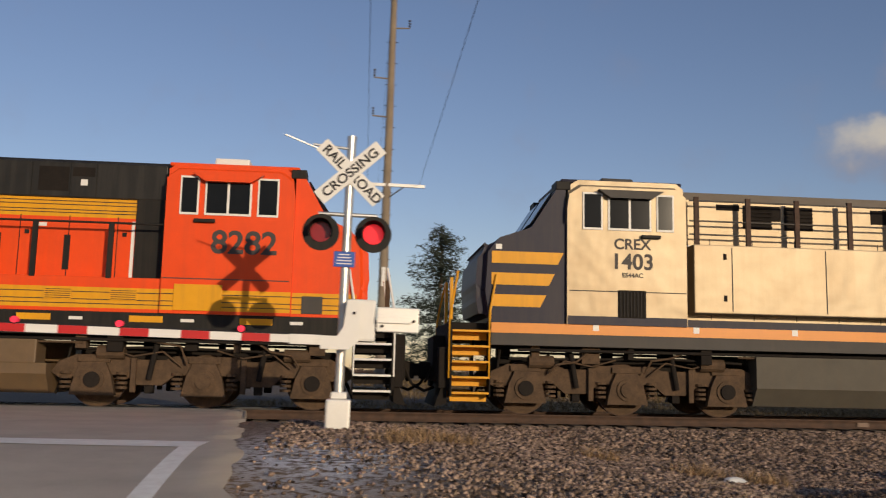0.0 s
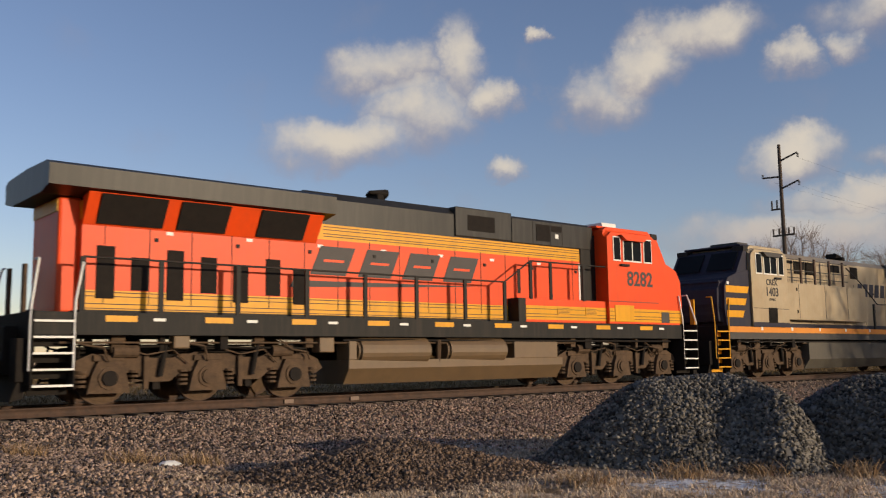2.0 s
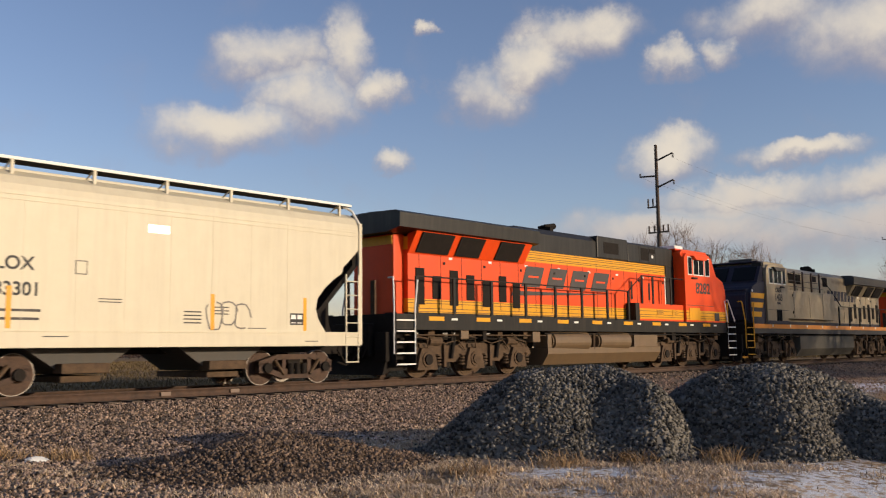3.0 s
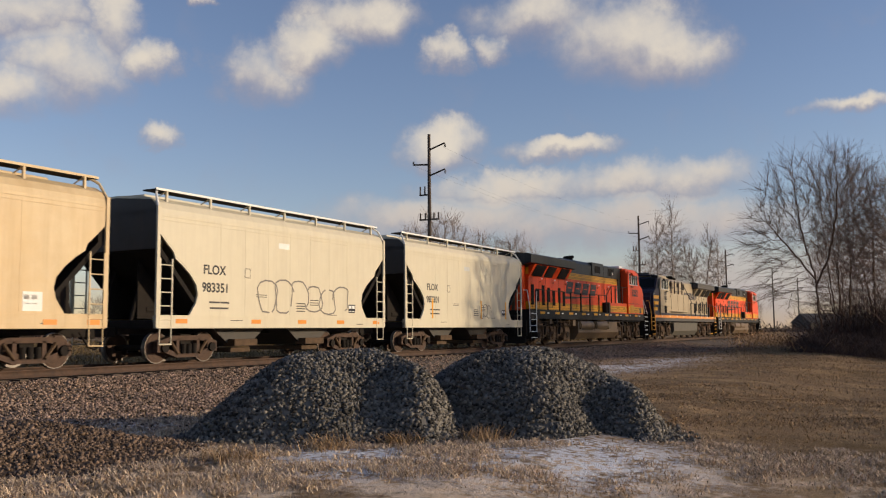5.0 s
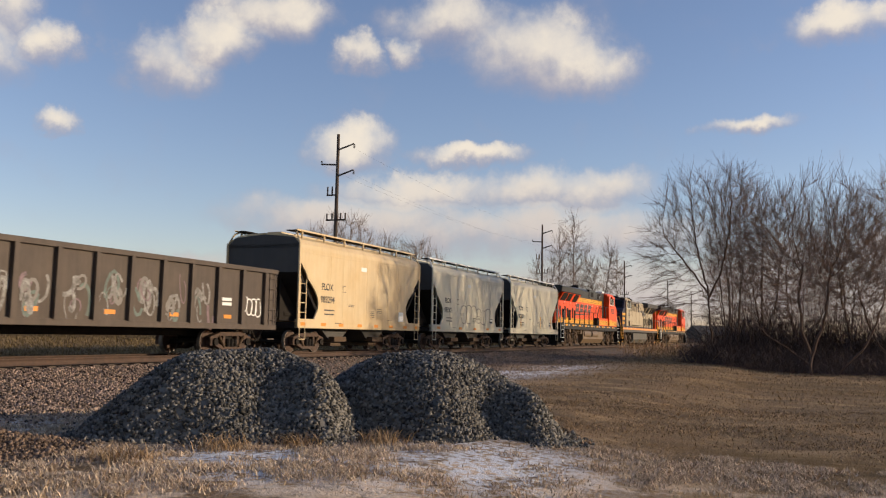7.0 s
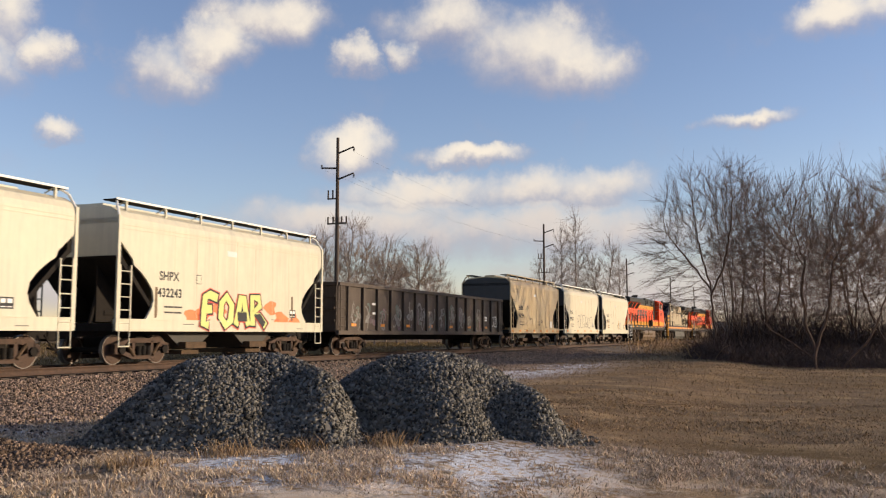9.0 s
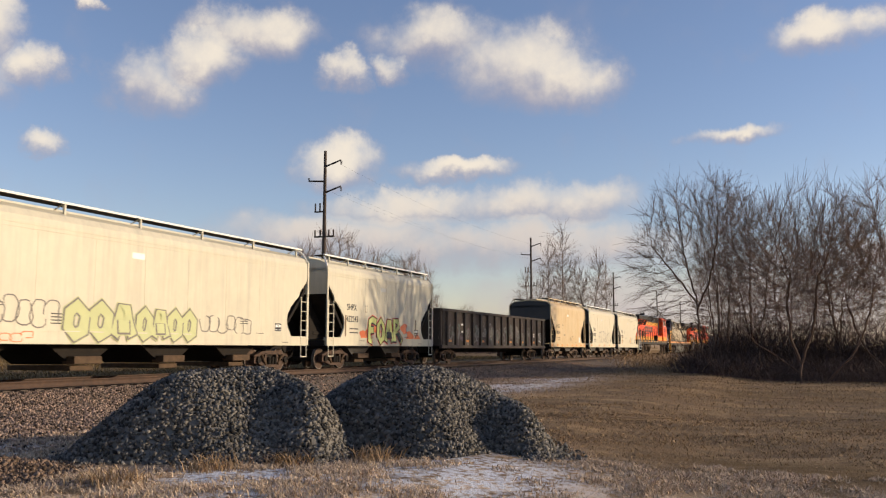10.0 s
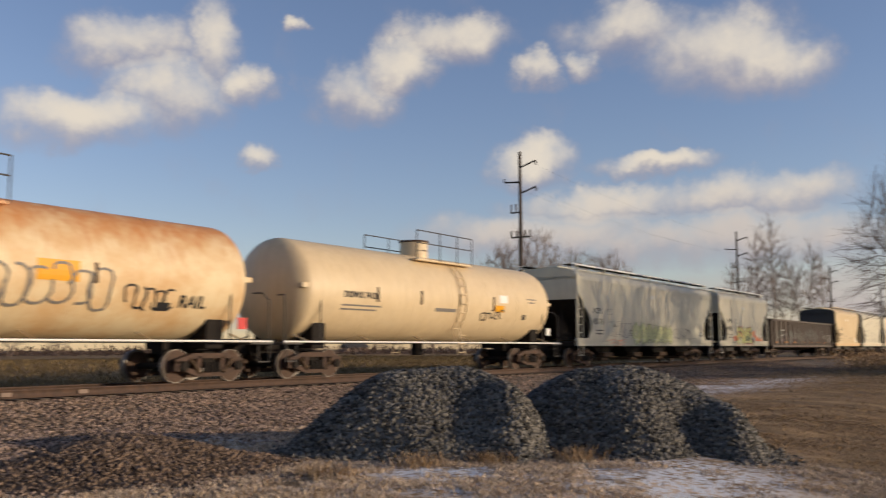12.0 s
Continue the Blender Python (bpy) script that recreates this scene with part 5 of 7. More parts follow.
def gondola():
    car = tagged(new("gondola_car"), "dark brown ribbed steel gondola car with silver graffiti", "freight car", "train")
    h = 10.05
    for s in (-1, 1):
        part("side_wall", B(box, -h, h, s * 1.42, s * 1.48, 1.0, 2.82), GONDOLA, car, "dark brown steel side wall")
        part("top_chord", B(box, -h, h, s * 1.38, s * 1.58, 2.80, 2.95, 0.02), GONDOLA, car)
        part("side_sill", B(box, -h, h, s * 1.4, s * 1.55, 0.84, 1.02, 0.01), GONDOLA, car)
        for k in range(15):
            x = -h + 0.75 + k * (2 * h - 1.5) / 14
            bm = bmesh.new()
            prism(bm, [(x - 0.09, 1.0), (x + 0.09, 1.0), (x + 0.07, 2.82), (x - 0.07, 2.82)], s * 1.48, s * 1.60)
            part("side_post", bm, GONDOLA, car, "pressed steel side post")
        for e in (-1, 1):
            ladder(car, e * (h - 0.3), s * 1.56, 1.0, 2.8, 0.4, 5, GONDOLA)
            part("sill_step", B(box, e * (h - 0.5), e * (h - 0.1), s * 1.5, s * 1.54, 0.5, 0.54), GONDOLA, car)
    for e in (-1, 1):
        part("end_wall", B(box, e * h - 0.05, e * h + 0.05, -1.45, 1.45, 1.0, 2.82), GONDOLA, car)
        for z in (1.4, 1.9, 2.4):
            part("end_rib", B(box, e * (h + 0.05) - 0.05, e * (h + 0.05) + 0.05, -1.4, 1.4, z - 0.06, z + 0.06), GONDOLA, car)
        part("end_chord", B(box, e * h - 0.1, e * h + 0.1, -1.5, 1.5, 2.80, 2.95, 0.02), GONDOLA, car)
        coupler(car, e * (h + 0.3), e)
        freight_truck(car, e * (h - 2.0))
    part("floor_plate", B(box, -h, h, -1.42, 1.42, 0.95, 1.05), GONDOLA, car)
    part("center_sill", B(box, -h, h, -0.25, 0.25, 0.6, 0.95), DARK, car)
    s = -1
    w = (2 * h - 1.5) / 14
    rnd = random.Random(8)
    for k in range(14):
        x = -h + 0.75 + (k + 0.5) * w
        if k < 12:      # worn, overlapping sprayed strokes between the posts
            for q in range(7):
                cx, cz = x + rnd.uniform(-0.3, 0.3) * w, rnd.uniform(1.15, 1.95)
                a0, turn, rx, rz = rnd.uniform(0, 6.28), rnd.choice((-1, 1)) * rnd.uniform(2.0, 5.5), rnd.uniform(0.1, 0.26) * w, rnd.uniform(0.12, 0.42)
                pts = [(min(max(cx + rx * math.cos(a0 + turn * j / 9) * (1 - 0.04 * j), x - w / 2 + 0.12), x + w / 2 - 0.12), cz + rz * math.sin(a0 + turn * j / 9 * 1.2) + 0.02 * j) for j in range(10)]
                bm = bmesh.new()
                ribbon(bm, pts, rnd.uniform(0.015, 0.07), -1, 1.483 + 0.0012 * q)
                part("graffiti_stroke", bm, (SILVERSPRAY, SILVERSPRAY, TEALSPRAY, MAUVESPRAY, SPRAY, SILVERSPRAY)[(k + q) % 6], car, "worn sprayed graffiti stroke")
        if k % 2 == 0:
            part("reflector", B(box, x - 0.25, x + 0.15, -1.49, -1.48, 1.18, 1.30), ORANGE_TAPE, car)
    loop_scrawl(car, h - 2.0, h - 0.95, 1.35, 1.95, -1, WHITE, 77, 4, 0.022, 1.488, label="white tag scrawl")
    for x0, x1, z in ((-h + 3.0, -h + 3.6, 2.1), (-h + 3.05, -h + 3.65, 1.7), (h - 3.1, h - 2.6, 1.75), (h - 3.1, h - 2.6, 1.6)):
        part("mark_bar", B(box, x0, x1, -1.487, -1.48, z, z + 0.1), WHITE, car, "worn white stencil bar")
    return car


def tank_car(name, label, paint, length=16.6, mid=0.0):
    """A tank car: long shell with domed ends, top platform with railings, ladder, side rails."""
    car = tagged(new(name), label, "freight car", "train")
    h = length / 2
    R, ZC = 1.55, 2.58
    hl = h - 0.55
    ends = [(0.62 * (1 - math.cos(q)), R * math.sin(q)) for q in [k * math.pi / 20 for k in range(11)]]
    prof = [(-hl + a, r) for a, r in ends] + [(hl - a, r) for a, r in ends[::-1]]
    bm = bmesh.new()
    n = 40
    rings = [[bm.verts.new((x, r * math.cos(k * 2 * math.pi / n), ZC + r * math.sin(k * 2 * math.pi / n))) for k in range(n)] for x, r in prof[1:-1]]
    for a, b in zip(rings, rings[1:]):
        for k in range(n):
            bm.faces.new((a[k], a[(k + 1) % n], b[(k + 1) % n], b[k]))
    bm.faces.new(rings[0][::-1])
    bm.faces.new(rings[-1])
    bmesh.ops.recalc_face_normals(bm, faces=bm.faces)
    part("shell", bm, paint, car, "long welded tank shell with domed ends", smooth=True)
    for k in range(1, 6):
        x = -hl + 0.85 + k * (2 * hl - 1.7) / 6
        part("weld_seam", B(rod, (x - 0.012, 0, ZC), (x + 0.012, 0, ZC), R + 0.004, 40), paint, car)
    # dome housing, platform, railings, ladder
    part("dome", B(rod, (mid - 0.2, 0, ZC + R - 0.1), (mid - 0.2, 0, ZC + R + 0.5), 0.5, 20), paint, car, "round valve housing on top")
    part("dome_lid", B(rod, (mid - 0.2, 0, ZC + R + 0.5), (mid - 0.2, 0, ZC + R + 0.56), 0.54, 20), RUST, car, "rusty lid")
    for s in (-1, 1):
        part("platform", B(box, mid - 1.6, mid + 1.9, s * 0.55, s * 1.15, ZC + R - 0.28, ZC + R - 0.22), paint, car, "steel platform beside the dome")
        for x in (mid - 1.6, mid - 0.2, mid + 0.9, mid + 1.9):
            part("rail_post", B(rod, (x, s * 1.15, ZC + R - 0.25), (x, s * 1.15, ZC + R + 0.75), 0.02), GREY, car)
        for z in (0.32, 0.75):
            part("platform_rail", B(rod, (mid - 1.6, s * 1.15, ZC + R + z), (mid + 1.9, s * 1.15, ZC + R + z), 0.02), GREY, car)
        pts = [(mid + 0.45, s * (R + 0.07) * math.cos(a), ZC + (R + 0.07) * math.sin(a)) for a in (0.95, 0.7, 0.4, 0.0, -0.4, -0.7)]
        pts.append((mid + 0.45, s * 1.5, 0.6))
        for dx in (0.0, 0.42):
            part("ladder_rail", B(pipe, [(x + dx, y, z) for x, y, z in pts], 0.022), paint, car)
        for i in range(9):
            a = 0.9 - i * 0.2
            y, z = s * (R + 0.07) * math.cos(a), ZC + (R + 0.07) * math.sin(a)
            part("rung", B(rod, (mid + 0.45, y, z), (mid + 0.87, y, z), 0.016, 6), paint, car)
        for i in range(3):
            part("rung", B(rod, (mid + 0.45, s * 1.5, 0.7 + i * 0.3), (mid + 0.87, s * 1.5, 0.7 + i * 0.3), 0.016, 6), paint, car)
        part("side_rail", B(rod, (-h, s * 1.5, 1.04), (h, s * 1.5, 1.04), 0.028, 8), WHITE, car, "white pipe rail along the foot of the tank")
        for k in range(6):
            x = -h + 1.0 + k * (2 * h - 2.0) / 5
            part("rail_bracket", B(rod, (x, s * 0.9, 1.25), (x, s * 1.5, 1.04), 0.025, 6), paint, car)
        for e in (-1, 1):
            part("saddle", B(box, e * (h - 1.75) - 0.28, e * (h - 1.75) + 0.28, s * 0.3, s * 1.2, 0.85, 1.6, 0.03), DARK, car)
            part("end_platform", B(box, e * (h - 0.75), e * (h + 0.02), s * 0.25, s * 1.52, 0.96, 1.02, 0.01), GREY, car)
            part("end_handrail", B(pipe, [(e * (h - 0.08), s * 1.45, 1.0), (e * (h - 0.08), s * 1.45, 2.15), (e * (h - 0.2), s * 1.3, 2.35), (e * (h - 0.25), s * 1.0, 2.35)], 0.022), GREY, car)
            part("side_handrail", B(pipe, [(e * (h - 1.5), s * 1.48, 1.04), (e * (h - 1.5), s * 1.5, 2.85)], 0.022), GREY, car)
            part("sill_step", B(pipe, [(e * (h - 0.1), s * 1.5, 1.0), (e * (h - 0.1), s * 1.5, 0.5), (e * (h - 0.5), s * 1.5, 0.5), (e * (h - 0.5), s * 1.5, 1.0)], 0.02), GREY, car)
            part("lift_lug", B(box, e * (h - 1.05) - 0.3, e * (h - 1.05) + 0.3, s * 1.30, s * 1.48, 2.58, 2.72, 0.02), paint, car)
        for k in range(1, 5):
            x = -hl + 1.2 + k * (2 * hl - 2.4) / 5.6
            part("bracket", B(box, x - 0.03, x + 0.03, s * (R - 0.03), s * (R + 0.03), 2.3, 2.75), RUST, car)
    for e in (-1, 1):
        part("stub_sill", B(box, e * (h - 2.6), e * (h + 0.05), -0.25, 0.25, 0.72, 1.12, 0.02), DARK, car)
        coupler(car, e * (h + 0.3), e)
        freight_truck(car, e * (h - 1.75))
    part("outlet", B(rod, (0, 0, 0.6), (0, 0, 1.1), 0.22, 12), DARK, car)
    return car


def curved_plate(car, name, x0, x1, z0, z1, material, label="", R=1.554, ZC=2.58):
    """A sticker that follows the round shell on the camera side."""
    bm = bmesh.new()
    n = 4
    cols = []
    for i in range(n + 1):
        z = z0 + (z1 - z0) * i / n
        y = -math.sqrt(max(R * R - (z - ZC) ** 2, 0.01)) - 0.003
        cols.append((bm.verts.new((x0, y, z)), bm.verts.new((x1, y, z))))
    for a, b in zip(cols, cols[1:]):
        bm.faces.new((a[0], a[1], b[1], b[0]))
    return part(name, bm, material, car, label)


def bend_to_shell(obs, R=1.558, ZC=2.58):
    for v in [v for ob in (obs if isinstance(obs, list) else [obs]) for v in ob.data.vertices]:
        v.co.y = -math.sqrt(max(R * R - (v.co.z - ZC) ** 2, 0.01)) + (v.co.y + 1.6) - 0.004


t1 = tank_car("tank_car", "cream tank car with a caged top platform and small graffiti", TANKWHITE)
bend_to_shell(words("DOWX 74128", 0.27, INK, t1, "reporting_mark", on_side(-5.0, 2.38, -1), "black stencilled mark and number"))
for i, (x0, x1, z0, z1, mt) in enumerate(((-5.9, -4.0, 2.12, 2.17, SPRAY), (-5.9, -4.2, 2.0, 2.05, SPRAY), (3.25, 3.85, 2.55, 2.85, WHITE), (2.95, 3.6, 2.2, 2.45, YELLOW), (5.1, 5.35, 1.95, 2.15, INK), (5.4, 6.1, 2.75, 2.8, SPRAY), (5.5, 6.0, 2.62, 2.67, SPRAY), (-1.0, 0.3, 2.1, 2.22, SPRAY))):
    curved_plate(t1, "sticker", x0, x1, z0, z1, mt, "small label on the shell")
bend_to_shell(loop_scrawl(t1, 2.0, 3.6, 1.9, 2.2, -1, INK, 51, 5, 0.022))
t2 = tank_car("tank_car", "cream tank car streaked with orange rust and scrawled graffiti", TANKRUST, mid=-0.95)
bend_to_shell(loop_scrawl(t2, 0.2, 3.2, 1.75, 2.65, -1, SPRAY, 61, 6, 0.03))
bend_to_shell(loop_scrawl(t2, 3.6, 5.0, 1.8, 2.3, -1, INK, 62, 5, 0.024))
bend_to_shell(words("RAIL", 0.42, INK, t2, "graffiti_word", on_side(5.6, 1.85, -1), "black spray-painted word"))
curved_plate(t2, "placard", 1.4, 2.4, 2.3, 2.75, YELLOW, "yellow placard")
curved_plate(t2, "sticker", 4.55, 4.95, 1.75, 1.95, INK, "black label")
part("hazard_placard", B(box, 7.0, 7.3, -1.56, -1.54, 1.35, 1.65), REDPAINT, t2, "red diamond hazard placard").matrix_basis = pose(0, 0, 0)
t3 = part("hazard_placard", B(box, 7.0, 7.3, -1.56, -1.54, 1.35, 1.65), WHITE, t1, "pale diamond hazard placard")
TRAIN += [(gondola(), -68.5, False), (t1, -120.75, False), (t2, -137.8, False)]


# ---- road and crossing ----
def make_road():
    """Old asphalt road over the track, with a worn white stop line."""
    xs, ys = np.linspace(-9.0, -1.5, 26), np.concatenate([np.linspace(-6, 17.9, 70), [18.05]])
    X, Y = np.meshgrid(xs, ys)
    edge = -0.95 - 0.115 * (Y - 7.5) + 0.05 * np.sin(Y * 2.3) + 0.04 * np.sin(Y * 5.9)
    X = -9.0 + (X + 9.0) / 7.5 * (edge + 9.0)
    Z = np.maximum(ground_z(X, Y), -0.02 - 0.74 * smooth01((9.5 - Y) / 9.0) * 0.9) + 0.035
    Z = np.where(Y > 16.5, np.maximum(Z, 0.0), Z)
    nx, ny = len(xs), len(ys)
    top = np.stack([X.ravel(), Y.ravel(), Z.ravel()], 1)
    i = np.arange(nx * ny).reshape(ny, nx)
    f = np.stack([i[:-1, :-1], i[:-1, 1:], i[1:, 1:], i[1:, :-1]], -1).reshape(-1, 4)
    # skirt along the outer edge
    rim = np.concatenate([i[:, -1], i[-1, ::-1]])
    low = top[rim] - (0, 0, 0.3)
    k = nx * ny + np.arange(len(rim))
    sk = np.stack([rim[:-1], k[:-1], k[1:], rim[1:]], -1)
    raw_mesh("road", np.concatenate([top, low]), np.concatenate([f, sk]), ASPHALT, "structure", "patched grey asphalt road with a worn white stop line", category="road")


def road_z(x, y):
    z = max(float(ground_z(x, y)), -0.02 - 0.74 * float(smooth01((9.5 - y) / 9.0)) * 0.9) + 0.035
    return max(z, 0.0) if y > 16.5 else z


def road_line(name, pts, w, label):
    bm = bmesh.new()
    last = None
    for (xa, ya), (xb, yb) in zip(pts, pts[1:]):
        d = Vector((xb - xa, yb - ya))
        n = Vector((-d.y, d.x)).normalized() * w / 2
        for q in range(11):
            x, y = xa + d.x * q / 10, ya + d.y * q / 10
            pair = tuple(bm.verts.new((x + k * n.x, y + k * n.y, road_z(x + k * n.x, y + k * n.y) + 0.006)) for k in (-1, 1))
            if last and q:
                bm.faces.new((last[0], pair[0], pair[1], last[1]))
            last = pair
    tagged(part(name, bm, ROADPAINT), label, "road marking", "", "structure")


make_road()
road_line("road_marking", [(-9.0, 9.75), (-1.50, 9.45)], 0.6, "worn white stop line on grey asphalt")
road_line("road_marking", [(-1.60, 9.2), (-1.46, 5.6)], 0.18, "worn white edge line on grey asphalt")

tagged(part("crossing_panel", B(box, -9.0, -1.5, 18.19, 19.6, -0.16, -0.01, 0.01), CONCRETE), "grey crossing panel between the rails", "crossing panel", "", "structure")


def crossing_signal():
    sig = tagged(new("crossing_signal"), "galvanised railway crossing signal with crossbuck, red lamps and lowered gate arm", "crossing signal")
    X, Y, Z0 = -0.22, 12.7, -0.01
    sig.matrix_basis = pose(X, Y, Z0, 0, 0.9, 0)
    part("mast", B(rod, (0, 0, 0.3), (0, 0, 4.12), 0.065, 18), GALV, sig, "shiny galvanised mast")
    part("mast_cap", B(rod, (0, 0, 4.12), (0, 0, 4.17), 0.07, 18), GALV, sig)
    bm = bmesh.new()
    box(bm, -0.17, 0.17, -0.17, 0.17, 0.0, 0.42, 0.03)
    box(bm, -0.11, 0.11, -0.11, 0.11, 0.42, 0.52, 0.02)
    part("junction_base", bm, ALU, sig, "cast aluminium junction base")
    part("foundation", B(box, -0.24, 0.24, -0.24, 0.24, -0.35, 0.02, 0.02), CONCRETE, sig, "concrete foundation")
    for y0, ang, texts in ((-0.085, 43, (("RAIL", -0.32), ("ROAD", 0.32))), (-0.105, -43, (("CROSSING", 0.0),))):
        m = pose(0, y0, 3.62, 0, ang, 0)
        bl = part("crossbuck_blade", B(box, -0.58, 0.58, -0.008, 0.008, -0.115, 0.115, 0.004), WHITE, sig, "white crossbuck blade with black letters")
        bl.matrix_basis = m
        for txt, off in texts:
            words(txt, 0.195 if len(txt) == 4 else 0.185, INK, bl, "blade_letters", Matrix.Translation((off, -0.0105, -0.062)) @ pose(0, 0, 0, 90) @ Matrix.Diagonal((1.0 if len(txt) == 4 else 1.12, 1, 1, 1)))
    part("cross_arm", B(rod, (-0.42, 0, 3.02), (0.42, 0, 3.02), 0.03, 10), GALV, sig)
    for k, lens in ((-1, REDDIM), (1, REDLAMP)):
        x = k * 0.37
        lamp = part("lamp_backing", B(rod, (x, -0.10, 2.74), (x, -0.07, 2.74), 0.26, 32), BLACK, sig, "round black lamp background")
        part("lamp_housing", B(rod, (x, -0.08, 2.74), (x, 0.10, 2.74), 0.13, 20), BLACK, lamp)
        part("lens", B(rod, (x, -0.125, 2.74), (x, -0.10, 2.74), 0.145, 28), lens, lamp, "red signal lens")
        bm = bmesh.new()
        n = 14
        ring = [[bm.verts.new((x + 0.165 * math.cos(a), y, 2.74 + 0.165 * math.sin(a))) for y in (-0.1, -0.36)] for a in [math.radians(-20 + 220 * i / n) for i in range(n + 1)]]
        for a, b in zip(ring, ring[1:]):
            bm.faces.new((a[0], b[0], b[1], a[1]))
        bmesh.ops.solidify(bm, geom=bm.faces[:], thickness=0.006)
        part("hood", bm, BLACK, lamp, "black lamp hood")
        part("lamp_bracket", B(pipe, [(x, 0.0, 3.02), (x, 0.05, 2.85)], 0.03), BLACK, sig)
    sign = part("blue_sign", B(box, -0.17, 0.13, -0.085, -0.075, 2.26, 2.48, 0.01), BLUE, sig, "small blue notice plate with white lines")
    for i in range(4):
        part("notice_line", B(box, -0.13 + 0.01 * i, 0.09 - 0.012 * i, -0.089, -0.085, 2.30 + i * 0.043, 2.315 + i * 0.043), WHITE, sign)
    # gate mechanism with counterweight
    bm = bmesh.new()
    box(bm, 0.06, 0.46, -0.30, 0.14, 1.22, 1.80, 0.04)
    part("gate_mechanism", bm, WHITE, sig, "cream gate mechanism housing")
    bm = bmesh.new()
    prism(bm, [(-0.28, 1.10), (0.10, 1.10), (0.24, 1.22), (0.24, 1.78), (0.06, 1.78), (0.02, 1.40), (-0.06, 1.28), (-0.28, 1.28)], -0.37, -0.31)
    part("arm_support", bm, WHITE, sig, "cream curved arm support casting")
    part("counterweight", B(box, 0.47, 1.05, -0.36, -0.28, 1.36, 1.70, 0.015), ALU, sig, "pale metal counterweight plate")
    part("weight_bar", B(box, 0.47, 0.95, -0.39, -0.36, 1.48, 1.58, 0.01), ALU, sig)
    for x, z in ((0.16, 1.6), (0.98, 1.52), (0.55, 1.44)):
        part("bolt", B(rod, (x, -0.40, z), (x, -0.37, z), 0.02, 8), DARK, sig)
    # the lowered arm, banded red and white
    x = -0.28
    arm = part("gate_arm", B(box, -7.4, -0.28, -0.352, -0.330, 1.165, 1.275, 0.004), WHITE, sig, "white gate arm with red bands")
    part("arm_adapter", B(box, -0.70, -0.28, -0.365, -0.322, 1.15, 1.285, 0.004), ALU, arm)
    for k in range(8):
        x1 = -0.96 - k * 0.80
        part("red_band", B(box, x1 - 0.38, x1, -0.356, -0.352, 1.166, 1.274), REDPAINT, arm)
    for x1 in (-1.35, -2.95, -4.3, -7.2):
        lp = part("arm_lamp", B(rod, (x1, -0.34, 1.27), (x1, -0.34, 1.30), 0.035, 10), BLACK, arm)
        part("arm_lens", B(rod, (x1, -0.385, 1.325), (x1, -0.30, 1.325), 0.045, 14), REDSMALL, lp, "lit red arm lamp")
    part("arm_wire", B(pipe, [(-0.75, -0.345, 1.29), (-3.0, -0.345, 1.285), (-7.3, -0.345, 1.285)], 0.008, 5), INK, arm)
    part("bell_arm", B(pipe, [(0.0, -0.02, 3.98), (-0.55, -0.02, 4.02)], 0.02), GALV, sig)
    part("bell_rod", B(pipe, [(-0.3, -0.02, 3.9), (-0.95, -0.1, 4.12)], 0.012), GALV, sig)
    return sig


crossing_signal()


# ---- power line behind the track ----
POLE_Y = 37.4
POLE_X = (1.0, 67.9, 134.0, 203.0, 273.0, 333.0, 400.0)
TIPS = []


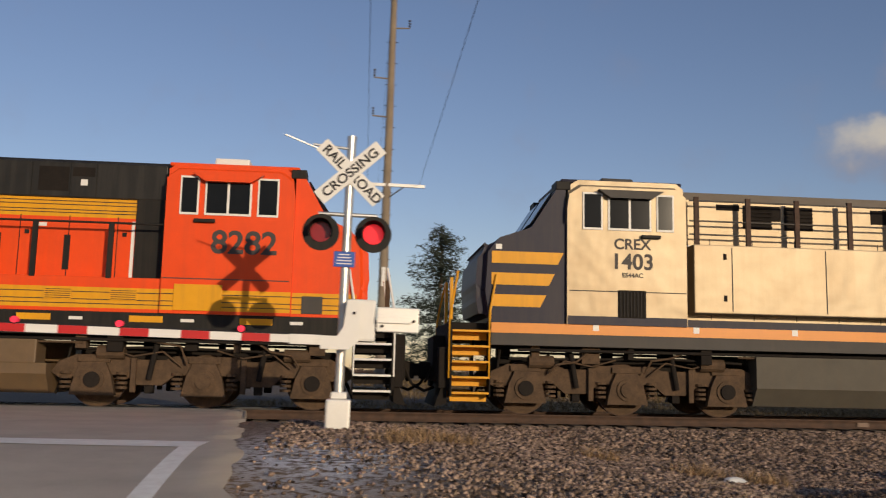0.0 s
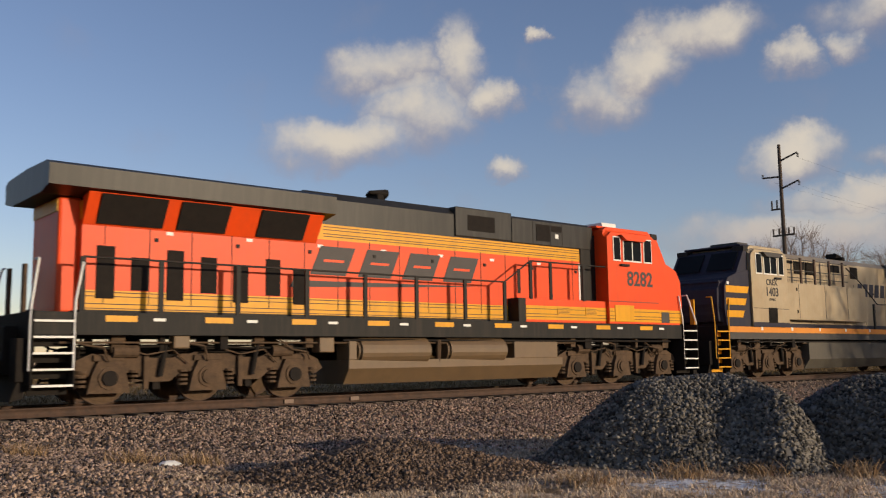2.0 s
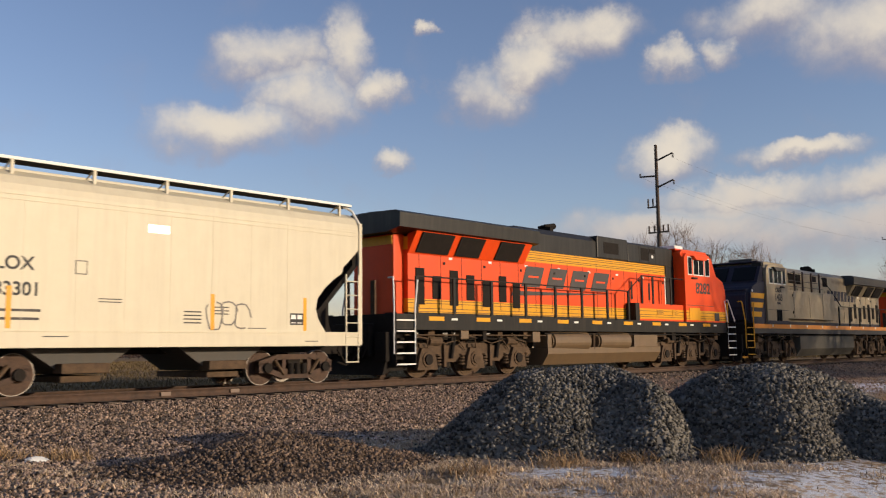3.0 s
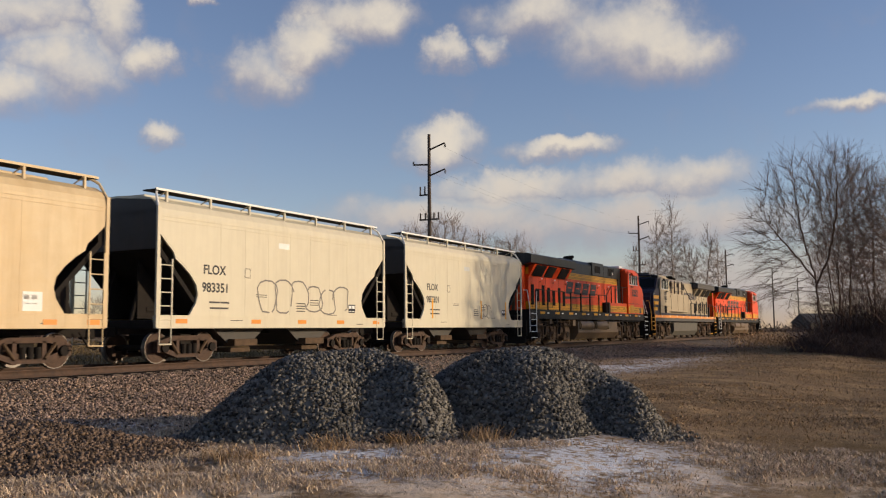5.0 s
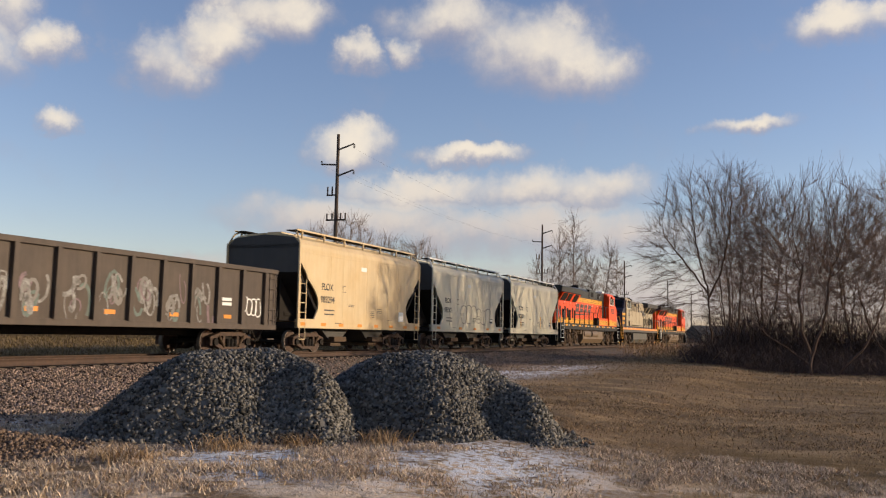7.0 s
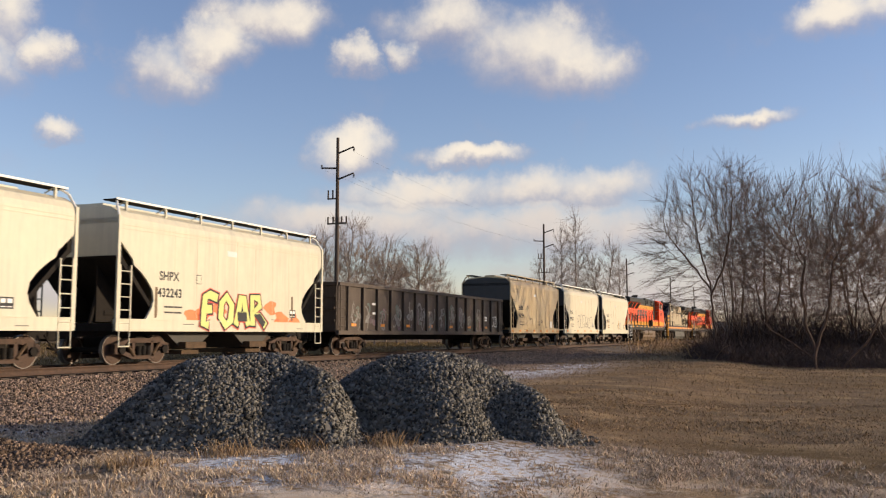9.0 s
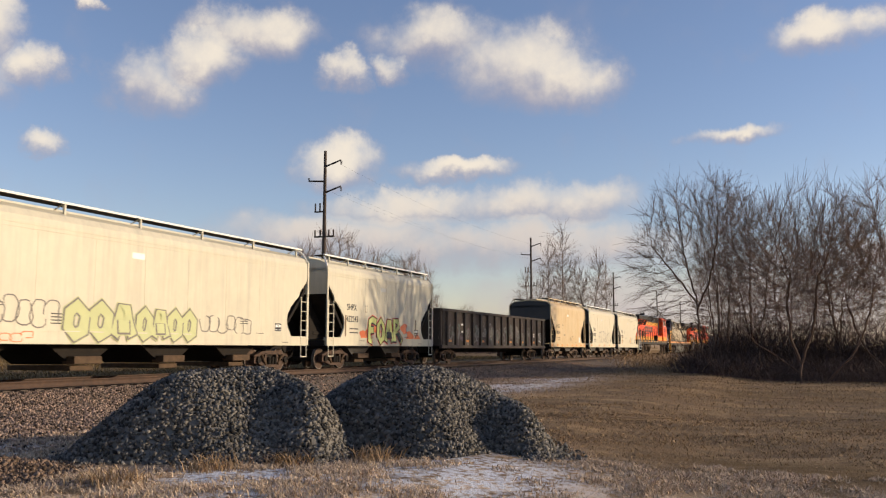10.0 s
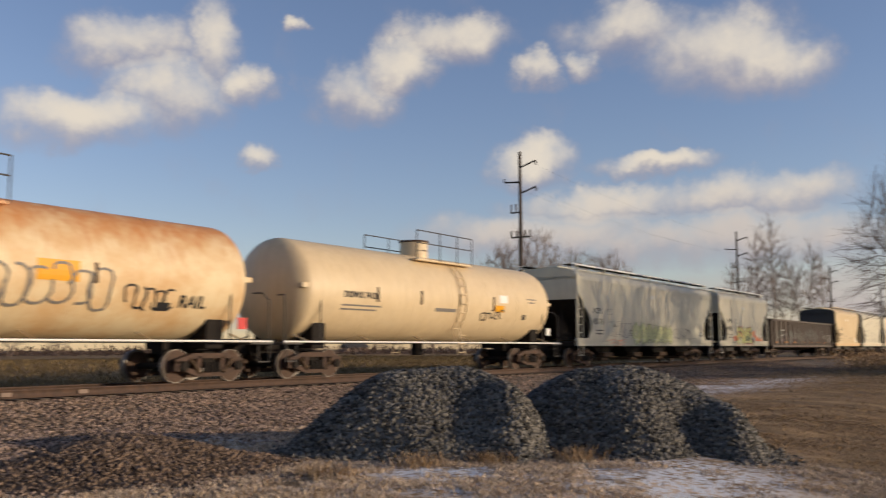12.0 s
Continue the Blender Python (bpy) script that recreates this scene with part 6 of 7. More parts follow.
def utility_pole(x, material, first):
    p = tagged(new("utility_pole"), "tall weathered wooden utility pole with cross arms" if first else "tall dark wooden power pole with staggered insulator arms", "utility pole", "power line poles")
    p.matrix_basis = pose(x, POLE_Y, -0.62, 0, 0.5 if first else 0, 0 if first else -90)
    part("pole", B(rod, (0, 0, -0.3), (0, 0, 18.6), 0.22, 14, 0.13), material, p, "tapered wooden pole")
    arms = ((17.2, 1), (15.9, -1), (14.9, 1)) if not first else ((16.2, 1), (13.9, -1), (12.2, -1))
    tips = [(0, 0, 18.6)]
    for z, s in arms:
        part("insulator_arm", B(rod, (0, 0, z), (s * (0.75 if first else 1.55), 0, z + (0.04 if first else 0.48 if s > 0 else 0.12)), 0.035 if first else 0.085, 8, 0.03 if first else 0.07), material, p)
        for k in range(3):
            part("insulator", B(rod, (s * (0.72 if first else 1.58), 0, z + 0.40 - 0.12 * k), (s * (0.72 if first else 1.58), 0, z + 0.34 - 0.12 * k), 0.05 if first else 0.09, 10), GREY, p)
        tips.append((s * 1.58, 0, z + 0.05))
    if first:
        part("cross_arm", B(box, -0.9, 1.6, -0.16, -0.05, 9.15, 9.28), ALU, p, "pale cross arm")
        part("arm_brace", B(rod, (0, -0.12, 8.6), (0.7, -0.12, 9.15), 0.03), GREY, p)
        part("pole_label", B(box, -0.08, 0.08, -0.215, -0.2, 4.9, 5.7), WHITE, p)
        for k in range(14):
            part("climbing_step", B(rod, (-0.25, 0, 3.2 + k * 0.95), (0.25, 0, 3.2 + k * 0.95), 0.015, 5), DARK, p)
        tips += [(-0.7, 0, 9.3), (1.4, 0, 9.3)]
    else:
        part("lower_arm", B(box, -0.95, 0.1, -0.1, 0.1, 13.2, 13.3), material, p)
        part("lower_arm", B(box, -0.95, 0.95, -0.1, 0.1, 11.0, 11.12), material, p)
        for s in (-0.9, -0.4, 0.45, 0.9):
            part("pin_insulator", B(rod, (s, 0, 11.1), (s, 0, 11.65), 0.07, 8), DARKWOOD, p)
        for s in (-0.9, -0.45):
            part("pin_insulator", B(rod, (s, 0, 13.3), (s, 0, 14.0), 0.07, 8), DARKWOOD, p)
        tips += [(-0.7, 0, 9.3), (0.9, 0, 11.7)]
    TIPS.append([(x + a, POLE_Y + b, c - 0.62) if first else (x + b, POLE_Y - a, c - 0.62) for a, b, c in tips])
    return p


for i, x in enumerate(POLE_X):
    utility_pole(x, POLEWOOD if i == 0 else DARKWOOD, i == 0)
CABLE = surf("dark_cable", (0.05, 0.05, 0.055), rough=0.6, bump=0.0)


def cable(pts, r):
    """One thin cable swept along its points."""
    V, F = [], []
    for k, p in enumerate(pts):
        p = Vector(p)
        d = (Vector(pts[min(k + 1, len(pts) - 1)]) - Vector(pts[max(k - 1, 0)])).normalized()
        u = d.orthogonal().normalized()
        w = d.cross(u)
        V += [tuple(p + u * r * math.cos(a) + w * r * math.sin(a)) for a in (0, 1.57, 3.14, 4.71)]
        if k:
            b = 4 * (k - 1)
            F += [(b + i, b + (i + 1) % 4, b + 4 + (i + 1) % 4, b + 4 + i) for i in range(4)]
    return raw_mesh("power_cable", np.array(V), np.array(F), CABLE, "", "thin dark overhead power cable between poles", None, "cable")


def span(a, b, sag, r=0.006):
    cable([(a[0] + (b[0] - a[0]) * u, a[1] + (b[1] - a[1]) * u, a[2] + (b[2] - a[2]) * u - sag * 4 * u * (1 - u)) for u in [k / 20 for k in range(21)]], r)


for A, Bq in list(zip(TIPS, TIPS[1:]))[1:4]:
    for a, b in zip(A[1:4], Bq[1:4]):
        span(a, b, 0.9, 0.004)
near_pole = utility_pole(0.6, POLEWOOD, True)
near_pole.matrix_basis = pose(0.4, -24, -0.75)
for dx, r in ((-0.75, 0.008), (-0.3, 0.005), (1.45, 0.008)):
    span((1.0 + dx, POLE_Y, 8.66), (0.4 + dx, -24, 8.52), 0.25, r)


# ---- bare trees ----
def tubes(a, b, ra, rb, n):
    """Tapered tubes of n sides between the points a and b."""
    m = len(a)
    d = b - a
    d = d / np.maximum(np.linalg.norm(d, axis=1), 1e-9)[:, None]
    ref = np.where(np.abs(d[:, 2:3]) > 0.9, np.array([[1.0, 0, 0]]), np.array([[0, 0, 1.0]]))
    u = np.cross(d, ref)
    u /= np.linalg.norm(u, axis=1)[:, None]
    w = np.cross(d, u)
    t = np.arange(n) * 2 * math.pi / n
    ring = u[:, None, :] * np.cos(t)[None, :, None] + w[:, None, :] * np.sin(t)[None, :, None]
    V = np.concatenate([a[:, None, :] + ring * ra[:, None, None], b[:, None, :] + ring * rb[:, None, None]], 1)
    k = np.arange(n)
    f = np.stack([k, (k + 1) % n, n + (k + 1) % n, n + k], -1)
    return V.reshape(-1, 3), (f[None] + (np.arange(m) * 2 * n)[:, None, None]).reshape(-1, 4)


def grown(seed, stems, blobs, count, step=0.30, reach=3.0, kill=0.46, lift=0.10, wob=0.07):
    """Branches that grow from the stems towards points scattered in the crown: places, parents."""
    rng = np.random.default_rng(seed)
    vol = np.array([b[3] * b[4] * b[5] for b in blobs])
    pick = rng.choice(len(blobs), size=count, p=vol / vol.sum())
    B6 = np.array(blobs)[pick]
    q = rng.normal(size=(count, 3))
    q = q / np.linalg.norm(q, axis=1)[:, None] * (rng.random(count) ** 0.40)[:, None]
    P = B6[:, :3] + q * B6[:, 3:]
    P = P[P[:, 2] > 0.8]
    pos, par = [], []
    for stem in stems:
        pts = [np.array(p, float) for p in stem]
        last = -1
        for i, (a, b) in enumerate(zip(pts, pts[1:])):
            k = max(int(np.linalg.norm(b - a) / step), 1)
            for j in range(0 if i == 0 else 1, k + 1):
                pos.append(a + (b - a) * j / k + (rng.normal(0, 0.03, 3) if j else 0))
                par.append(last)
                last = len(pos) - 1
    near, dist = np.zeros(len(P), int), np.full(len(P), 1e9)
    fresh = 0
    for _ in range(110):
        N = np.array(pos[fresh:])
        D = np.linalg.norm(P[:, None] - N[None], axis=2)
        j = D.argmin(1)
        better = D[np.arange(len(P)), j] < dist
        dist = np.where(better, D[np.arange(len(P)), j], dist)
        near = np.where(better, j + fresh, near)
        live = dist > kill
        P, near, dist = P[live], near[live], dist[live]
        pull = dist < reach
        if not pull.any():
            if not len(P) or _ > 60:
                break
            reach *= 1.5
            pull = dist < reach
            if not pull.any():
                fresh = len(pos) - 1
                continue
        fresh = len(pos)
        ids = np.unique(near[pull])
        for i in ids:
            v = P[pull & (near == i)] - pos[i]
            d = (v / np.linalg.norm(v, axis=1)[:, None]).mean(0) + rng.normal(0, wob, 3) + (0, 0, lift)
            pos.append(pos[i] + d / max(np.linalg.norm(d), 1e-6) * step)
            par.append(int(i))
        if len(pos) > 7500:
            break
    return np.array(pos), np.array(par), rng


def bare_tree(label, group, mats, seed, stems, blobs, count, thin=0.007, twigs=4, twig=(0.45, 1.5), power=2.25, droop=0.0, **k):
    """A leafless tree: trunk and limbs that thicken with the twigs they carry, and a haze of fine twigs."""
    t = tagged(new("bare_tree"), label, "tree", group)
    pos, par, rng = grown(seed, stems, blobs, count, **k)
    n = len(pos)
    tips = np.zeros(n)
    kids = np.bincount(par[par >= 0], minlength=n)
    for i in range(n - 1, -1, -1):
        if kids[i] == 0:
            tips[i] += 1
        if par[i] >= 0:
            tips[par[i]] += tips[i]
    r = thin * 1.15 * tips ** (1 / power)
    ok = np.where(par >= 0)[0]
    a, b, ra, rb = pos[par[ok]], pos[ok], np.minimum(r[par[ok]], r[ok] * 1.35), r[ok]
    big = tips[ok] > 14
    v, f = tubes(a[big], b[big], ra[big], rb[big], 7)
    raw_mesh("trunk", v, f, mats[0], parent=t, label="bare trunk and main limbs").data.shade_smooth()
    out = ok[tips[ok] <= 5]
    src = np.repeat(out, twigs)
    m = len(src)
    d = pos[src] - pos[par[src]]
    away = pos[src] - np.array([0, 0, 0.38 * pos[:, 2].max()])
    d = 0.8 * d / np.linalg.norm(d, axis=1)[:, None] + 0.55 * away / np.linalg.norm(away, axis=1)[:, None] + rng.normal(0, 0.34, (m, 3)) + np.array([0, 0, 0.12 - droop])
    d /= np.linalg.norm(d, axis=1)[:, None]
    s0 = pos[par[src]] + (pos[src] - pos[par[src]]) * rng.random((m, 1))
    L = rng.uniform(*twig, m)[:, None]
    s1 = s0 + d * L * 0.55
    s2 = s1 + (d + rng.normal(0, 0.16, (m, 3)) + np.array([0, 0, 0.05 - droop])) * L * 0.45
    full = np.full(m, thin)
    sm = ~big
    v2, f2 = tubes(np.concatenate([a[sm], s0, s1]), np.concatenate([b[sm], s1, s2]), np.concatenate([ra[sm], full * 0.9, full * 0.75]), np.concatenate([rb[sm], full * 0.75, full * 0.5]), 3)
    raw_mesh("crown", v2, f2, mats[1], parent=t, label="haze of fine leafless twigs")
    return t


def polar(az, d):
    return d * math.sin(radians(az)), d * math.cos(radians(az))


def put(ob, az, d, scale, turn, z=None):
    x, y = polar(az, d)
    ob.matrix_basis = pose(x, y, float(ground_z(x, y)) - 0.08 if z is None else z, 0, 0, turn) @ Matrix.Diagonal((scale, scale, scale, 1))


def put_copy(ob, az, d, scale, turn):
    c = copy_thing(ob, Matrix.Identity(4))
    put(c, az, d, scale, turn)
    return c


# trees are shaped in (away from the road, to the north, up); the field lies to their west
G = "trees beside the field"
dome = bare_tree("large spreading leafless tree forking low above brush", G, (BARK, TWIGDARK), 11,
                 [[(0, 0, -0.2), (0, 0.05, 0.9), (0.1, 0.35, 2.2), (0.2, 0.5, 3.8), (0.1, 0.3, 5.2)], [(0, 0.0, 0.9), (0, -0.45, 2.1), (-0.1, -0.75, 3.6), (0, -0.9, 5.0)],
                  [(0, 0.05, 0.5), (-0.2, 1.0, 1.3), (-0.2, 1.9, 1.9), (-0.1, 2.6, 2.6)], [(0.1, -0.9, -0.2), (0.2, -1.4, 0.5), (0.1, -2.2, 1.3), (0.2, -2.8, 2.6), (0.3, -3.1, 3.6)]],
                 [(0, -0.4, 6.2, 3.0, 3.3, 3.1), (0, 1.5, 5.0, 2.4, 2.4, 2.6), (0, -2.6, 4.8, 2.4, 2.3, 2.4)], 2000, thin=0.0072)
west = bare_tree("tall leafless tree with a clean trunk and drooping outer twigs", G, (BARK, TWIGDARK), 23,
                 [[(0, -0.25, -0.2), (0, 0.0, 2.0), (0.1, 0.1, 4.0), (0.1, 0.5, 5.6), (0.1, 0.8, 7.2)], [(0.1, 0.1, 4.0), (0.3, 1.1, 5.4), (0.3, 2.0, 6.6)], [(0.05, 0.1, 3.6), (0, -0.7, 5.4), (0, -1.1, 7.6)]],
                 [(0, 0.9, 7.6, 2.6, 2.4, 3.4), (0, 2.3, 6.4, 2.0, 1.7, 2.4), (0, -1.2, 8.2, 2.2, 2.2, 3.2), (0, 2.2, 3.8, 1.5, 1.5, 1.2)], 1900, thin=0.0072, droop=0.12)
stemmy = bare_tree("slender leafless tree with several upright stems", G, (BARK, TWIGDARK), 37,
                   [[(0.3 * math.cos(q), 0.3 * math.sin(q), -0.2), (0.5 * math.cos(q), 0.5 * math.sin(q), 3.0), (0.85 * math.cos(q + 0.3), 0.85 * math.sin(q + 0.3), 7.0)] for q in (0.3, 1.5, 2.8, 4.0, 5.3)],
                   [(0, 0, 7.4, 1.7, 1.8, 3.8), (0, 0, 4.0, 1.3, 1.4, 2.2)], 1000, thin=0.0072)
broad = bare_tree("bushy leafless tree with a broad fine crown", G, (BARK, TWIGDARK), 41,
                  [[(0, 0, -0.2), (0.1, 0.1, 2.0), (0.1, 0.6, 5.0)], [(0, 0, 1.2), (-0.1, -0.7, 3.2), (-0.1, -1.0, 5.5)], [(0, 0, 1.6), (0.6, 0.0, 4.0), (0.8, 0, 6.5)]],
                  [(0, 0, 6.6, 2.9, 2.9, 3.8), (0, 0, 3.8, 2.6, 2.8, 2.0)], 1700, thin=0.0075)
put(dome, 90.4, 45, 1.0, 0)
put(west, 84.7, 54, 1.02, 0)
put(stemmy, 86.0, 56, 1.02, 0)
put(broad, 87.7, 60, 1.1, 0)
put_copy(broad, 92.6, 58, 1.0, 120)
put_copy(broad, 89.6, 68, 0.95, 60)
put_copy(stemmy, 91.4, 66, 0.9, 60)
put_copy(dome, 96.5, 50, 1.1, 200)
put_copy(broad, 99.5, 56, 1.1, 250)
put_copy(west, 103.0, 58, 1.0, 170)
put_copy(broad, 85.9, 70, 0.8, 200)
pop = [bare_tree("slender pale leafless poplar behind the train", "poplars", (TWIG, TWIG), 51,
                 [[(0, 0, -0.2), (0, 0.1, 6), (0.1, 0.3, 10), (0.1, 0.2, 14.5)]], [(0, 0.2, 11.0, 1.7, 1.8, 5.8), (0, 0, 7.5, 1.3, 1.6, 2.5)], 420, thin=0.013, twigs=5, twig=(0.7, 2.2), step=0.5, kill=0.8, reach=3.2, lift=0.35),
       bare_tree("forked pale leafless poplar behind the train", "poplars", (TWIG, TWIG), 57,
                 [[(0, 0, -0.2), (0, 0, 4.5), (0.1, -0.8, 8.5), (0.1, -1.3, 12)], [(0, 0, 3.5), (0, 1.0, 7.5), (0, 1.9, 11.0)]], [(0, -1.2, 10.5, 1.8, 1.9, 4.2), (0, 2.0, 9.6, 1.9, 1.9, 4.0), (0, 0.3, 7.5, 1.5, 2.6, 2.2)], 520, thin=0.013, twigs=5, twig=(0.7, 2.2), step=0.5, kill=0.8, reach=3.2, lift=0.3)]
put(pop[0], 76.5, 120, 1.06, 0)
put(pop[1], 78.1, 124, 1.0, 0)
for k, az, d, s, tr in ((0, 75.5, 122, 0.97, 120), (1, 74.5, 126, 0.88, 160), (0, 79.0, 128, 0.8, 220), (1, 77.2, 130, 0.86, 20)):
    put_copy(pop[k], az, d, s, tr)
far = [bare_tree("rounded leafless tree on the far side of the track", "far trees", (TWIG, TWIG), 71,
                 [[(0, 0, -0.2), (0, 0.2, 3), (0, 1.5, 8)], [(0, 0, 2), (0, -1.6, 7.5)], [(0, 0, 2.5), (1, 0, 9)]], [(0, 0, 9.6, 4.6, 4.8, 6.2), (0, 0, 5.5, 4.2, 4.6, 3.0)], 1000, thin=0.018, twigs=4, twig=(0.8, 2.2), step=0.55, kill=0.9, reach=3.8),
       bare_tree("broad leafless tree on the far side of the track", "far trees", (TWIG, TWIG), 79,
                 [[(0, 0.6, -0.2), (0, 1.2, 3), (0, 2.2, 7)], [(0, -0.6, -0.2), (0, -1.2, 3.5), (0, -2.4, 8.5)]], [(0, -2.2, 9.0, 3.8, 3.8, 5.4), (0, 2.4, 8.2, 3.6, 3.6, 4.6), (0, 0, 5.0, 3.8, 5.0, 2.6)], 1000, thin=0.018, twigs=4, twig=(0.8, 2.2), step=0.55, kill=0.9, reach=3.8)]
put(far[0], 61.7, 122, 1.12, 0)
put(far[1], 63.3, 128, 1.1, 60)
for i, (az, d, s, tr) in enumerate(((60.2, 132, 1.05, 120), (65.3, 150, 1.15, 20), (66.4, 154, 1.12, 200), (64.3, 165, 1.15, 300), (67.6, 170, 0.8, 70), (69.0, 230, 0.8, 10), (70.3, 250, 0.85, 140), (71.6, 260, 0.8, 260), (59.0, 190, 0.9, 40), (57.4, 210, 0.9, 200), (55.5, 250, 0.85, 100), (52.0, 260, 0.9, 150), (47.0, 280, 0.9, 10), (41.0, 300, 1.0, 80), (33.0, 260, 0.9, 190), (30.5, 240, 0.9, 290), (25.0, 300, 1.0, 30), (20.0, 280, 0.9, 100), (81.0, 330, 0.75, 60), (72.8, 240, 0.75, 330), (86.0, 420, 0.8, 120))):
    put_copy(far[i % 2], az, d, s, tr)


def conifer():
    t = tagged(new("conifer_tree"), "dark ragged evergreen conifer behind the track", "tree")
    rnd = random.Random(5)
    part("trunk", B(rod, (0, 0, -0.2), (0, 0, 10.2), 0.22, 8, 0.03), BARK, t)
    V, F = [], []
    for k in range(240):
        u = rnd.random() ** 0.8
        z = 1.0 + u * 9.0
        L = (1 - u) ** 0.6 * 5.0 * rnd.uniform(0.45, 1.1) + 0.25
        a = rnd.uniform(0, 6.283)
        d = Vector((math.cos(a), math.sin(a), rnd.uniform(-0.25, 0.35)))
        for j in range(int(10 + L * 14)):
            w = rnd.random()
            c = Vector((0, 0, z)) + d * (L * w) + Vector((rnd.gauss(0, 0.12), rnd.gauss(0, 0.12), rnd.gauss(0, 0.12)))
            e = Vector((rnd.gauss(0, 1), rnd.gauss(0, 1), rnd.gauss(0, 0.6))).normalized() * rnd.uniform(0.12, 0.26)
            g = Vector((rnd.gauss(0, 1), rnd.gauss(0, 1), rnd.gauss(0, 1))).normalized() * 0.05
            b = len(V)
            V += [c - e * 0.4 - g, c - e * 0.4 + g, c + e]
            F.append((b, b + 1, b + 2))
    raw_mesh("crown", np.array([tuple(v) for v in V]), np.array(F), NEEDLE, parent=t, label="ragged sprays of dark needles")
    return t


put(conifer(), 5.3, 62, 1.14, 0)


def brush(name, label, spots, seed, n, height, material, width=0.012):
    """Thickets of thin stems."""
    rng = np.random.default_rng(seed)
    V, F = [], []
    for k in range(n):
        az, d, ra, rd = spots[rng.integers(len(spots))]
        a, q = az + rng.normal(0, ra), d + rng.normal(0, rd)
        x, y = polar(a, q)
        p = Vector((x, y, float(ground_z(x, y)) - 0.05))
        dirv = Vector((rng.normal(0, 0.9), rng.normal(0, 0.9), 1)).normalized()
        L = height * rng.uniform(0.35, 1.1)
        w = width * rng.uniform(0.7, 1.5)
        for s in range(4):
            p2 = p + dirv * L / 4
            side = Vector((rng.normal(), rng.normal(), 0)).normalized() * w
            b = len(V)
            V += [p - side, p + side, p2 + side * 0.7, p2 - side * 0.7]
            F.append((b, b + 1, b + 2, b + 3))
            p = p2
            dirv = (dirv + Vector((rng.normal(0, 0.4), rng.normal(0, 0.4), rng.normal(-0.15, 0.25)))).normalized()
    return raw_mesh(name, np.array([tuple(v) for v in V]), np.array(F), material, "stuff", label, category="brush")


brush("thicket", "tangled brown leafless brush under the trees", [(84.3, 55, 0.5, 2), (85.5, 54, 0.8, 3), (87, 53, 1.0, 3), (89, 52, 1.2, 3), (92, 51, 1.4, 3), (95, 50, 1.5, 3), (98.5, 50, 1.5, 3)], 3, 26000, 1.5, BRUSH, 0.007)
brush("thicket", "tall tangled leafless saplings among the trees", [(87, 60, 1.0, 3), (88.8, 60, 1.2, 3), (91.5, 60, 1.4, 3), (94.5, 60, 1.6, 3), (98, 60, 1.6, 3)], 8, 17000, 4.2, BRUSH, 0.010)
brush("thicket", "far belt of low brown scrub at the edge of the field", [(az, 300, 4.0, 25) for az in range(-32, 104, 8)], 14, 12000, 4.0, BRUSH, 0.14)
brush("thicket", "low tan weeds along the far embankment", [(82, 80, 1.2, 12), (80.5, 110, 1.0, 15), (84, 70, 1.0, 8)], 4, 3000, 1.2, STRAW, 0.02)


# ---- distance ----
def house(az, d, w, dep, h, wall, roof):
    x, y = polar(az, d)
    t = tagged(new("house"), "small pale far-off house with a grey pitched roof", "house", "far houses")
    t.matrix_basis = pose(x, y, float(ground_z(x, y)) - 0.1, 0, 0, -az * 0.5)
    part("wall", B(box, -w / 2, w / 2, -dep / 2, dep / 2, 0, h), wall, t)
    bm = bmesh.new()
    extrude_x(bm, [(-dep / 2 - 0.4, h), (dep / 2 + 0.4, h), (0, h + dep * 0.35)], -w / 2 - 0.4, w / 2 + 0.4)
    part("roof", bm, roof, t)
    for k in range(3):
        wx = -w / 2 + (k + 0.7) * w / 3.4
        part("window", B(box, wx - 0.5, wx + 0.5, -dep / 2 - 0.05, -dep / 2, 1.0, 2.2), GLASS, t)


for az, d, w, dep, h in ((50.5, 470, 12, 8, 2.4), (84.6, 330, 14, 9, 3), (86.0, 340, 10, 8, 3.4)):
    house(az, d, w, dep, h, TWIG if az < 60 else GREY, GREY)


# ---- stone piles beside the track ----
def pile_z(k, x, y):
    az, d, left, right, depth, h, z0 = PILES[k]
    cx, cy = polar(az, d)
    sa, ca = math.sin(radians(az)), math.cos(radians(az))
    p, q = (x - cx) * ca - (y - cy) * sa, (x - cx) * sa + (y - cy) * ca     # across the heap, and away
    u, v = p / np.where(p < 0, left, right), q / depth
    ang = np.arctan2(v, u)
    r = np.hypot(u, v) * (1 + 0.05 * np.sin(3 * ang + k * 2) + 0.04 * np.sin(6 * ang + 1))
    z = h * np.where(r < 1, (1 - np.minimum(r, 1) ** 2.15), -0.6 * (r - 1))
    for pp, qq, dh, sp, sq in FOLDS[k]:      # dumped loads leave spurs and hollows
        z = z + dh * np.exp(-((p - pp) / sp) ** 2 - ((q - qq) / sq) ** 2)
    return z0 - 0.05 + z + 0.025 * wave(x, y, 4.3, k + 2)


FOLDS = [[(0.05, -1.0, -0.36, 0.42, 0.7), (0.72, -1.1, 0.26, 0.26, 0.7), (-1.1, -0.6, 0.12, 0.5, 0.6)],
         [(0.86, -0.9, -0.38, 0.42, 0.65), (1.48, -0.85, 0.24, 0.26, 0.6), (-0.7, -0.7, 0.10, 0.4, 0.6)]]


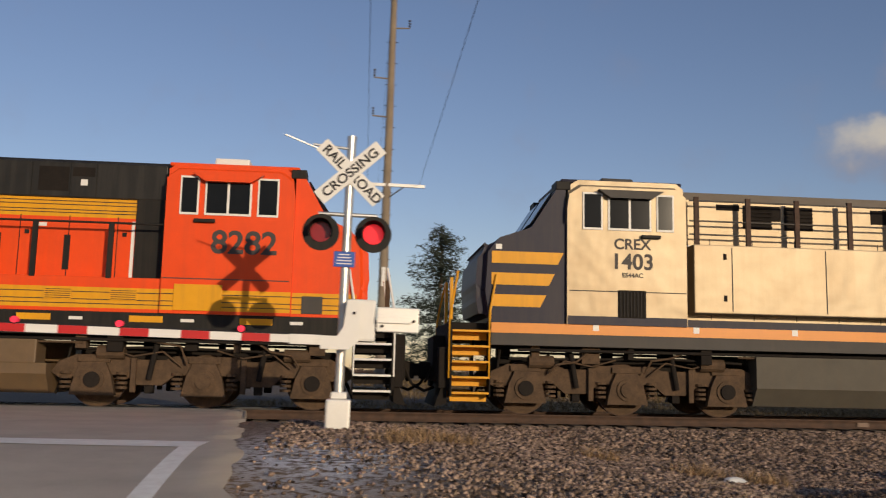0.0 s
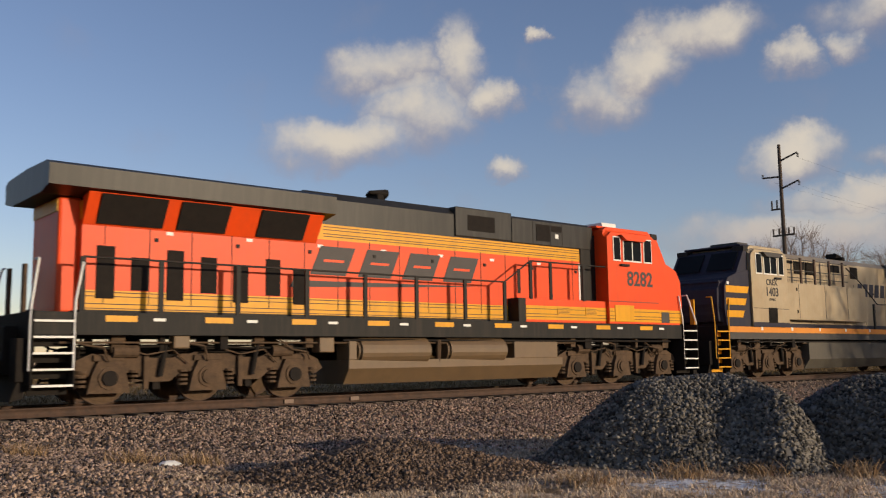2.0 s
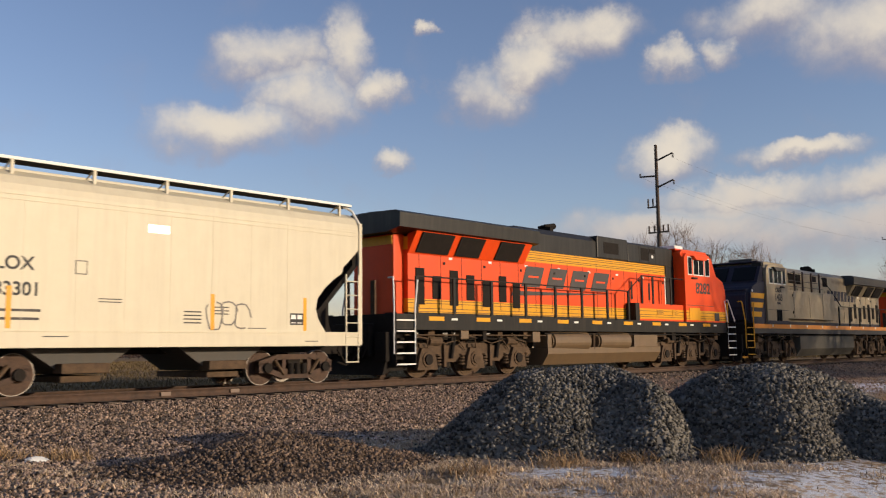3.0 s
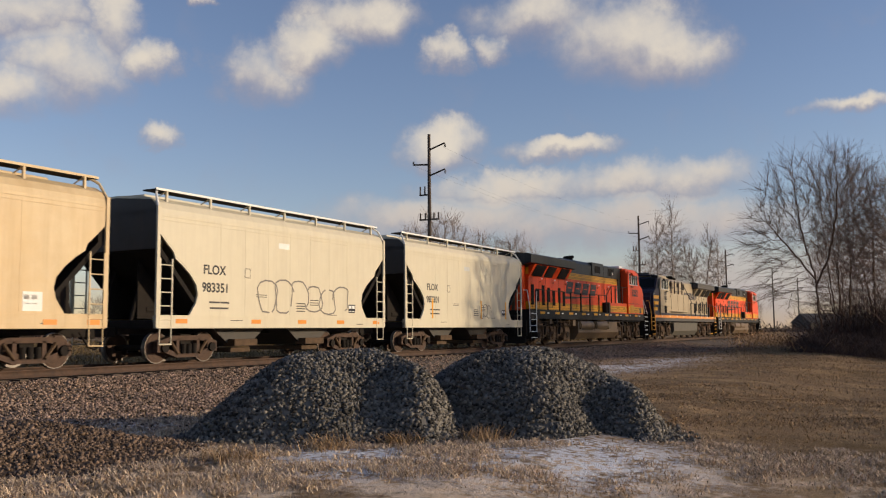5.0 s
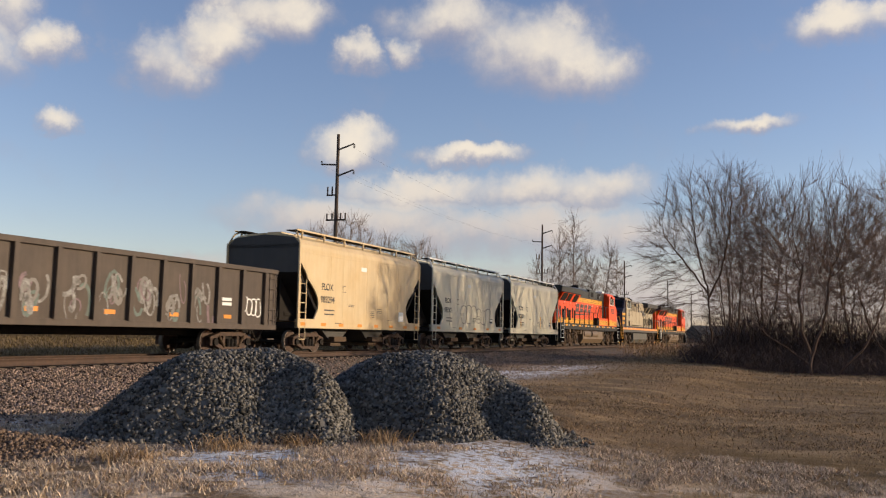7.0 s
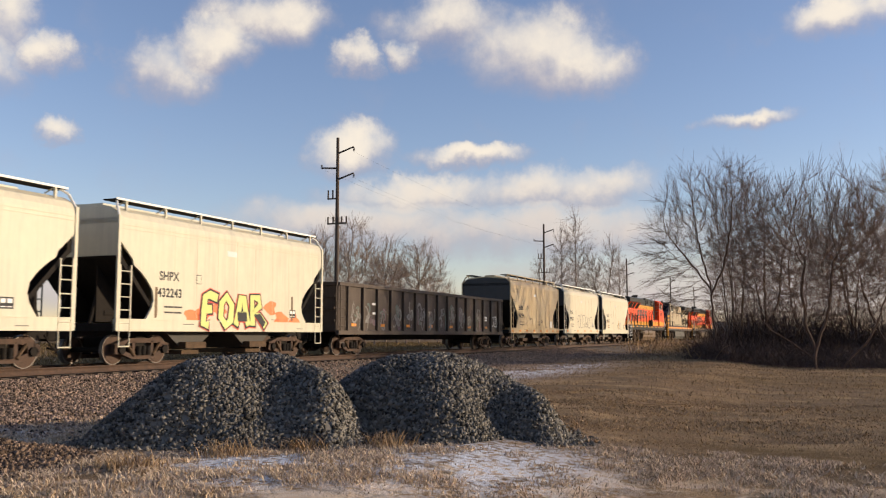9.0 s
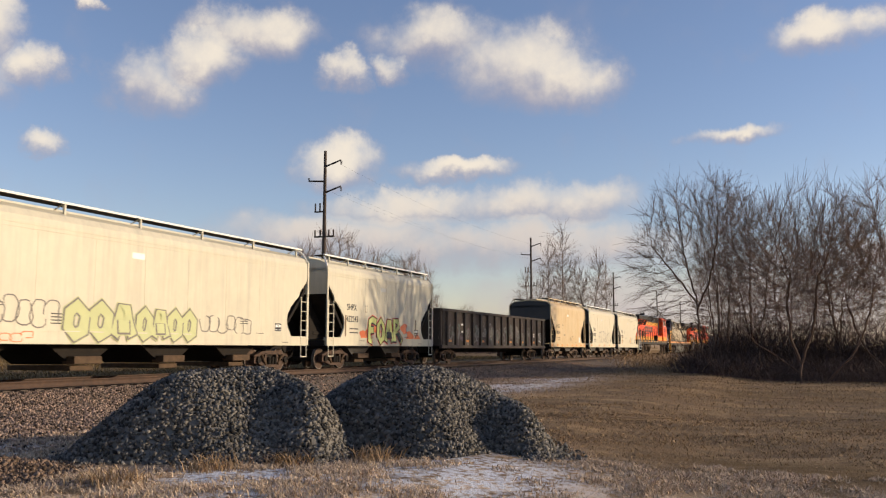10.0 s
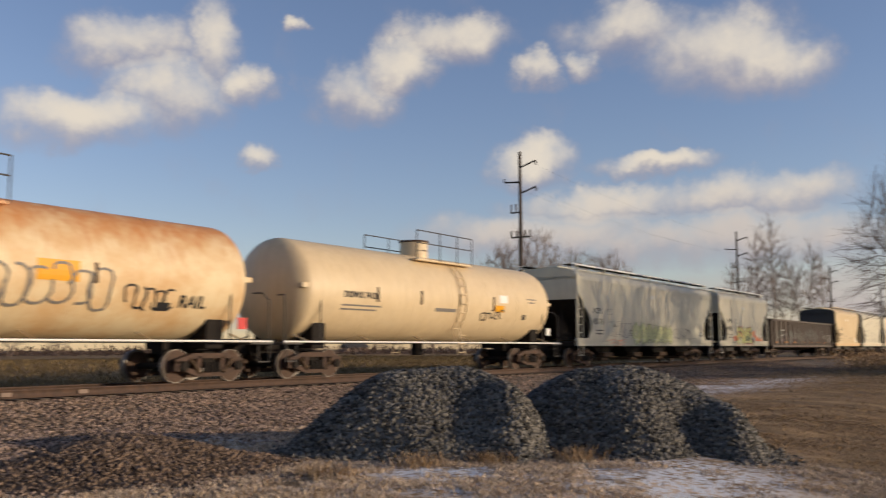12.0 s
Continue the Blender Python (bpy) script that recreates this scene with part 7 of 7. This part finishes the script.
def make_pile(k):
    px, py = polar(*PILES[k][:2])
    t = tagged(new("gravel_pile"), "heap of dark grey crushed stone dumped beside the track", "gravel pile", "stone heaps")
    g = np.linspace(-3.0, 3.0, 70)
    X, Y = np.meshgrid(g + px, g + py)
    Z = pile_z(k, X, Y)
    keep = Z > ground_z(X, Y) - 0.25
    Z = np.where(keep, Z, ground_z(X, Y) - 0.3)
    i = np.arange(70 * 70).reshape(70, 70)
    f = np.stack([i[:-1, :-1], i[:-1, 1:], i[1:, 1:], i[1:, :-1]], -1).reshape(-1, 4)
    ok = keep.ravel()[f].any(1)
    core = raw_mesh("core", np.stack([X.ravel(), Y.ravel(), Z.ravel()], 1), f[ok], DARKSTONE, parent=t)
    rng = np.random.default_rng(40 + k)
    n = 50000
    x, y = px + rng.uniform(-2.9, 2.9, n), py + rng.uniform(-2.9, 2.9, n)
    z, gz = pile_z(k, x, y), ground_z(x, y)
    ok = (z > gz - 0.02) | ((rng.random(n) < 0.12) & (z > gz - 0.10))
    x, y, z = x[ok], y[ok], np.maximum(z, gz)[ok]
    stones("crushed_stone", x, y, z + 0.012, 0.033, DARKSTONE, "loose crushed stones", 50 + k, t)


for k in range(2):
    make_pile(k)


def low_mound():
    """A low old heap grown over with weeds."""
    t = tagged(new("dirt_mound"), "low brown mound of old gravel and dead weeds", "mound")
    cx, cy = 6.3, 8.5
    g = np.linspace(-2.6, 2.6, 60)
    X, Y = np.meshgrid(g + cx, g + cy)

    def mz(x, y):
        r2 = ((x - cx) / 1.45) ** 2 + ((y - cy) / 1.05) ** 2 + 0.25 * (x - cx) * (y - cy)
        return ground_z(x, y) - 0.06 + 0.46 * np.exp(-r2) + 0.05 * wave(x, y, 3.1, 3) * np.exp(-r2)
    Z = mz(X, Y)
    i = np.arange(3600).reshape(60, 60)
    f = np.stack([i[:-1, :-1], i[:-1, 1:], i[1:, 1:], i[1:, :-1]], -1).reshape(-1, 4)
    raw_mesh("core", np.stack([X.ravel(), Y.ravel(), Z.ravel()], 1), f, MOUND, parent=t)
    rng = np.random.default_rng(77)
    n = 12000
    x, y = cx + rng.normal(0, 1.1, n), cy + rng.normal(0, 0.9, n)
    stones("crushed_stone", x, y, mz(x, y) + 0.005, 0.02, MOUND, "loose stones and clods", 78, t)
    x, y = cx + rng.normal(0, 0.95, 1500), cy + rng.normal(0, 0.75, 1500)
    stones("clod", x, y, mz(x, y) + 0.01, 0.032, MOUND, "larger clods of earth", 79, t)


low_mound()


# ---- ballast stones along the track, and grass ----
def scatter_ballast():
    rng = np.random.default_rng(9)
    n = 90000
    x = np.concatenate([rng.uniform(-1.0, 26, int(n * 0.72)), rng.uniform(26, 70, n - int(n * 0.72))])
    off = -rng.uniform(-0.6, 8.6, n) ** 1.0
    y = track_y(x) - 0.9 + off
    keep = (rng.random(n) < np.clip(1.15 + (off + 5.2) / 4.0, 0.05, 1)) & ~((x < -1.2)) & ~((np.abs(y - track_y(x) + 0.755) < 0.11) | (np.abs(y - track_y(x)) < 0.6))
    x, y = x[keep], y[keep]
    stones("ballast", x, y, ground_z(x, y) + 0.010, 0.029, STONE, "brown-grey crushed ballast stones", 10)
    n = 14000
    x, y = rng.uniform(-0.9, 8.0, n), rng.uniform(6.5, 12.5, n)
    ok = rng.random(n) < smooth01((x + 0.6) / 2.2) + 0.12
    x, y = x[ok], y[ok]
    stones("ballast", x, y, ground_z(x, y) + 0.008, 0.024, STONE, "loose brown-grey stones strewn over the ground", 12)
    n = 9000
    x = rng.uniform(-1.0, 40, n)
    y = track_y(x) + rng.uniform(1.3, 3.2, n)
    stones("ballast", x, y, ground_z(x, y) + 0.012, 0.036, STONE, "brown-grey crushed ballast stones", 11)


scatter_ballast()


def grass(name, label, n, seed, area, density, height, material=None, places=None):
    rng = np.random.default_rng(seed)
    if places is None:
        x, y = rng.uniform(area[0], area[1], n), rng.uniform(area[2], area[3], n)
        keep = rng.random(n) < density(x, y)
        x, y = x[keep], y[keep]
    else:
        x, y = places
    m = len(x)
    z = ground_z(x, y) - 0.01
    hgt = height * rng.uniform(0.35, 1.15, m)
    a, bnd = rng.uniform(0, 6.283, m), rng.uniform(0.4, 1.5, m)
    w = rng.uniform(0.002, 0.0045, m) * (1 + np.hypot(x, y) / 14)
    dx, dy = np.cos(a), np.sin(a)
    v = np.empty((m, 5, 3))
    for i, (u, side) in enumerate(((0, -1), (0, 1), (0.55, 0.8), (0.55, -0.8), (1.0, 0))):
        b = bnd * hgt * u ** 1.6
        v[:, i, 0] = x + dx * b - dy * w * side
        v[:, i, 1] = y + dy * b + dx * w * side
        v[:, i, 2] = z + hgt * (u - 0.25 * bnd * u * u)
    base = (np.arange(m) * 5)[:, None]
    f = np.concatenate([base + np.array([[0, 1, 2]]), base + np.array([[0, 2, 3]]), base + np.array([[3, 2, 4]])])
    return raw_mesh(name, v.reshape(-1, 3), f, material or STRAW, "stuff", label, category="grass")


def near_density(x, y):
    d = track_y(x) - y
    c = 0.35 + 0.6 * wave(x, y, 1.3, 7) + 0.4 * wave(x, y, 4.1, 3)
    heap = np.zeros_like(x, bool)
    for k in range(2):
        heap |= pile_z(k, x, y) > ground_z(x, y) - 0.03
    heap |= np.hypot((x - 6.5) / 1.6, (y - 8.3) / 1.2) < 1
    snowy = np.exp(-(((x - 8.3) / 0.7) ** 2 + ((y - 5.5) / 0.7) ** 2)) + np.exp(-(((x - 9.3) / 2.2) ** 2 + ((y - 3.2) / 1.3) ** 2))
    bare = 0.25 + 0.75 * smooth01((x - 3.0) / 4.5)
    return np.where(heap, 0, np.clip(c, 0.02, 1) * np.clip((d - 7.0) / 4.0, 0.015, 1) * (1 - 0.97 * np.clip(snowy, 0, 1))) * bare * np.where(x < -0.8, 0, 1)


def thin_in_band(x, y):
    """Little grass stands in the dark strip of painted shade."""
    return 1 - 0.85 * np.exp(-((x - 12.6 - 0.15 * y) / 0.9) ** 2) * smooth01((2.8 - y) / 1.5)


grass("dry_grass", "short dry straw-coloured grass", 200000, 21, (-0.9, 12, -4, 12.5), lambda x, y: near_density(x, y) * smooth01((12.5 - x) / 2) * thin_in_band(x, y), 0.055, PALESTRAW)
grass("dry_grass", "matted tan grass between the heaps and the field", 170000, 23, (9.5, 22, -5, 10), lambda x, y: near_density(x, y) * smooth01((x - 9.5) / 3) * thin_in_band(x, y), 0.055)
grass("dry_grass", "matted dry straw-coloured grass of the open field", 190000, 22, (13, 65, -20, 14), lambda x, y: np.clip(0.5 + 0.3 * wave(x + 2.2 * wave(x, y, 0.35, 3), y + 1.5 * wave(x, y, 0.6, 8), 0.6, 2) + 0.3 * wave(x + wave(x, y, 0.9, 1), y + wave(x, y, 0.7, 6), 2.9, 5), 0.08, 1) * np.clip((track_y(x) - y - 6) / 3, 0, 1), 0.085)


def tussocks():
    """Many small clumps of dead grass, gathered in patches."""
    rng = np.random.default_rng(31)
    cx, cy = rng.uniform(3.5, 13, 3000), rng.uniform(-4, 10.5, 3000)
    ok = rng.random(3000) < np.clip(1.4 * near_density(cx, cy) + 0.01, 0, 1) * smooth01((13.5 - cx) / 3) * thin_in_band(cx, cy)
    cx, cy = cx[ok], cy[ok]
    k = rng.integers(len(cx), size=110000)
    x, y = cx[k] + rng.normal(0, 0.12, 110000), cy[k] + rng.normal(0, 0.12, 110000)
    return x, y


TX, TY = tussocks()
grass("dry_grass", "small clumps of pale dead grass", len(TX), 33, (0, 1, 0, 1), None, 0.075, PALESTRAW, (TX, TY))
grass("dry_grass", "rank brown grass of the far field", 130000, 36, (0, 150, 38, 130), lambda x, y: np.clip(40 / y, 0, 1), 0.40, RANK)
grass("dry_grass", "rank brown grass on the far side of the track", 90000, 35, (-6, 80, 19, 40), lambda x, y: smooth01((y - track_y(x) - 2.4) / 1.0) * np.clip(0.6 + 0.5 * wave(x, y, 0.8, 4), 0.15, 1), 0.30, RANK)
TUFTS = ((12.6, 3.5), (9.4, 5.6), (8.6, 6.1), (3.4, 12.4), (1.3, 11.6), (4.4, 11.3), (0.9, 12.0), (7.2, 6.3), (10.2, 4.9), (5.1, 11.0), (0.55, 10.9))
for i, (tx, ty) in enumerate(TUFTS):
    grass("grass_tuft", "tuft of tall dry straw-coloured grass", 900, 60 + i, (tx - 0.45, tx + 0.45, ty - 0.45, ty + 0.45), lambda x, y, tx=tx, ty=ty: np.exp(-((x - tx) ** 2 + (y - ty) ** 2) / 0.06), 0.24)


# ---- small things on the ground ----
def lone(name, bm, material, label, category, m):
    ob = tagged(part(name, bm, material), label, category)
    ob.matrix_basis = m
    return ob


rk = bmesh.new()
bmesh.ops.create_icosphere(rk, subdivisions=2, radius=0.11)
for v in rk.verts:
    v.co = Vector((v.co.x * 1.5, v.co.y, v.co.z * 0.5)) * (1 + 0.25 * noise.noise(v.co * 9))
lone("pale_rock", rk, WHITE, "pale flat rock lying on the gravel", "rock", pose(4.7, 10.9, float(ground_z(4.7, 10.9)) + 0.02, 0, 0, 15))
lone("fallen_branch", B(pipe, [(-0.75, 0, 0.02), (-0.2, 0.05, 0.05), (0.3, -0.02, 0.03), (0.85, 0.08, 0.04)], 0.012), STRAW, "thin pale fallen branch lying on the grass", "branch", pose(18.1, 3.1, float(ground_z(18.1, 3.1)) + 0.02, 0, 0, -75))
for x in (10.6, 12.4):
    lone("rail_joint", B(box, -0.12, 0.12, -0.012, 0.012, -0.045, 0.045, 0.006), TWIG, "pale metal joint bar on the near rail", "rail joint", pose(x, float(track_y(x)) - 0.755 - 0.045, -0.095))


# ---- what moves ----
GONE = [(0, -0.12), (0.5, 6.27), (1, 12.40), (1.5, 18.58), (2, 24.66), (2.5, 30.72), (3.5, 43.0), (4.5, 55.3), (5, 61.4), (5.5, 67.42), (6, 73.4), (6.5, 79.6), (7, 85.7), (8, 97.9),
        (9, 110.1), (9.5, 116.3), (10, 122.5), (10.5, 128.6), (11, 134.8), (11.5, 140.9), (12, 147.1)]   # seconds, metres that the train has gone


def motions():
    for thing, start, turned in TRAIN:
        rows = []
        for t, gone in GONE:
            x = start + gone
            slope = -2 * BEND * max(x, 0.0)
            rows.append((t, pose(x, float(track_y(x)), 0, 0, 0, math.degrees(math.atan(slope)) + (180 if turned else 0))))
        walk(thing, rows)


motions()
